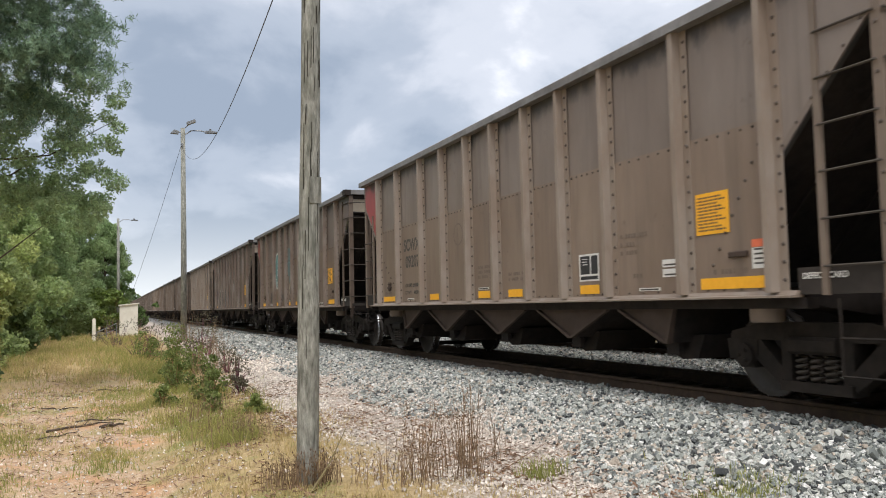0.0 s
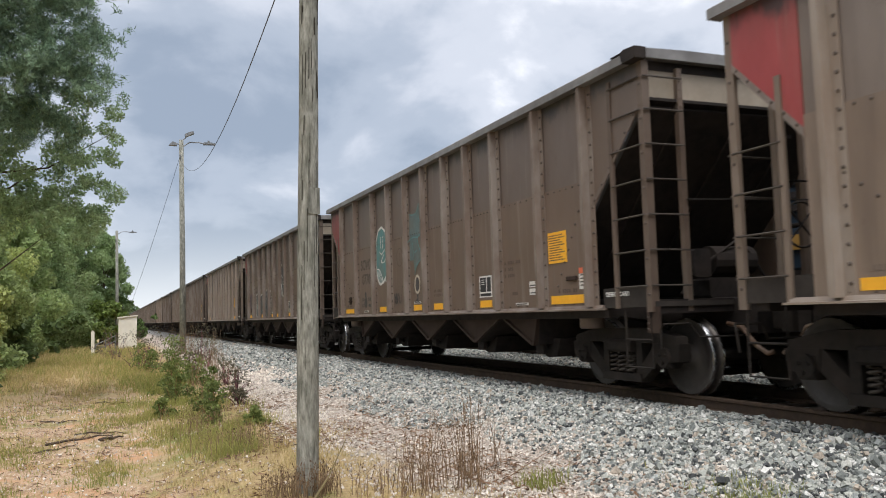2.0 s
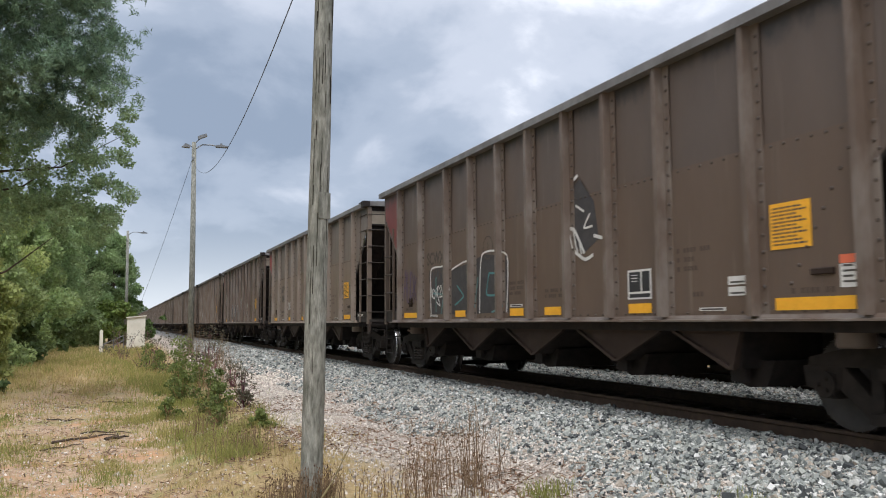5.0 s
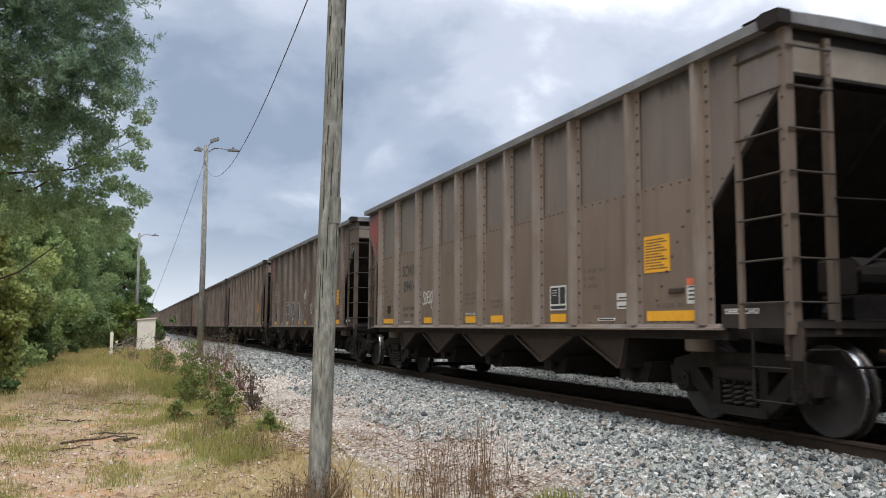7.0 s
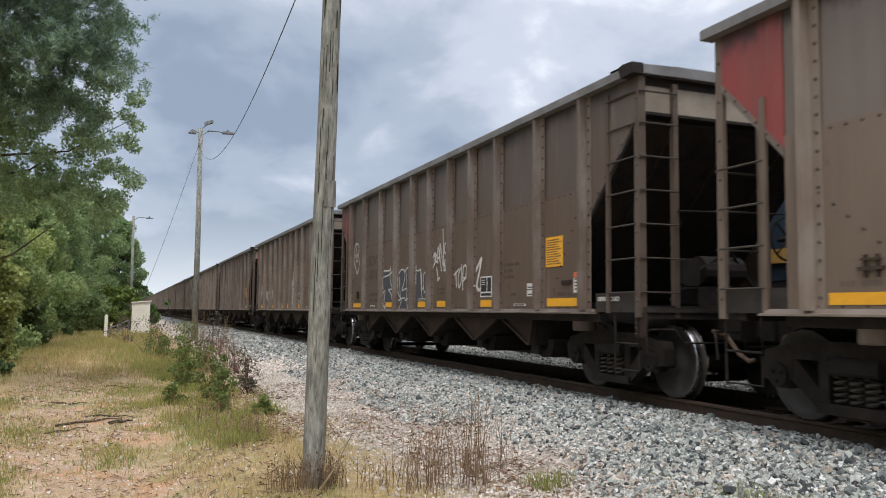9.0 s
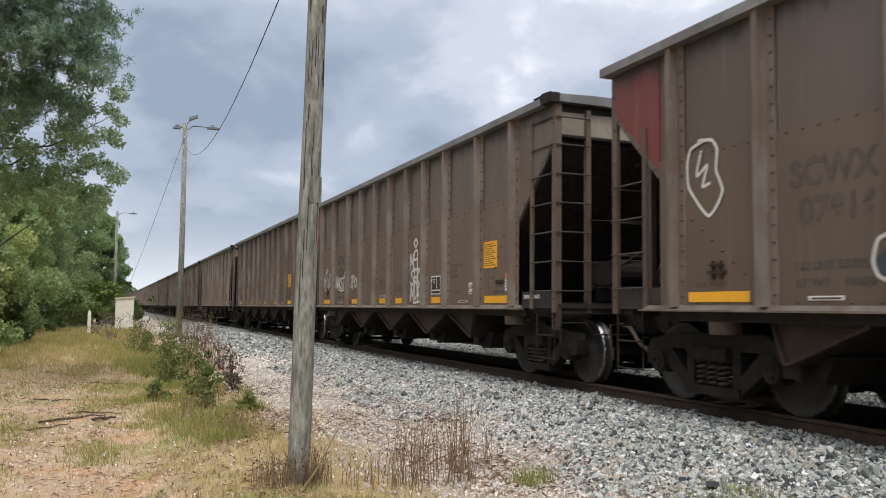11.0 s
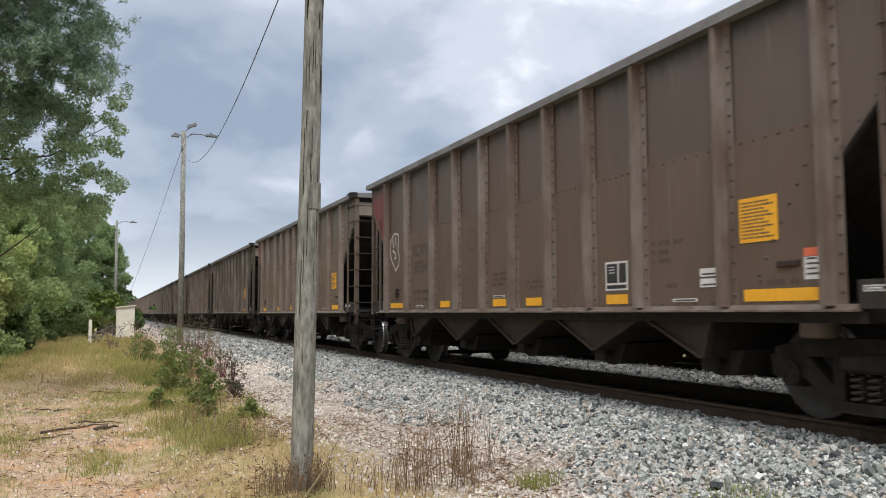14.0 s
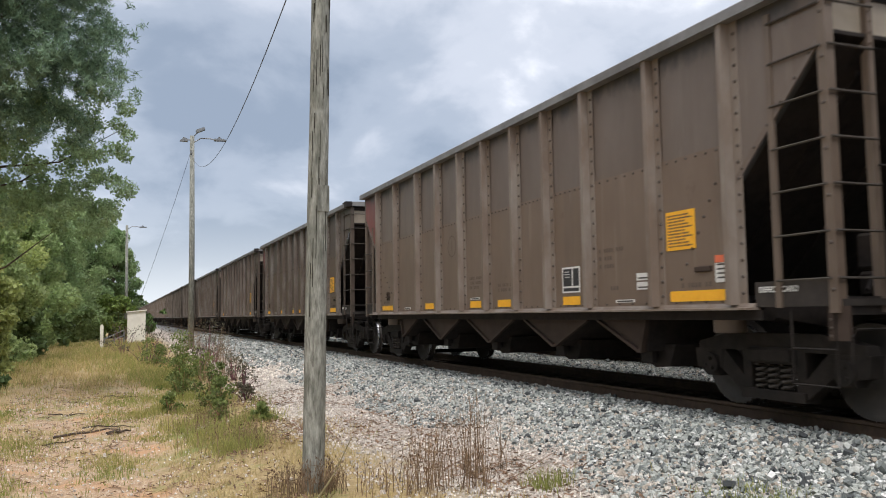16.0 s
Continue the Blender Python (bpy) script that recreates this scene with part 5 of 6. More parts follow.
tall_tag("MEUP", 5.95, 1.48, 0.8, 0.42, 0.032, 71, "thin white sprayed tag with a halo", [[(5.55, 1.99), (5.45, 2.05), (5.55, 2.1), (5.65, 2.04), (5.55, 1.99)], [(5.55, 1.98), (5.55, 1.8)]])
tall_tag("NAKST", 4.62, 1.52, 0.92, 0.27, 0.04, 72, "bold white sprayed tag", [[(4.25, 1.5), (3.95, 1.46), (3.75, 1.5)], [(3.7, 1.85), (3.72, 1.95)]])
tall_tag("2POOB", 3.12, 1.55, 0.82, 0.25, 0.038, 73, "bold white sprayed tag with a tail", [[(2.45, 1.5), (2.32, 1.42), (2.5, 1.3), (2.38, 1.2), (2.28, 1.36), (2.3, 1.52)]])
tall_tag("MEUR", -1.27, 1.82, 0.84, 0.33, 0.05, 74, "bold white sprayed word with a ring above", [[(-1.6, 2.26), (-1.7, 2.34), (-1.62, 2.42), (-1.5, 2.35), (-1.6, 2.26)], [(-1.95, 2.2), (-2.05, 2.45)]])
tall_tag("SHOC", -1.32, 1.52, 0.78, 0.28, 0.05, 77, "bold white sprayed word")
tall_tag("MDKO", -1.32, 1.19, 0.78, 0.33, 0.05, 75, "bold white sprayed word underlined", [[(-1.5, 1.14), (-1.9, 1.17), (-2.1, 1.12)]])
# seventh car
part("white_graffiti", strokes([[(5.36, 2.70), (5.62, 2.74), (5.86, 2.59), (5.9, 2.39), (5.79, 2.17), (5.63, 2.04), (5.53, 1.94), (5.34, 2.05), (5.28, 2.21), (5.37, 2.36), (5.33, 2.55), (5.36, 2.70)],
                                [(5.72, 2.62), (5.66, 2.45)], [(5.55, 2.66), (5.52, 2.48)], [(5.72, 2.38), (5.55, 2.3), (5.6, 2.2), (5.5, 2.22)]], 0.036), SPRAYW, by[6], "white sprayed mask with a pinched chin")
part("black_graffiti", strokes([[(2.0, 1.62), (1.9, 1.73), (1.7, 1.73), (1.51, 1.79), (1.40, 1.9), (1.27, 1.84), (1.33, 1.75), (1.2, 1.68), (1.27, 1.6), (1.41, 1.5), (1.62, 1.46), (1.72, 1.55), (1.9, 1.5)],
                                [(1.7, 1.73), (1.58, 1.62), (1.45, 1.66)], [(1.95, 1.42), (1.7, 1.4)]], 0.028), FAINT, by[6], "faint dark sprayed sketch")

# ---- poles, lamps and wires ----
near_pole = new("utility_pole")
tagged(near_pole, "weathered grey wooden utility pole with split bark-like grain", "utility pole")
near_pole.location = (1.63, 7.3, 0)
s = Shape()
rings, nseg = 26, 22
rng = random.Random(11)
gz = ground_z(1.63, 7.3)
verts, faces = [], []
for i in range(rings):
    f = i / (rings - 1)
    z = gz - 0.3 + f * 5.9
    r = 0.100 - 0.018 * f
    for k in range(nseg):
        a = 6.2832 * k / nseg
        q = r * (1 + 0.05 * noise.noise((math.cos(a) * 3, math.sin(a) * 3, z * 0.5)) + 0.03 * noise.noise((math.cos(a) * 9, math.sin(a) * 9, z * 1.5)))
        verts.append((q * math.cos(a) + 0.018 * z, q * math.sin(a), z))
for i in range(rings - 1):
    faces += [(i * nseg + k, i * nseg + (k + 1) % nseg, (i + 1) * nseg + (k + 1) % nseg, (i + 1) * nseg + k) for k in range(nseg)]
faces.append(tuple(range((rings - 1) * nseg, rings * nseg)))
s.add(verts, faces)
part("shaft", s, POLE, near_pole, smooth=True)
s = Shape()
s.prism([(-0.02, -0.110), (0.09, -0.07), (0.10, -0.05), (-0.02, -0.085)], "z", 1.98, 2.22)
splint = part("splinter", s, POLE, near_pole, "lifted splinter of grey wood")
splint.location.x = 0.035
s = Shape()
for k in range(34):
    a = rng.uniform(3.7, 5.6)
    z = rng.uniform(-0.4, 3.9)
    h = rng.uniform(0.08, 0.5)
    s.tube([(0.093 * math.cos(a) + 0.018 * z, 0.093 * math.sin(a), z), (0.091 * math.cos(a) + 0.018 * (z + h), 0.091 * math.sin(a), z + h)], rng.uniform(0.0025, 0.006), 4)
tagged(part("drying_crack", s, plain("dark_crack", (0.03, 0.027, 0.02), 0.9), near_pole), "dark drying cracks in the wood", kind="stuff")


def lamp_pole(x, y, height, label, heads):
    pole = new("street_lamp")
    tagged(pole, label, "street lamp", "lamp poles along the line")
    z0 = ground_z(x, y)
    pole.location = (x, y, z0)
    s = Shape()
    s.tube([(0, 0, -0.3), (0.0, 0, height * 0.5), (-0.04, 0, height)], 0.15, 14, 0.105)
    part("shaft", s, POLE, pole, smooth=True)
    s = Shape()
    s.tube([(0, 0, height - 0.35), (0.35, 0, height - 0.1), (0.8, 0, height - 0.08), (1.05, 0, height - 0.14)], 0.03, 8)
    part("lamp_arm", s, GALV, pole)
    s = Shape()
    s.prism([(1.0, height - 0.18), (1.55, height - 0.17), (1.6, height - 0.12), (1.3, height - 0.06), (1.0, height - 0.09)], "y", -0.13, 0.13)
    s.tube([(1.25, 0, height - 0.07), (1.25, 0, height + 0.03)], 0.05, 8)
    part("lamp_head", s, GALV, pole, "grey cobra-head lamp, unlit")
    if heads:
        s = Shape()
        s.tube([(0, 0, height - 0.05), (0.25, -0.1, height + 0.2)], 0.025, 8)
        s.prism([(0.15, height + 0.12), (0.55, height + 0.3), (0.5, height + 0.42), (0.12, height + 0.26)], "y", -0.3, 0.0)
        part("flood_lamp", s, GALV, pole, "grey flood lamp, unlit")
        s = Shape()
        s.tube([(0, 0, height - 0.2), (-0.3, -0.05, height - 0.22)], 0.025, 8)
        s.prism([(-0.62, height - 0.3), (-0.25, height - 0.32), (-0.22, height - 0.2), (-0.45, height - 0.12)], "y", -0.2, 0.05)
        part("flood_lamp", s, GALV, pole, "grey flood lamp, unlit")
    s = Shape()
    s.box((-0.14, -0.16, height - 0.9), (-0.06, -0.02, height - 0.75))
    part("insulator_bracket", s, GALV, pole)
    return pole


lamp_pole(3.2, 41.0, 10.35, "tall grey wooden lamp pole with three lamp heads", True)
lamp_pole(0.52, 76.0, 9.9, "distant grey lamp pole with one lamp arm", False)


def cable(name, label, a, b, sag, r=0.012):
    s = Shape()
    pts = []
    for i in range(41):
        f = i / 40
        p = Vector(a).lerp(Vector(b), f)
        p.z -= 4 * sag * f * (1 - f)
        pts.append(p)
    s.tube(pts, r, 6)
    ob = part(name, s, WIRE)
    return tagged(ob, label, "cable", "cables between the poles")


cable("overhead_cable", "black twisted overhead cable sagging between wooden poles", (1.72, 7.3, 4.95), (3.1, 40.95, 9.0), 1.45, 0.0072)
cable("overhead_cable", "thin black service cable from the lamp pole down to the hut", (3.1, 41.1, 9.05), (1.0, 59.1, ground_z(0.9, 59) + 2.3), 0.25, 0.009)

# ---- hut, rail and post ----
hut = new("equipment_hut")
tagged(hut, "small pale cream trackside equipment hut with a sloping roof", "hut")
hut.location = (0.5, 59, ground_z(0.9, 59))
s = Shape()
s.prism([(0, -0.05), (1.15, -0.05), (1.15, 2.28), (0, 2.18)], "y", 0, 1.6)
part("wall", s, CONC, hut)
s = Shape()
s.prism([(-0.08, 2.175), (1.23, 2.295), (1.23, 2.36), (-0.08, 2.24)], "y", -0.1, 1.7)
part("roof", s, CONC, hut)
s = Shape()
s.box((0.1, -0.3, -0.05), (0.5, -0.004, 0.55))
part("junction_box", s, CONC, hut)
s = Shape()
s.tube([(0.3, -0.15, 0.55), (0.3, -0.15, 0.75), (0.45, -0.02, 0.8)], 0.03, 8)
part("conduit", s, GALV, hut)
rail_ob = new("ramp_handrail")
tagged(rail_ob, "pale grey pipe handrail beside a short ramp by the hut", "handrail")
rail_ob.location = (-0.9, 58, ground_z(-0.9, 58))
for k, (x0, h) in enumerate(((0, 0.55), (0.6, 0.85), (1.2, 1.1))):
    s = Shape()
    s.tube([(x0, k * 0.3, -0.1), (x0, k * 0.3, h)], 0.035, 8)
    part("upright", s, GALV, rail_ob)
for dz in (0, 0.35):
    s = Shape()
    s.tube([(0, 0, 0.53 - dz), (1.2, 0.6, 1.08 - dz)], 0.03, 8)
    part("top_pipe" if not dz else "mid_pipe", s, GALV, rail_ob)
post = new("marker_post")
tagged(post, "short pale concrete marker post in the grass", "post")
post.location = (-0.95, 52, ground_z(-0.95, 52))
s = Shape()
s.box((-0.09, -0.09, -0.2), (0.09, 0.09, 1.45), 0.02)
part("post_body", s, CONC, post)
s = Shape()
s.prism([(-0.09, 1.45), (0.09, 1.45), (0, 1.55)], "y", -0.09, 0.09)
part("post_cap", s, CONC, post)

# ---- parked locomotive on the second track ----
loco = new("parked_locomotive")
tagged(loco, "dark blue diesel locomotive with a yellow stripe on the second track", "locomotive")
loco.location = (TRACK + 4.4, 11, 0)
for name, a, b, m in (("long_hood", (-0.95, -6.5, 1.6), (0.95, 8.5, 4.35), LOCOB), ("cab", (-1.5, -9.2, 1.6), (1.5, -6.5, 4.5), LOCOB), ("walkway", (-1.55, -10, 1.42), (1.55, 9.6, 1.58), DARKSTEEL),
                      ("yellow_stripe", (-1.0, -6.4, 1.95), (-0.953, 8.4, 2.2), plain("dull_ochre_stripe", (0.42, 0.24, 0.05), 0.6)), ("fuel_tank", (-1.2, -2.4, 0.35), (1.2, 2.6, 1.2), DARKSTEEL), ("underframe", (-0.5, -9.6, 1.0), (0.5, 9.4, 1.42), DARKSTEEL)):
    s = Shape()
    s.box(a, b, 0.05 if name in ("long_hood", "cab", "fuel_tank") else 0.0)
    part(name, s, m, loco)
for k in range(7):
    s = Shape()
    for j in range(6):
        s.box((-1.0, -5.6 + k * 2, 2.6 + 0.22 * j), (-0.955, -4.4 + k * 2, 2.7 + 0.22 * j))
    part("louvre_panel", s, DARKSTEEL, loco)
s = Shape()
s.box((-1.52, -8.6, 3.1), (-1.503, -7.2, 3.9))
part("cab_window", s, plain("dark_glass", (0.02, 0.025, 0.03), 0.15), loco)
for y in (-6.6, 6.2):
    t = part("truck_bolster", shared("truck_bolster", bolster_shape, TRUCK), None, loco)
    t.location.y = y
    for side in (-1, 1):
        part("side_frame", shared("side_frame/%d" % side, lambda: sideframe_shape(side), TRUCK), None, t)
    for dy in (-0.89, 0.89):
        axle = part("wheel_set", MESHES["wheel_set"], None, loco)
        axle.location = (0, y + dy, 0.457)
        part("wheel", MESHES["wheel"], None, axle).location.x = -0.8
        part("wheel", MESHES["wheel_far"], None, axle).location.x = 0.8


# ---- trees and plants ----
def leaf_mesh(name, centres, radii, count, size, material, seed, flat=0.8, thin=0.55):
    """Many small leaves scattered through round clumps, each leaf its own bent blade."""
    rng = np.random.default_rng(seed)
    centres, radii = np.array(centres, float), np.array(radii, float)
    w = radii**2
    pick = rng.choice(len(centres), count, p=w / w.sum())
    d = rng.normal(size=(count, 3))
    d /= np.linalg.norm(d, axis=1)[:, None]
    r = radii[pick] * rng.uniform(0.25, 1.05, count)**0.6
    p = centres[pick] + d * r[:, None] * (1, 1, flat)
    a = rng.normal(size=(count, 3))
    a /= np.linalg.norm(a, axis=1)[:, None]
    b = np.cross(a, rng.normal(size=(count, 3)))
    b /= np.linalg.norm(b, axis=1)[:, None]
    sz = size * rng.uniform(0.6, 1.4, count)[:, None]
    tri = np.stack([p - a * sz, p + b * sz * thin, p + a * sz, p - b * sz * thin], 1).reshape(-1, 3)
    me = bpy.data.meshes.new(name)
    me.from_pydata(tri.tolist(), [], np.arange(count * 4).reshape(-1, 4).tolist())
    me.materials.append(material)
    return me


def needle_mesh(name, tips, count, length, material, seed):
    """Pine tufts: needles that fan out from the ends of twigs."""
    rng = np.random.default_rng(seed)
    tips = np.array(tips, float)
    c = np.repeat(tips, count, 0)
    n = len(c)
    d = rng.normal(size=(n, 3)) + (0, 0, 0.35)
    d /= np.linalg.norm(d, axis=1)[:, None]
    s = np.cross(d, rng.normal(size=(n, 3)))
    s /= np.linalg.norm(s, axis=1)[:, None]
    ln = length * rng.uniform(0.6, 1.2, n)[:, None]
    c = c + rng.normal(size=(n, 3)) * 0.05
    tri = np.stack([c - s * 0.013, c + s * 0.013, c + d * ln], 1).reshape(-1, 3)
    me = bpy.data.meshes.new(name)
    me.from_pydata(tri.tolist(), [], np.arange(n * 3).reshape(-1, 3).tolist())
    me.materials.append(material)
    return me


def limbs(shape, base, height, clumps, r, seed, lean=(0, 0)):
    rng = random.Random(seed)
    trunk = [Vector((lean[0] * f * f * height + 0.12 * math.sin(f * 5 + seed), lean[1] * f * height, f * height - 0.3)) for f in (0, 0.12, 0.3, 0.5, 0.7, 0.88)]
    shape.tube([base + p for p in trunk], r, 10, r * 0.25)
    for c in clumps:
        c = Vector(c)
        f = min(max((c.z - base.z) / height * 0.98, 0.2), 0.85) * 5 / 0.88 * 0.88
        i = min(int(f), 4)
        a = base + trunk[i].lerp(trunk[i + 1], f - i)
        mid = a.lerp(c, 0.55) + Vector((rng.uniform(-0.2, 0.2), rng.uniform(-0.2, 0.2), -0.12 * (c - a).length))
        shape.tube([a, mid, c], r * 0.28, 6, r * 0.05)


def broad_tree(x, y, height, spread, seed, label, leaves=9000, size=0.13, bottom=0.25, tone=(1, 1, 1), clump_n=22, name="broadleaf_tree"):
    rng = random.Random(seed)
    z0 = ground_z(x, y)
    tree = new(name)
    tagged(tree, label, "tree", "trees along the track side")
    tree.location = (x, y, z0)
    clumps, radii = [], []
    for k in range(clump_n):
        f = bottom + (1 - bottom) * (k + rng.random()) / clump_n
        prof = math.sin(math.pi * min(0.16 + 0.84 * (f - bottom) / (1 - bottom), 0.97))**0.6
        a = k * 2.4 + rng.uniform(-0.5, 0.5)
        q = spread * prof * rng.uniform(0.35, 0.9)
        clumps.append((q * math.cos(a), q * math.sin(a), f * height * 0.95))
        radii.append(spread * rng.uniform(0.16, 0.36))
    s = Shape()
    limbs(s, Vector((0, 0, 0)), height, clumps, 0.05 + height * 0.014, seed)
    part("trunk", s, BARK, tree, smooth=True)
    crown = part("crown", leaf_mesh("crown", clumps, radii, leaves, size, LEAF, seed), None, tree)
    crown.color = (tone[0] * 2.0, tone[1] * 1.9, tone[2] * 1.9, 1)
    return tree


# big mixed trees that reach over the path
oak = new("oak_tree")
tagged(oak, "leafy oak leaning out over the sandy path", "tree", "trees along the track side")
oak.location = (-3.3, 21.5, ground_z(-3.3, 21.5))
rng = random.Random(5)
clumps, radii = [], []
for k in range(150):
    cx = rng.uniform(-0.4, 3.45)
    z = rng.uniform(4.5, 7.6) - 0.12 * abs(cx) - (0.5 if k % 3 == 0 else 0.0)
    clumps.append((cx, rng.uniform(-1.6, 1.8), z))
    radii.append(rng.uniform(0.12, 0.40))
s = Shape()
limbs(s, Vector((0, 0, 0)), 8.4, clumps[::30], 0.13, 3, (0.02, 0))
part("trunk", s, BARK, oak, smooth=True)
part("crown", leaf_mesh("crown", clumps, radii, 36000, 0.040, LEAF, 7), None, oak).color = (1.9, 1.95, 2.1, 1)

pine = new("pine_tree")
tagged(pine, "tall dark green pine with long-needled tufts over the path", "tree", "trees along the track side")
pine.location = (-4.2, 19.0, ground_z(-4.2, 19))
tips, boughs = [], []
for k in range(140):
    z = rng.uniform(5.9, 11.4)
    q = rng.uniform(0.4, 3.95) * (1.0 - 0.2 * max(z - 10, 0))
    boughs.append((q, rng.uniform(-1.3, 1.3), z))
for b in boughs:
    for j in range(30):
        tips.append((b[0] + rng.gauss(0, 0.27), b[1] + rng.gauss(0, 0.27), b[2] + rng.gauss(0, 0.2)))
s = Shape()
limbs(s, Vector((0, 0, 0)), 14.5, boughs[::20], 0.15, 9)
part("trunk", s, BARK, pine, smooth=True)
part("crown", needle_mesh("crown", tips, 28, 0.14, NEEDLE, 8), None, pine).color = (1.85, 1.9, 1.95, 1)

for i, (x, y, h, w, tone) in enumerate(((-4.5, 29, 5.7, 1.8, (1.35, 1.2, 0.9)), (-5.2, 37, 7.0, 2.4, (1.05, 1.05, 0.9)), (-5.9, 45, 8.0, 2.8, (1.3, 1.22, 0.9)), (-6.0, 52, 9.0, 3.3, (1, 1.05, 0.9)),
                                        (-5.6, 61, 10.3, 3.5, (0.85, 0.95, 0.9)), (-4.6, 70, 11.0, 3.8, (0.95, 1, 0.95)), (-3.6, 79, 12.2, 3.9, (0.85, 0.95, 0.9)), (-1.9, 88, 11.8, 3.5, (0.8, 0.92, 0.95)),
                                        (-10.5, 46, 11, 4.0, (0.8, 0.9, 0.9)), (-10, 62, 12.5, 4.2, (0.8, 0.9, 0.9)), (-9, 78, 13, 4.4, (0.8, 0.9, 0.9)), (-6, 94, 12.5, 4.2, (0.8, 0.9, 0.9)), (-0.7, 83, 10.4, 2.6, (0.9, 1, 0.95)))):
    broad_tree(x, y, h, w, 100 + i, "dense green tree at the wood's edge by the path", 26000, 0.085 if y < 50 else 0.11, 0.06, tone, 44)


def bush(x, y, h, w, seed, label, tone=(1, 1, 1), leaves=700, size=0.05, name="shrub", stems=7):
    rng = random.Random(seed)
    ob = new(name)
    tagged(ob, label, "shrub", "shrubs beside the path")
    ob.location = (x, y, ground_z(x, y))
    clumps, radii = [], []
    for k in range(22):
        f = rng.random()
        reach = w * 1.25 * (1.0 - 0.45 * f)
        clumps.append((rng.gauss(0, 0.55) * reach, rng.gauss(0, 0.55) * reach, h * (0.08 + 0.95 * f)))
        radii.append(h * rng.uniform(0.06, 0.2) + 0.02)
    s = Shape()
    for k in range(stems):
        c = clumps[k % 22]
        s.tube([(c[0] * 0.2, c[1] * 0.2, -0.05), (c[0] * 0.6, c[1] * 0.6, c[2] * 0.6), c], 0.012, 5, 0.004)
    tagged(part("woody_growth", s, DRY, ob), kind="stuff").color = (*tone, 1)
    tagged(part("leaf_mass", leaf_mesh("leaf_mass", clumps, radii, leaves, size, WEED, seed), None, ob), kind="stuff").color = (*tone, 1)
    return ob


for i, (x, y, h, w, tone, n, sz) in enumerate(((-4.6, 25, 1.7, 1.0, (0.8, 0.95, 0.9), 2600, 0.09), (-5.2, 32, 2.4, 1.3, (1.1, 1.0, 0.7), 2600, 0.11), (-4.4, 41, 2.6, 1.6, (0.8, 0.9, 0.8), 2600, 0.13), (-3.6, 62, 2.2, 1.8, (0.9, 1, 0.8), 2500, 0.15),
                                               (-0.2, 69, 3.2, 1.6, (1.2, 1.3, 0.8), 2500, 0.15), (-1.6, 74, 3.5, 1.8, (1, 1.1, 0.8), 2500, 0.16), (1.2, 84, 4.0, 1.8, (0.9, 1.1, 0.9), 2500, 0.17), (-6.0, 22.5, 2.4, 1.2, (0.7, 0.85, 0.8), 2600, 0.09))):
    bush(x, y, h, w, 200 + i, "leafy green shrub at the edge of the wood", tone, n, sz)
GREEN_WEEDS = ((1.69, 25.2, 1.0), (1.95, 28.5, 1.15), (1.45, 21.5, 0.75), (1.8, 17.6, 0.62), (1.64, 15.0, 0.5), (1.75, 15.9, 0.45), (1.3, 19.2, 0.6), (2.1, 23.0, 0.7), (1.5, 13.4, 0.3), (1.95, 12.2, 0.26), (1.2, 31.5, 1.0), (0.9, 16.2, 0.35))
BROWN_WEEDS = ((1.05, 34.2, 1.5), (1.45, 32.0, 1.25), (3.35, 34.0, 1.4), (3.0, 28.5, 1.0), (2.45, 17.6, 0.5), (2.6, 20.5, 0.62), (2.2, 15.3, 0.35), (0.2, 44, 1.5), (2.3, 25.8, 0.7))
weed_rng = random.Random(12)
for i, (x, y, h) in enumerate(GREEN_WEEDS):
    g = weed_rng.uniform(0.75, 1.2)
    bush(x, y, h, h * 0.42, 300 + i, "green leafy weed clump on the gravel edge", (g * 1.3, g * 1.28, g * 1.0), 800, 0.016 + 0.0008 * y, "weed_clump", 8)
for i, (x, y, h) in enumerate(BROWN_WEEDS):
    g = weed_rng.uniform(0.8, 1.15)
    bush(x, y, h, h * 0.45, 340 + i, "withered brown weed clump on the gravel edge", (g * 1.0, g * 0.70, g * 1.25), 420, 0.013 + 0.0006 * y, "withered_weed", 16)


def dry_stalks(x, y, w, h, n, seed, label, seedheads=True, tone=(1, 1, 1)):
    rng = random.Random(seed)
    ob = new("dry_weed_clump")
    tagged(ob, label, "weeds", "dry weed clumps")
    ob.location = (x, y, ground_z(x, y))
    s, hd = Shape(), Shape()
    for k in range(n):
        bx, by_ = rng.gauss(0, w), rng.gauss(0, w)
        hh = h * rng.uniform(0.45, 1.1)
        tx, ty = bx + rng.gauss(0, 0.07 * hh / 0.5), by_ + rng.gauss(0, 0.07)
        s.tube([(bx, by_, -0.05), ((bx + tx) / 2 + rng.gauss(0, 0.01), (by_ + ty) / 2, hh * 0.5), (tx, ty, hh)], rng.uniform(0.0025, 0.0055), 4, 0.0015)
        for j in range(rng.randint(1, 5)):
            f = rng.uniform(0.45, 1.0)
            p = Vector((bx + (tx - bx) * f, by_ + (ty - by_) * f, hh * f))
            q = p + Vector((rng.gauss(0, 0.05), rng.gauss(0, 0.05), rng.uniform(0.01, 0.08)))
            s.tube([p, q], 0.0018, 3, 0.001)
            if seedheads and rng.random() < 0.3:
                hd.lathe([(-0.012, 0.0), (0.0, 0.006), (0.014, 0.0)], "z", 5, tuple(q))
    tagged(part("dry_growth", s, DRY, ob), kind="stuff").color = (*tone, 1)
    if hd.v:
        tagged(part("seed_fluff", hd, DRY, ob, "shrivelled brown seed heads"), kind="stuff").color = (0.6, 0.55, 0.5, 1)
    return ob


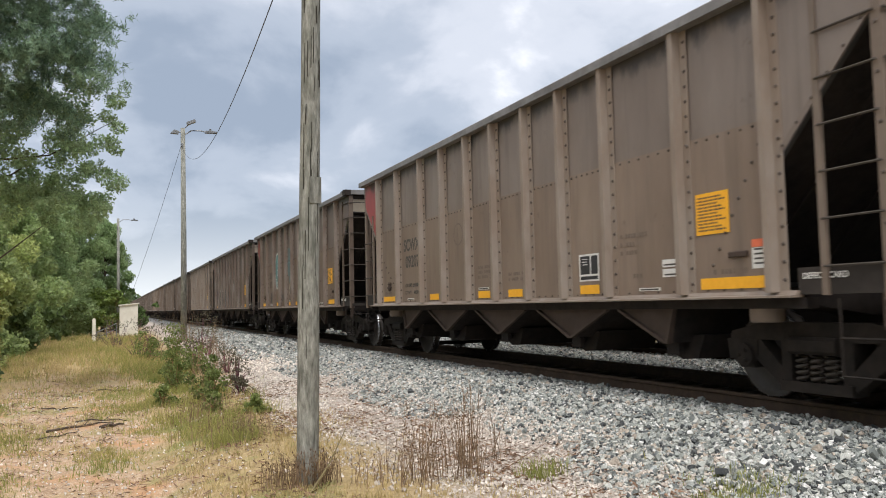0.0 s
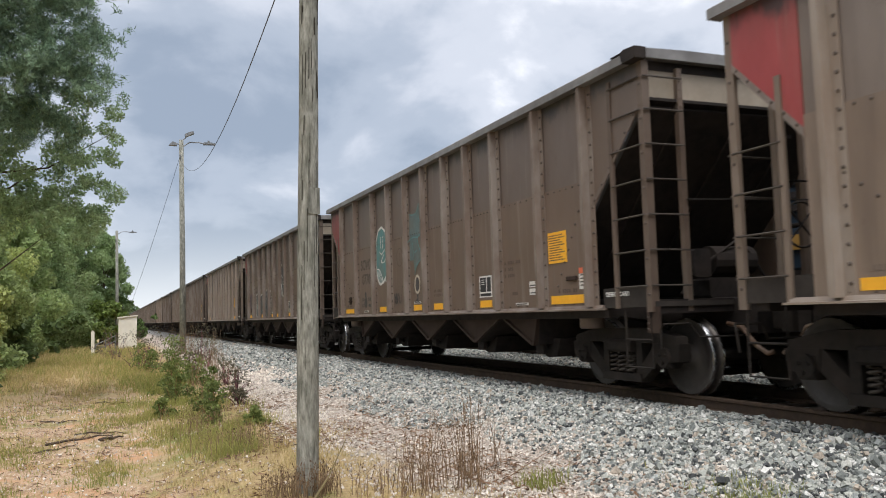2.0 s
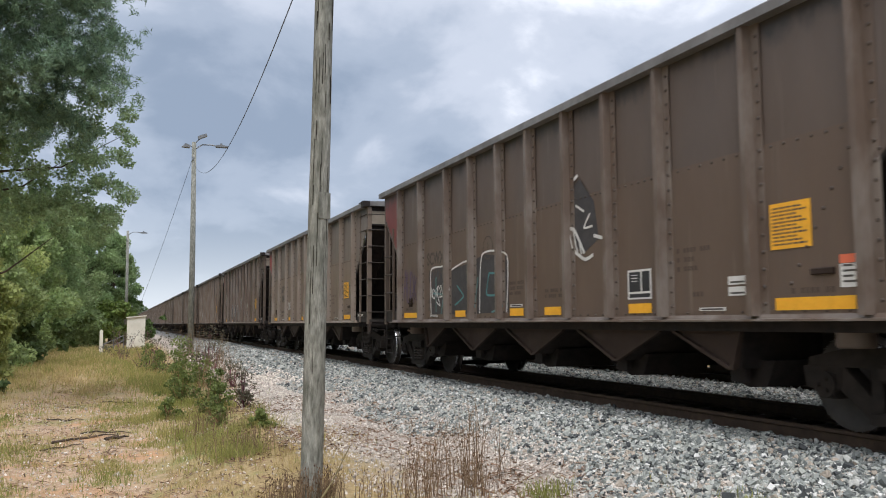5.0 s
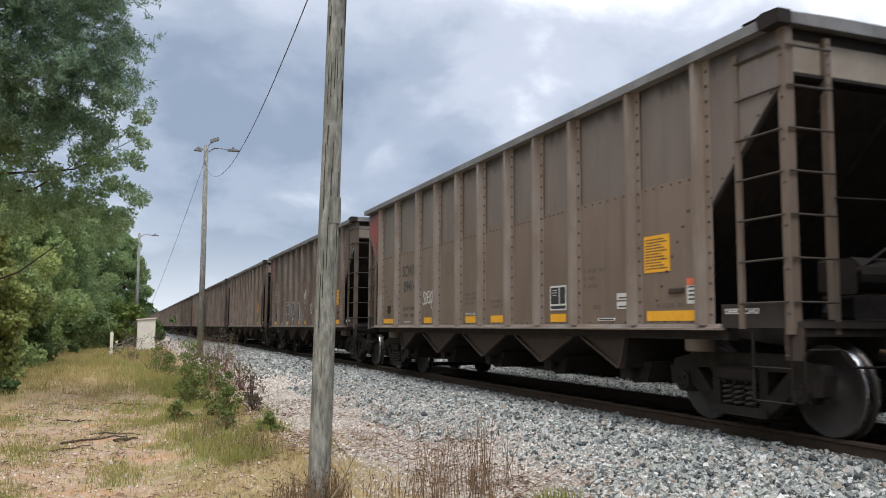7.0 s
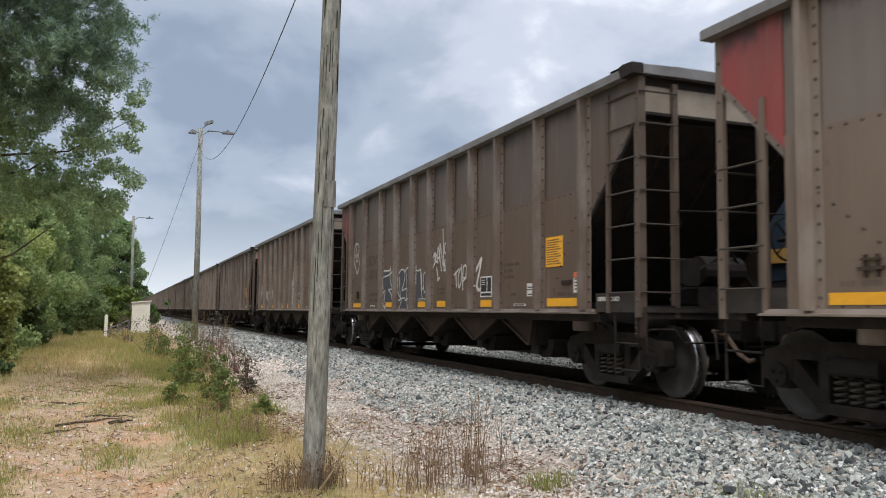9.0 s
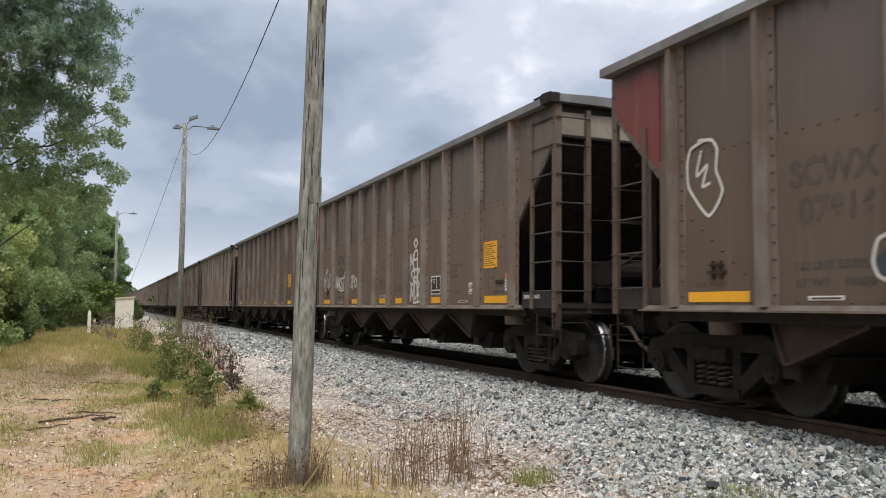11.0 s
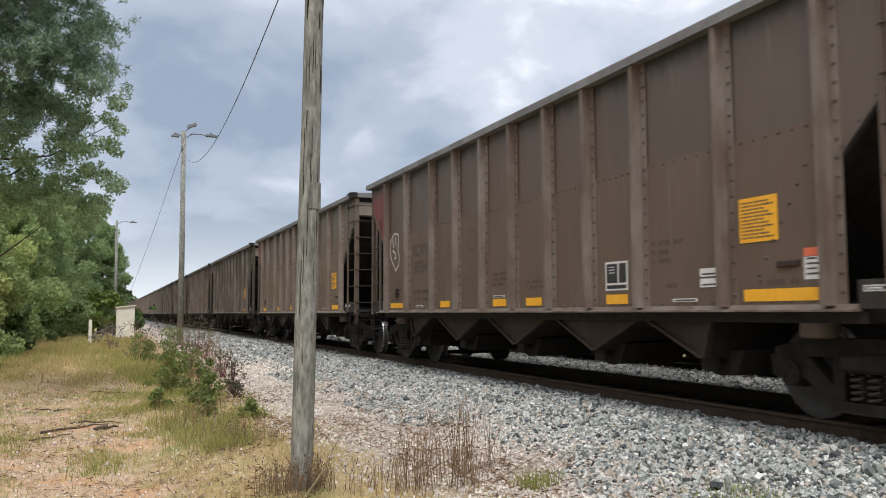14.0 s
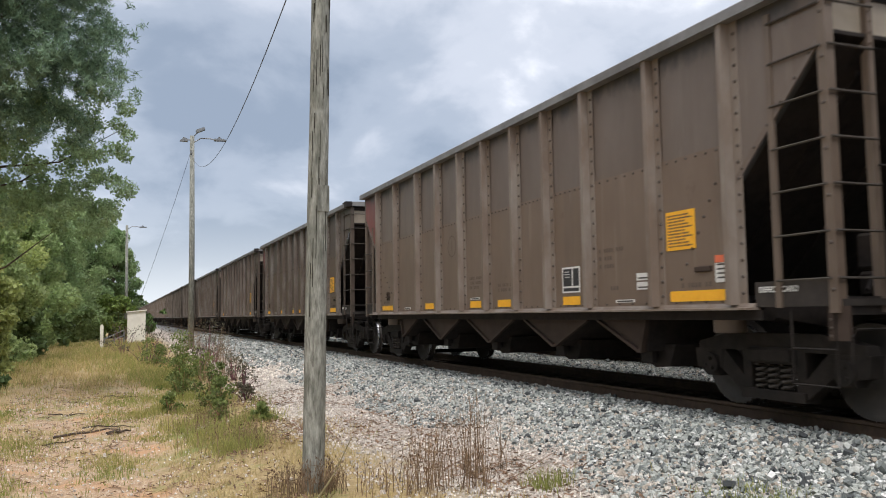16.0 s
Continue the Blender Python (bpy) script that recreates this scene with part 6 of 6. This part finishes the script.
for i, (x, y, w, h, n) in enumerate(((2.72, 7.1, 0.14, 0.62, 30), (3.15, 7.25, 0.08, 0.74, 26), (2.35, 6.9, 0.2, 0.36, 20), (3.5, 7.4, 0.1, 0.5, 9), (2.05, 7.0, 0.15, 0.26, 12), (1.55, 7.1, 0.09, 0.27, 60), (1.75, 7.2, 0.08, 0.26, 40), (1.4, 7.35, 0.10, 0.24, 40), (2.5, 6.8, 0.12, 0.45, 30), (2.95, 6.75, 0.09, 0.5, 30),
                                     (2.7, 23.2, 0.25, 0.9, 50), (3.0, 27, 0.25, 1.2, 50), (2.6, 36.5, 0.4, 1.4, 60), (3.3, 40, 0.3, 1.6, 40), (2.3, 21, 0.25, 0.7, 50), (1.9, 17.5, 0.3, 0.5, 50), (2.5, 31.5, 0.35, 1.1, 60), (1.5, 10.5, 0.3, 0.3, 60), (1.3, 13, 0.35, 0.35, 60))):
    dry_stalks(x, y, w, h, n, 400 + i, "clump of dry reddish brown weed stalks with seed heads" if h > 0.45 else "low tangle of dry brown weed stalks", True, (1.1, 1.15, 1.05) if i not in (5, 6, 7) else (1.0, 1.05, 0.95))
stick = Shape()
stick.tube([(1.52, 6.75, ground_z(1.52, 6.75)), (1.72, 6.95, -0.32), (1.95, 7.2, -0.05)], 0.012, 6, 0.004)
tagged(part("fallen_stick", stick, DRY), "thin bent dry stick leaning beside the pole", "stick").color = (0.8, 1.0, 0.75, 1)
for k, (x, y, a) in enumerate(((3.5, 7.3, 0.2), (3.7, 7.0, 0.35), (3.4, 7.8, 0.1))):
    s = Shape()
    s.tube([(x - 0.4, y - 0.2, ground_z(x - 0.4, y - 0.2) + 0.03), (x, y, ground_z(x, y) + 0.10), (x + 0.5, y + a, ground_z(x + 0.5, y + a) + 0.08)], 0.006, 5, 0.002)
    tagged(part("fallen_stalk", s, DRY), "bent dry stalk lying over the gravel", "stick", "fallen stalks")
for k, (x, y, l, a, r) in enumerate(((-0.45, 14.3, 0.5, 0.25, 0.022), (0.02, 14.1, 0.28, 0.9, 0.03), (-0.15, 14.9, 0.4, -0.2, 0.016), (-0.75, 13.6, 0.3, 0.5, 0.014), (0.05, 20.3, 0.4, 0.1, 0.02), (-0.9, 17.2, 0.35, -0.4, 0.018))):
    s = Shape()
    ends = [(x + l * f * math.cos(a), y + l * f * math.sin(a) + 0.05 * f * f) for f in (-1, -0.4, 0.1, 0.6, 1)]
    s.tube([(p, q, ground_z(p, q) + r * 0.6 + 0.02 * (i % 2)) for i, (p, q) in enumerate(ends)], r, 7, r * 0.4)
    s.tube([(*ends[2], ground_z(*ends[2]) + r), (ends[2][0] + 0.25 * l * math.cos(a + 0.8), ends[2][1] + 0.25 * l * math.sin(a + 0.8), ground_z(*ends[2]) + r + 0.05)], r * 0.5, 6, r * 0.2)
    tagged(part("dead_branch", s, BARK), "dark dead branch lying on the sand", "branch", "dead branches on the path")


def blades(name, label, area, count, height, material, seed, keep):
    """Grass: single bent blades, scattered where keep() says."""
    rng = random.Random(seed)
    verts, faces = [], []
    while len(faces) < count * 2:
        x, y = rng.uniform(area[0], area[1]), area[2] + (area[3] - area[2]) * rng.random()**1.6
        if keep(x, y) < rng.random():
            continue
        z = ground_z(x, y) - 0.01
        far = 1 + max(y - 12, 0) * 0.05
        for _ in range(5):
            bx, by_ = x + rng.gauss(0, 0.05 * far), y + rng.gauss(0, 0.05 * far)
            h = height * rng.uniform(0.4, 1.2) * (1 + 0.05 * min(max(y - 14, 0), 30))
            w = 0.004 * far
            a = rng.uniform(0, 3.1416)
            dx, dy = w * math.cos(a), w * math.sin(a)
            lx, ly = rng.gauss(0, 0.35) * h, rng.gauss(0, 0.35) * h
            n = len(verts)
            verts += [(bx - dx, by_ - dy, z), (bx + dx, by_ + dy, z), (bx + lx * 0.4 + dx * 0.7, by_ + ly * 0.4 + dy * 0.7, z + h * 0.6), (bx + lx * 0.4 - dx * 0.7, by_ + ly * 0.4 - dy * 0.7, z + h * 0.6), (bx + lx, by_ + ly, z + h * 0.95)]
            faces += [(n, n + 1, n + 2, n + 3), (n + 3, n + 2, n + 4)]
    me = bpy.data.meshes.new(name)
    me.from_pydata(verts, [], faces)
    me.materials.append(material)
    return tagged(new(name, me), label, "grass", kind="stuff")


def tuft(x, y, s, k):
    return noise.noise((x * s, y * s * 0.6, k))


def near_spots(x, y, spots):
    return max(math.exp(-((x - a) / w)**2 - ((y - b) / (w * 2.2))**2) for a, b, w in spots)


GREEN_PATCHES = ((-0.06, 16.2, 0.45), (-0.1, 10.9, 0.4), (-1.4, 13.2, 0.6), (-2.2, 17, 0.5), (0.5, 13.2, 0.35), (-1.3, 9.6, 0.4), (0.3, 19.5, 0.5))
STRAW_PATCHES = ((0.2, 8.8, 0.7), (-0.9, 8.6, 0.5), (-1.6, 11.2, 0.6), (-1.2, 21.5, 1.0), (0.7, 10.4, 0.5), (-2.6, 14, 0.8))
SLOPE_PATCHES = ((1.05, 14.0, 0.42), (1.28, 11.9, 0.38), (2.05, 12.7, 0.26), (1.4, 18.5, 0.5), (1.3, 23, 0.6), (1.15, 27, 0.7), (1.6, 16, 0.4), (0.7, 16.5, 0.4), (1.45, 10.6, 0.3))
blades("grass", "patchy green grass along the sandy path", (-4, 1.9, 6, 24), 11000, 0.085, GRASS, 1, lambda x, y: min(near_spots(x, y, GREEN_PATCHES) * (0.5 + 1.2 * max(tuft(x, y, 2.2, 2) + 0.3, 0)) + 0.012, 1))
blades("straw_grass", "dry straw-coloured grass along the path", (-5, 2.3, 5, 60), 24000, 0.085, STRAW, 2, lambda x, y: min(max(0.8 * near_spots(x, y, STRAW_PATCHES) + tuft(x, y, 0.8, 7) * 2.2 - 0.12 + 0.6 * smooth(18, 26, y) + 0.5 * smooth(0.5, 1.0, x) * (1 - smooth(1.8, 2.6, x)), 0), 1))
blades("meadow_grass", "tall yellow-green grass where the path leads to the hut", (-5.5, 1.6, 18, 62), 13000, 0.15, GRASS, 8, lambda x, y: (0.1 + 0.9 * smooth(21, 30, y)) * min(max(0.5 + 1.6 * tuft(x, y, 0.35, 3), 0.05), 1))
blades("straw_meadow", "tall straw-yellow grass where the path leads to the hut", (-5.5, 1.6, 15, 62), 12000, 0.15, STRAW, 10, lambda x, y: (0.15 + 0.85 * smooth(20, 28, y)) * (0.6 if -1.3 < x < 0.5 else 1))
blades("dry_grass", "matted dry straw around the pole and weeds", (0.6, 4.0, 5.2, 13), 7500, 0.07, STRAW, 9, lambda x, y: min(max(0.4 + 1.9 * tuft(x, y, 1.2, 31), 0), 1) * (1 - smooth(2.3, 3.6, x)))
blades("edge_grass", "short green grass at the foot of the ballast", (3.0, 4.6, 4.6, 6.2), 1300, 0.10, GRASS, 3, lambda x, y: 0.9 if y < 5.2 + 0.5 * tuft(x, y, 1.5, 4) else 0.02)
blades("slope_grass", "thick green grass on the slope between path and gravel", (-0.2, 3.0, 10, 36), 9000, 0.16, GRASS, 6, lambda x, y: min(near_spots(x, y, SLOPE_PATCHES) * (0.4 + 1.5 * max(tuft(x, y, 2.0, 12) + 0.3, 0)), 1) if near_spots(x, y, SLOPE_PATCHES) > 0.15 else 0.004)


def litter(count, seed, x0=-3.2, x1=2.6, deep=25):
    """Fallen needles, bark chips and dead leaves lying flat on the path."""
    rng = random.Random(seed)
    s = Shape()
    for _ in range(count):
        x, y = rng.uniform(x0, x1), 5 + deep * rng.random()**1.7
        if tuft(x, y, 0.7, 21) + rng.uniform(-0.15, 0.3) < 0:
            continue
        z, a, l = ground_z(x, y) + 0.012, rng.uniform(0, 6.28), rng.uniform(0.012, 0.05) * (1 + 0.03 * y)
        w = rng.uniform(0.002, 0.007) * (1 + 0.05 * y)
        dx, dy = math.cos(a), math.sin(a)
        s.add([(x - dx * l - dy * w, y - dy * l + dx * w, z), (x - dx * l + dy * w, y - dy * l - dx * w, z), (x + dx * l + dy * w, y + dy * l - dx * w, z + rng.uniform(0, 0.03)), (x + dx * l - dy * w, y + dy * l + dx * w, z + 0.012)], [(0, 1, 2, 3)])
    ob = tagged(part("leaf_litter", s, DRY), "brown fallen needles and bark bits on the sand", "litter", kind="stuff")
    ob.color = (0.95, 0.9, 0.85, 1)
    return ob


litter(9000, 5)
litter(7000, 6, 1.2, 4.3, 12)
tuft_spots = ((3.55, 6.5), (1.9, 12.3), (2.1, 13.0), (2.3, 14.6), (1.6, 11.2))
blades("grass_tuft", "taller green grass tufts by the dry weeds", (1.3, 3.8, 6, 15), 420, 0.2, GRASS, 4, lambda x, y: 1.0 if min((x - a)**2 + (y - b)**2 for a, b in tuft_spots) < 0.035 else 0.0)


# far woods that close the view
def woods(name, label, spots, count, size, seed, tone):
    rng = random.Random(seed)
    cs, rs = [], []
    for x, y, h in spots:
        for k in range(7):
            cs.append((x + rng.uniform(-3, 3), y + rng.uniform(-3, 3), h * (0.1 + 0.85 * (k + rng.random()) / 7)))
            rs.append(rng.uniform(1.6, 2.8))
    ob = new(name, leaf_mesh(name, cs, rs, count, size, LEAF, seed))
    ob.color = (*tone, 1)
    return tagged(ob, label, "woods", kind="stuff")


rng = random.Random(77)
woods("far_woods", "distant dark green woods closing the view", [(x, 330 + rng.uniform(-15, 15), rng.uniform(6, 9)) for x in range(-90, 14, 5)] + [(x, 150 + rng.uniform(-8, 8), rng.uniform(9, 13)) for x in range(-60, -6, 5)], 26000, 0.55, 1, (0.9, 1, 1.05))
woods("right_woods", "green woods beyond the second track", [(24 + rng.uniform(-3, 5), y, rng.uniform(7, 11)) for y in range(-30, 300, 6)], 26000, 0.4, 2, (0.9, 1, 0.9))
woods("left_woods", "thick green woods behind the path", [(-15 + rng.uniform(-4, 2), y, rng.uniform(8, 12)) for y in range(-20, 100, 6)], 14000, 0.4, 3, (0.9, 1, 0.9))


# ---- ballast and gravel stones ----
CUBE = np.array([(x, y, z) for z in (-1, 1) for y in (-1, 1) for x in (-1, 1)], float)
QUADS = np.array([(0, 2, 3, 1), (4, 5, 7, 6), (0, 1, 5, 4), (2, 6, 7, 3), (0, 4, 6, 2), (1, 3, 7, 5)])


def stone_verts(rng, n):
    """n angular broken stones of about unit size."""
    v = CUBE[None] * rng.uniform(0.45, 1.0, (n, 8, 3))
    v *= rng.uniform(0.55, 1.0, (n, 1, 3))
    q = rng.normal(size=(n, 4))
    q /= np.linalg.norm(q, axis=1)[:, None]
    w, x, y, z = q.T
    m = np.stack([1 - 2 * (y * y + z * z), 2 * (x * y - z * w), 2 * (x * z + y * w), 2 * (x * y + z * w), 1 - 2 * (x * x + z * z), 2 * (y * z - x * w),
                  2 * (x * z - y * w), 2 * (y * z + x * w), 1 - 2 * (x * x + y * y)], 1).reshape(n, 3, 3)
    return np.einsum("nij,nkj->nki", m, v)


def stones(name, label, x0, x1, y0, y1, density, size, material, seed, fade=False, ragged=0.0):
    rng = np.random.default_rng(seed)
    n = int((x1 - x0) * (y1 - y0) * density)
    x, y = rng.uniform(x0, x1, n), rng.uniform(y0, y1, n)
    if fade:
        ok = rng.random(n) < np.clip((x - x0) / 1.0, 0, 1) * np.clip(0.6 + 0.7 * np.sin(x * 2.3 + y * 0.9) * np.sin(y * 1.3), 0.2, 1)
        x, y = x[ok], y[ok]
        n = len(x)
    if ragged:
        ok = rng.random(n) < np.clip((x - x0 - 0.35 * np.sin(y * 0.9) - 0.2 * np.sin(y * 2.7 + 1)) / ragged, 0.0, 1)
        x, y = x[ok], y[ok]
        n = len(x)
    z = np.array([ground_z(a, b) for a, b in zip(x, y)])
    s = size * rng.lognormal(0, 0.3, n)
    v = stone_verts(rng, n) * s[:, None, None] * 0.62
    v += np.stack([x, y, z + s * rng.uniform(-0.05, 0.45, n)], 1)[:, None]
    me = bpy.data.meshes.new(name)
    me.from_pydata(v.reshape(-1, 3).tolist(), [], (QUADS[None] + 8 * np.arange(n)[:, None, None]).reshape(-1, 4).tolist())
    me.materials.append(material)
    return tagged(new(name, me), label, "ballast", kind="stuff")


bed = new("ballast_shoulder")
tagged(bed, "shoulder of loose grey angular granite ballast beside the rail", "ballast", kind="structure")
stones("ballast_stones", "grey angular granite ballast stones", 3.75, 6.36, 3.0, 10, 1800, 0.031, STONE, 1, ragged=0.9)
stones("ballast_stones", "grey angular granite ballast stones", 3.65, 6.36, 10, 24, 1200, 0.032, STONE, 2, ragged=0.8)
stones("ballast_stones", "grey angular granite ballast stones", 3.75, 6.36, 24, 60, 320, 0.048, STONE, 3)
stones("ballast_stones", "grey angular granite ballast stones", 8.1, 10.7, 4, 26, 700, 0.036, STONE, 4)
stones("ballast_stones", "grey angular granite ballast stones", 8.1, 10.7, 26, 60, 90, 0.09, STONE, 5)
stones("pale_gravel", "pale clay-stained gravel on the bench", 1.9, 5.0, 4.6, 20, 1300, 0.023, PALE, 6, True)
stones("pale_gravel", "pale clay-stained gravel on the bench", 2.4, 4.4, 20, 48, 130, 0.05, PALE, 7, True)
stones("path_pebbles", "scattered pale pebbles on the sandy path", -2.2, 1.6, 5.5, 22, 45, 0.02, PALE, 8)

# the stones that lie nearest, one by one
rng = np.random.default_rng(9)
kinds = []
for k in range(14):
    me = bpy.data.meshes.new("ballast_stone")
    me.from_pydata((stone_verts(rng, 1)[0] * 0.62).tolist(), [], QUADS.tolist())
    me.materials.append(STONE)
    kinds.append(me)
for i in range(300):
    x, y = float(rng.uniform(4.3, 5.9)), float(rng.uniform(4.3, 7.0))
    ob = new("ballast_stone", kinds[i % 14])
    ob.parent = bed
    s = float(0.04 * rng.lognormal(0, 0.25))
    ob.location, ob.scale = (x, y, ground_z(x, y) + 0.6 * s), (s, s, s)
    ob.rotation_euler = tuple(float(a) for a in rng.uniform(0, 6.28, 3))


def motions():
    """The train rolls past towards the camera; its wheels turn with it."""
    for c, car in cars:
        y0 = FIRST + LENGTH * c
        walk(car, [(i * 0.25, pose(TRACK, y0 - run_at(i * 0.25), 0)) for i in range(65)])
        if c > 9:
            continue
        for o in car.children:
            if o.name.startswith("wheel_set"):
                y = o.location.y
                walk(o, [(i / 15, pose(0, y, 0.457, math.degrees(run_at(i / 15) / 0.457), 0, 0)) for i in range(241)])


motions()
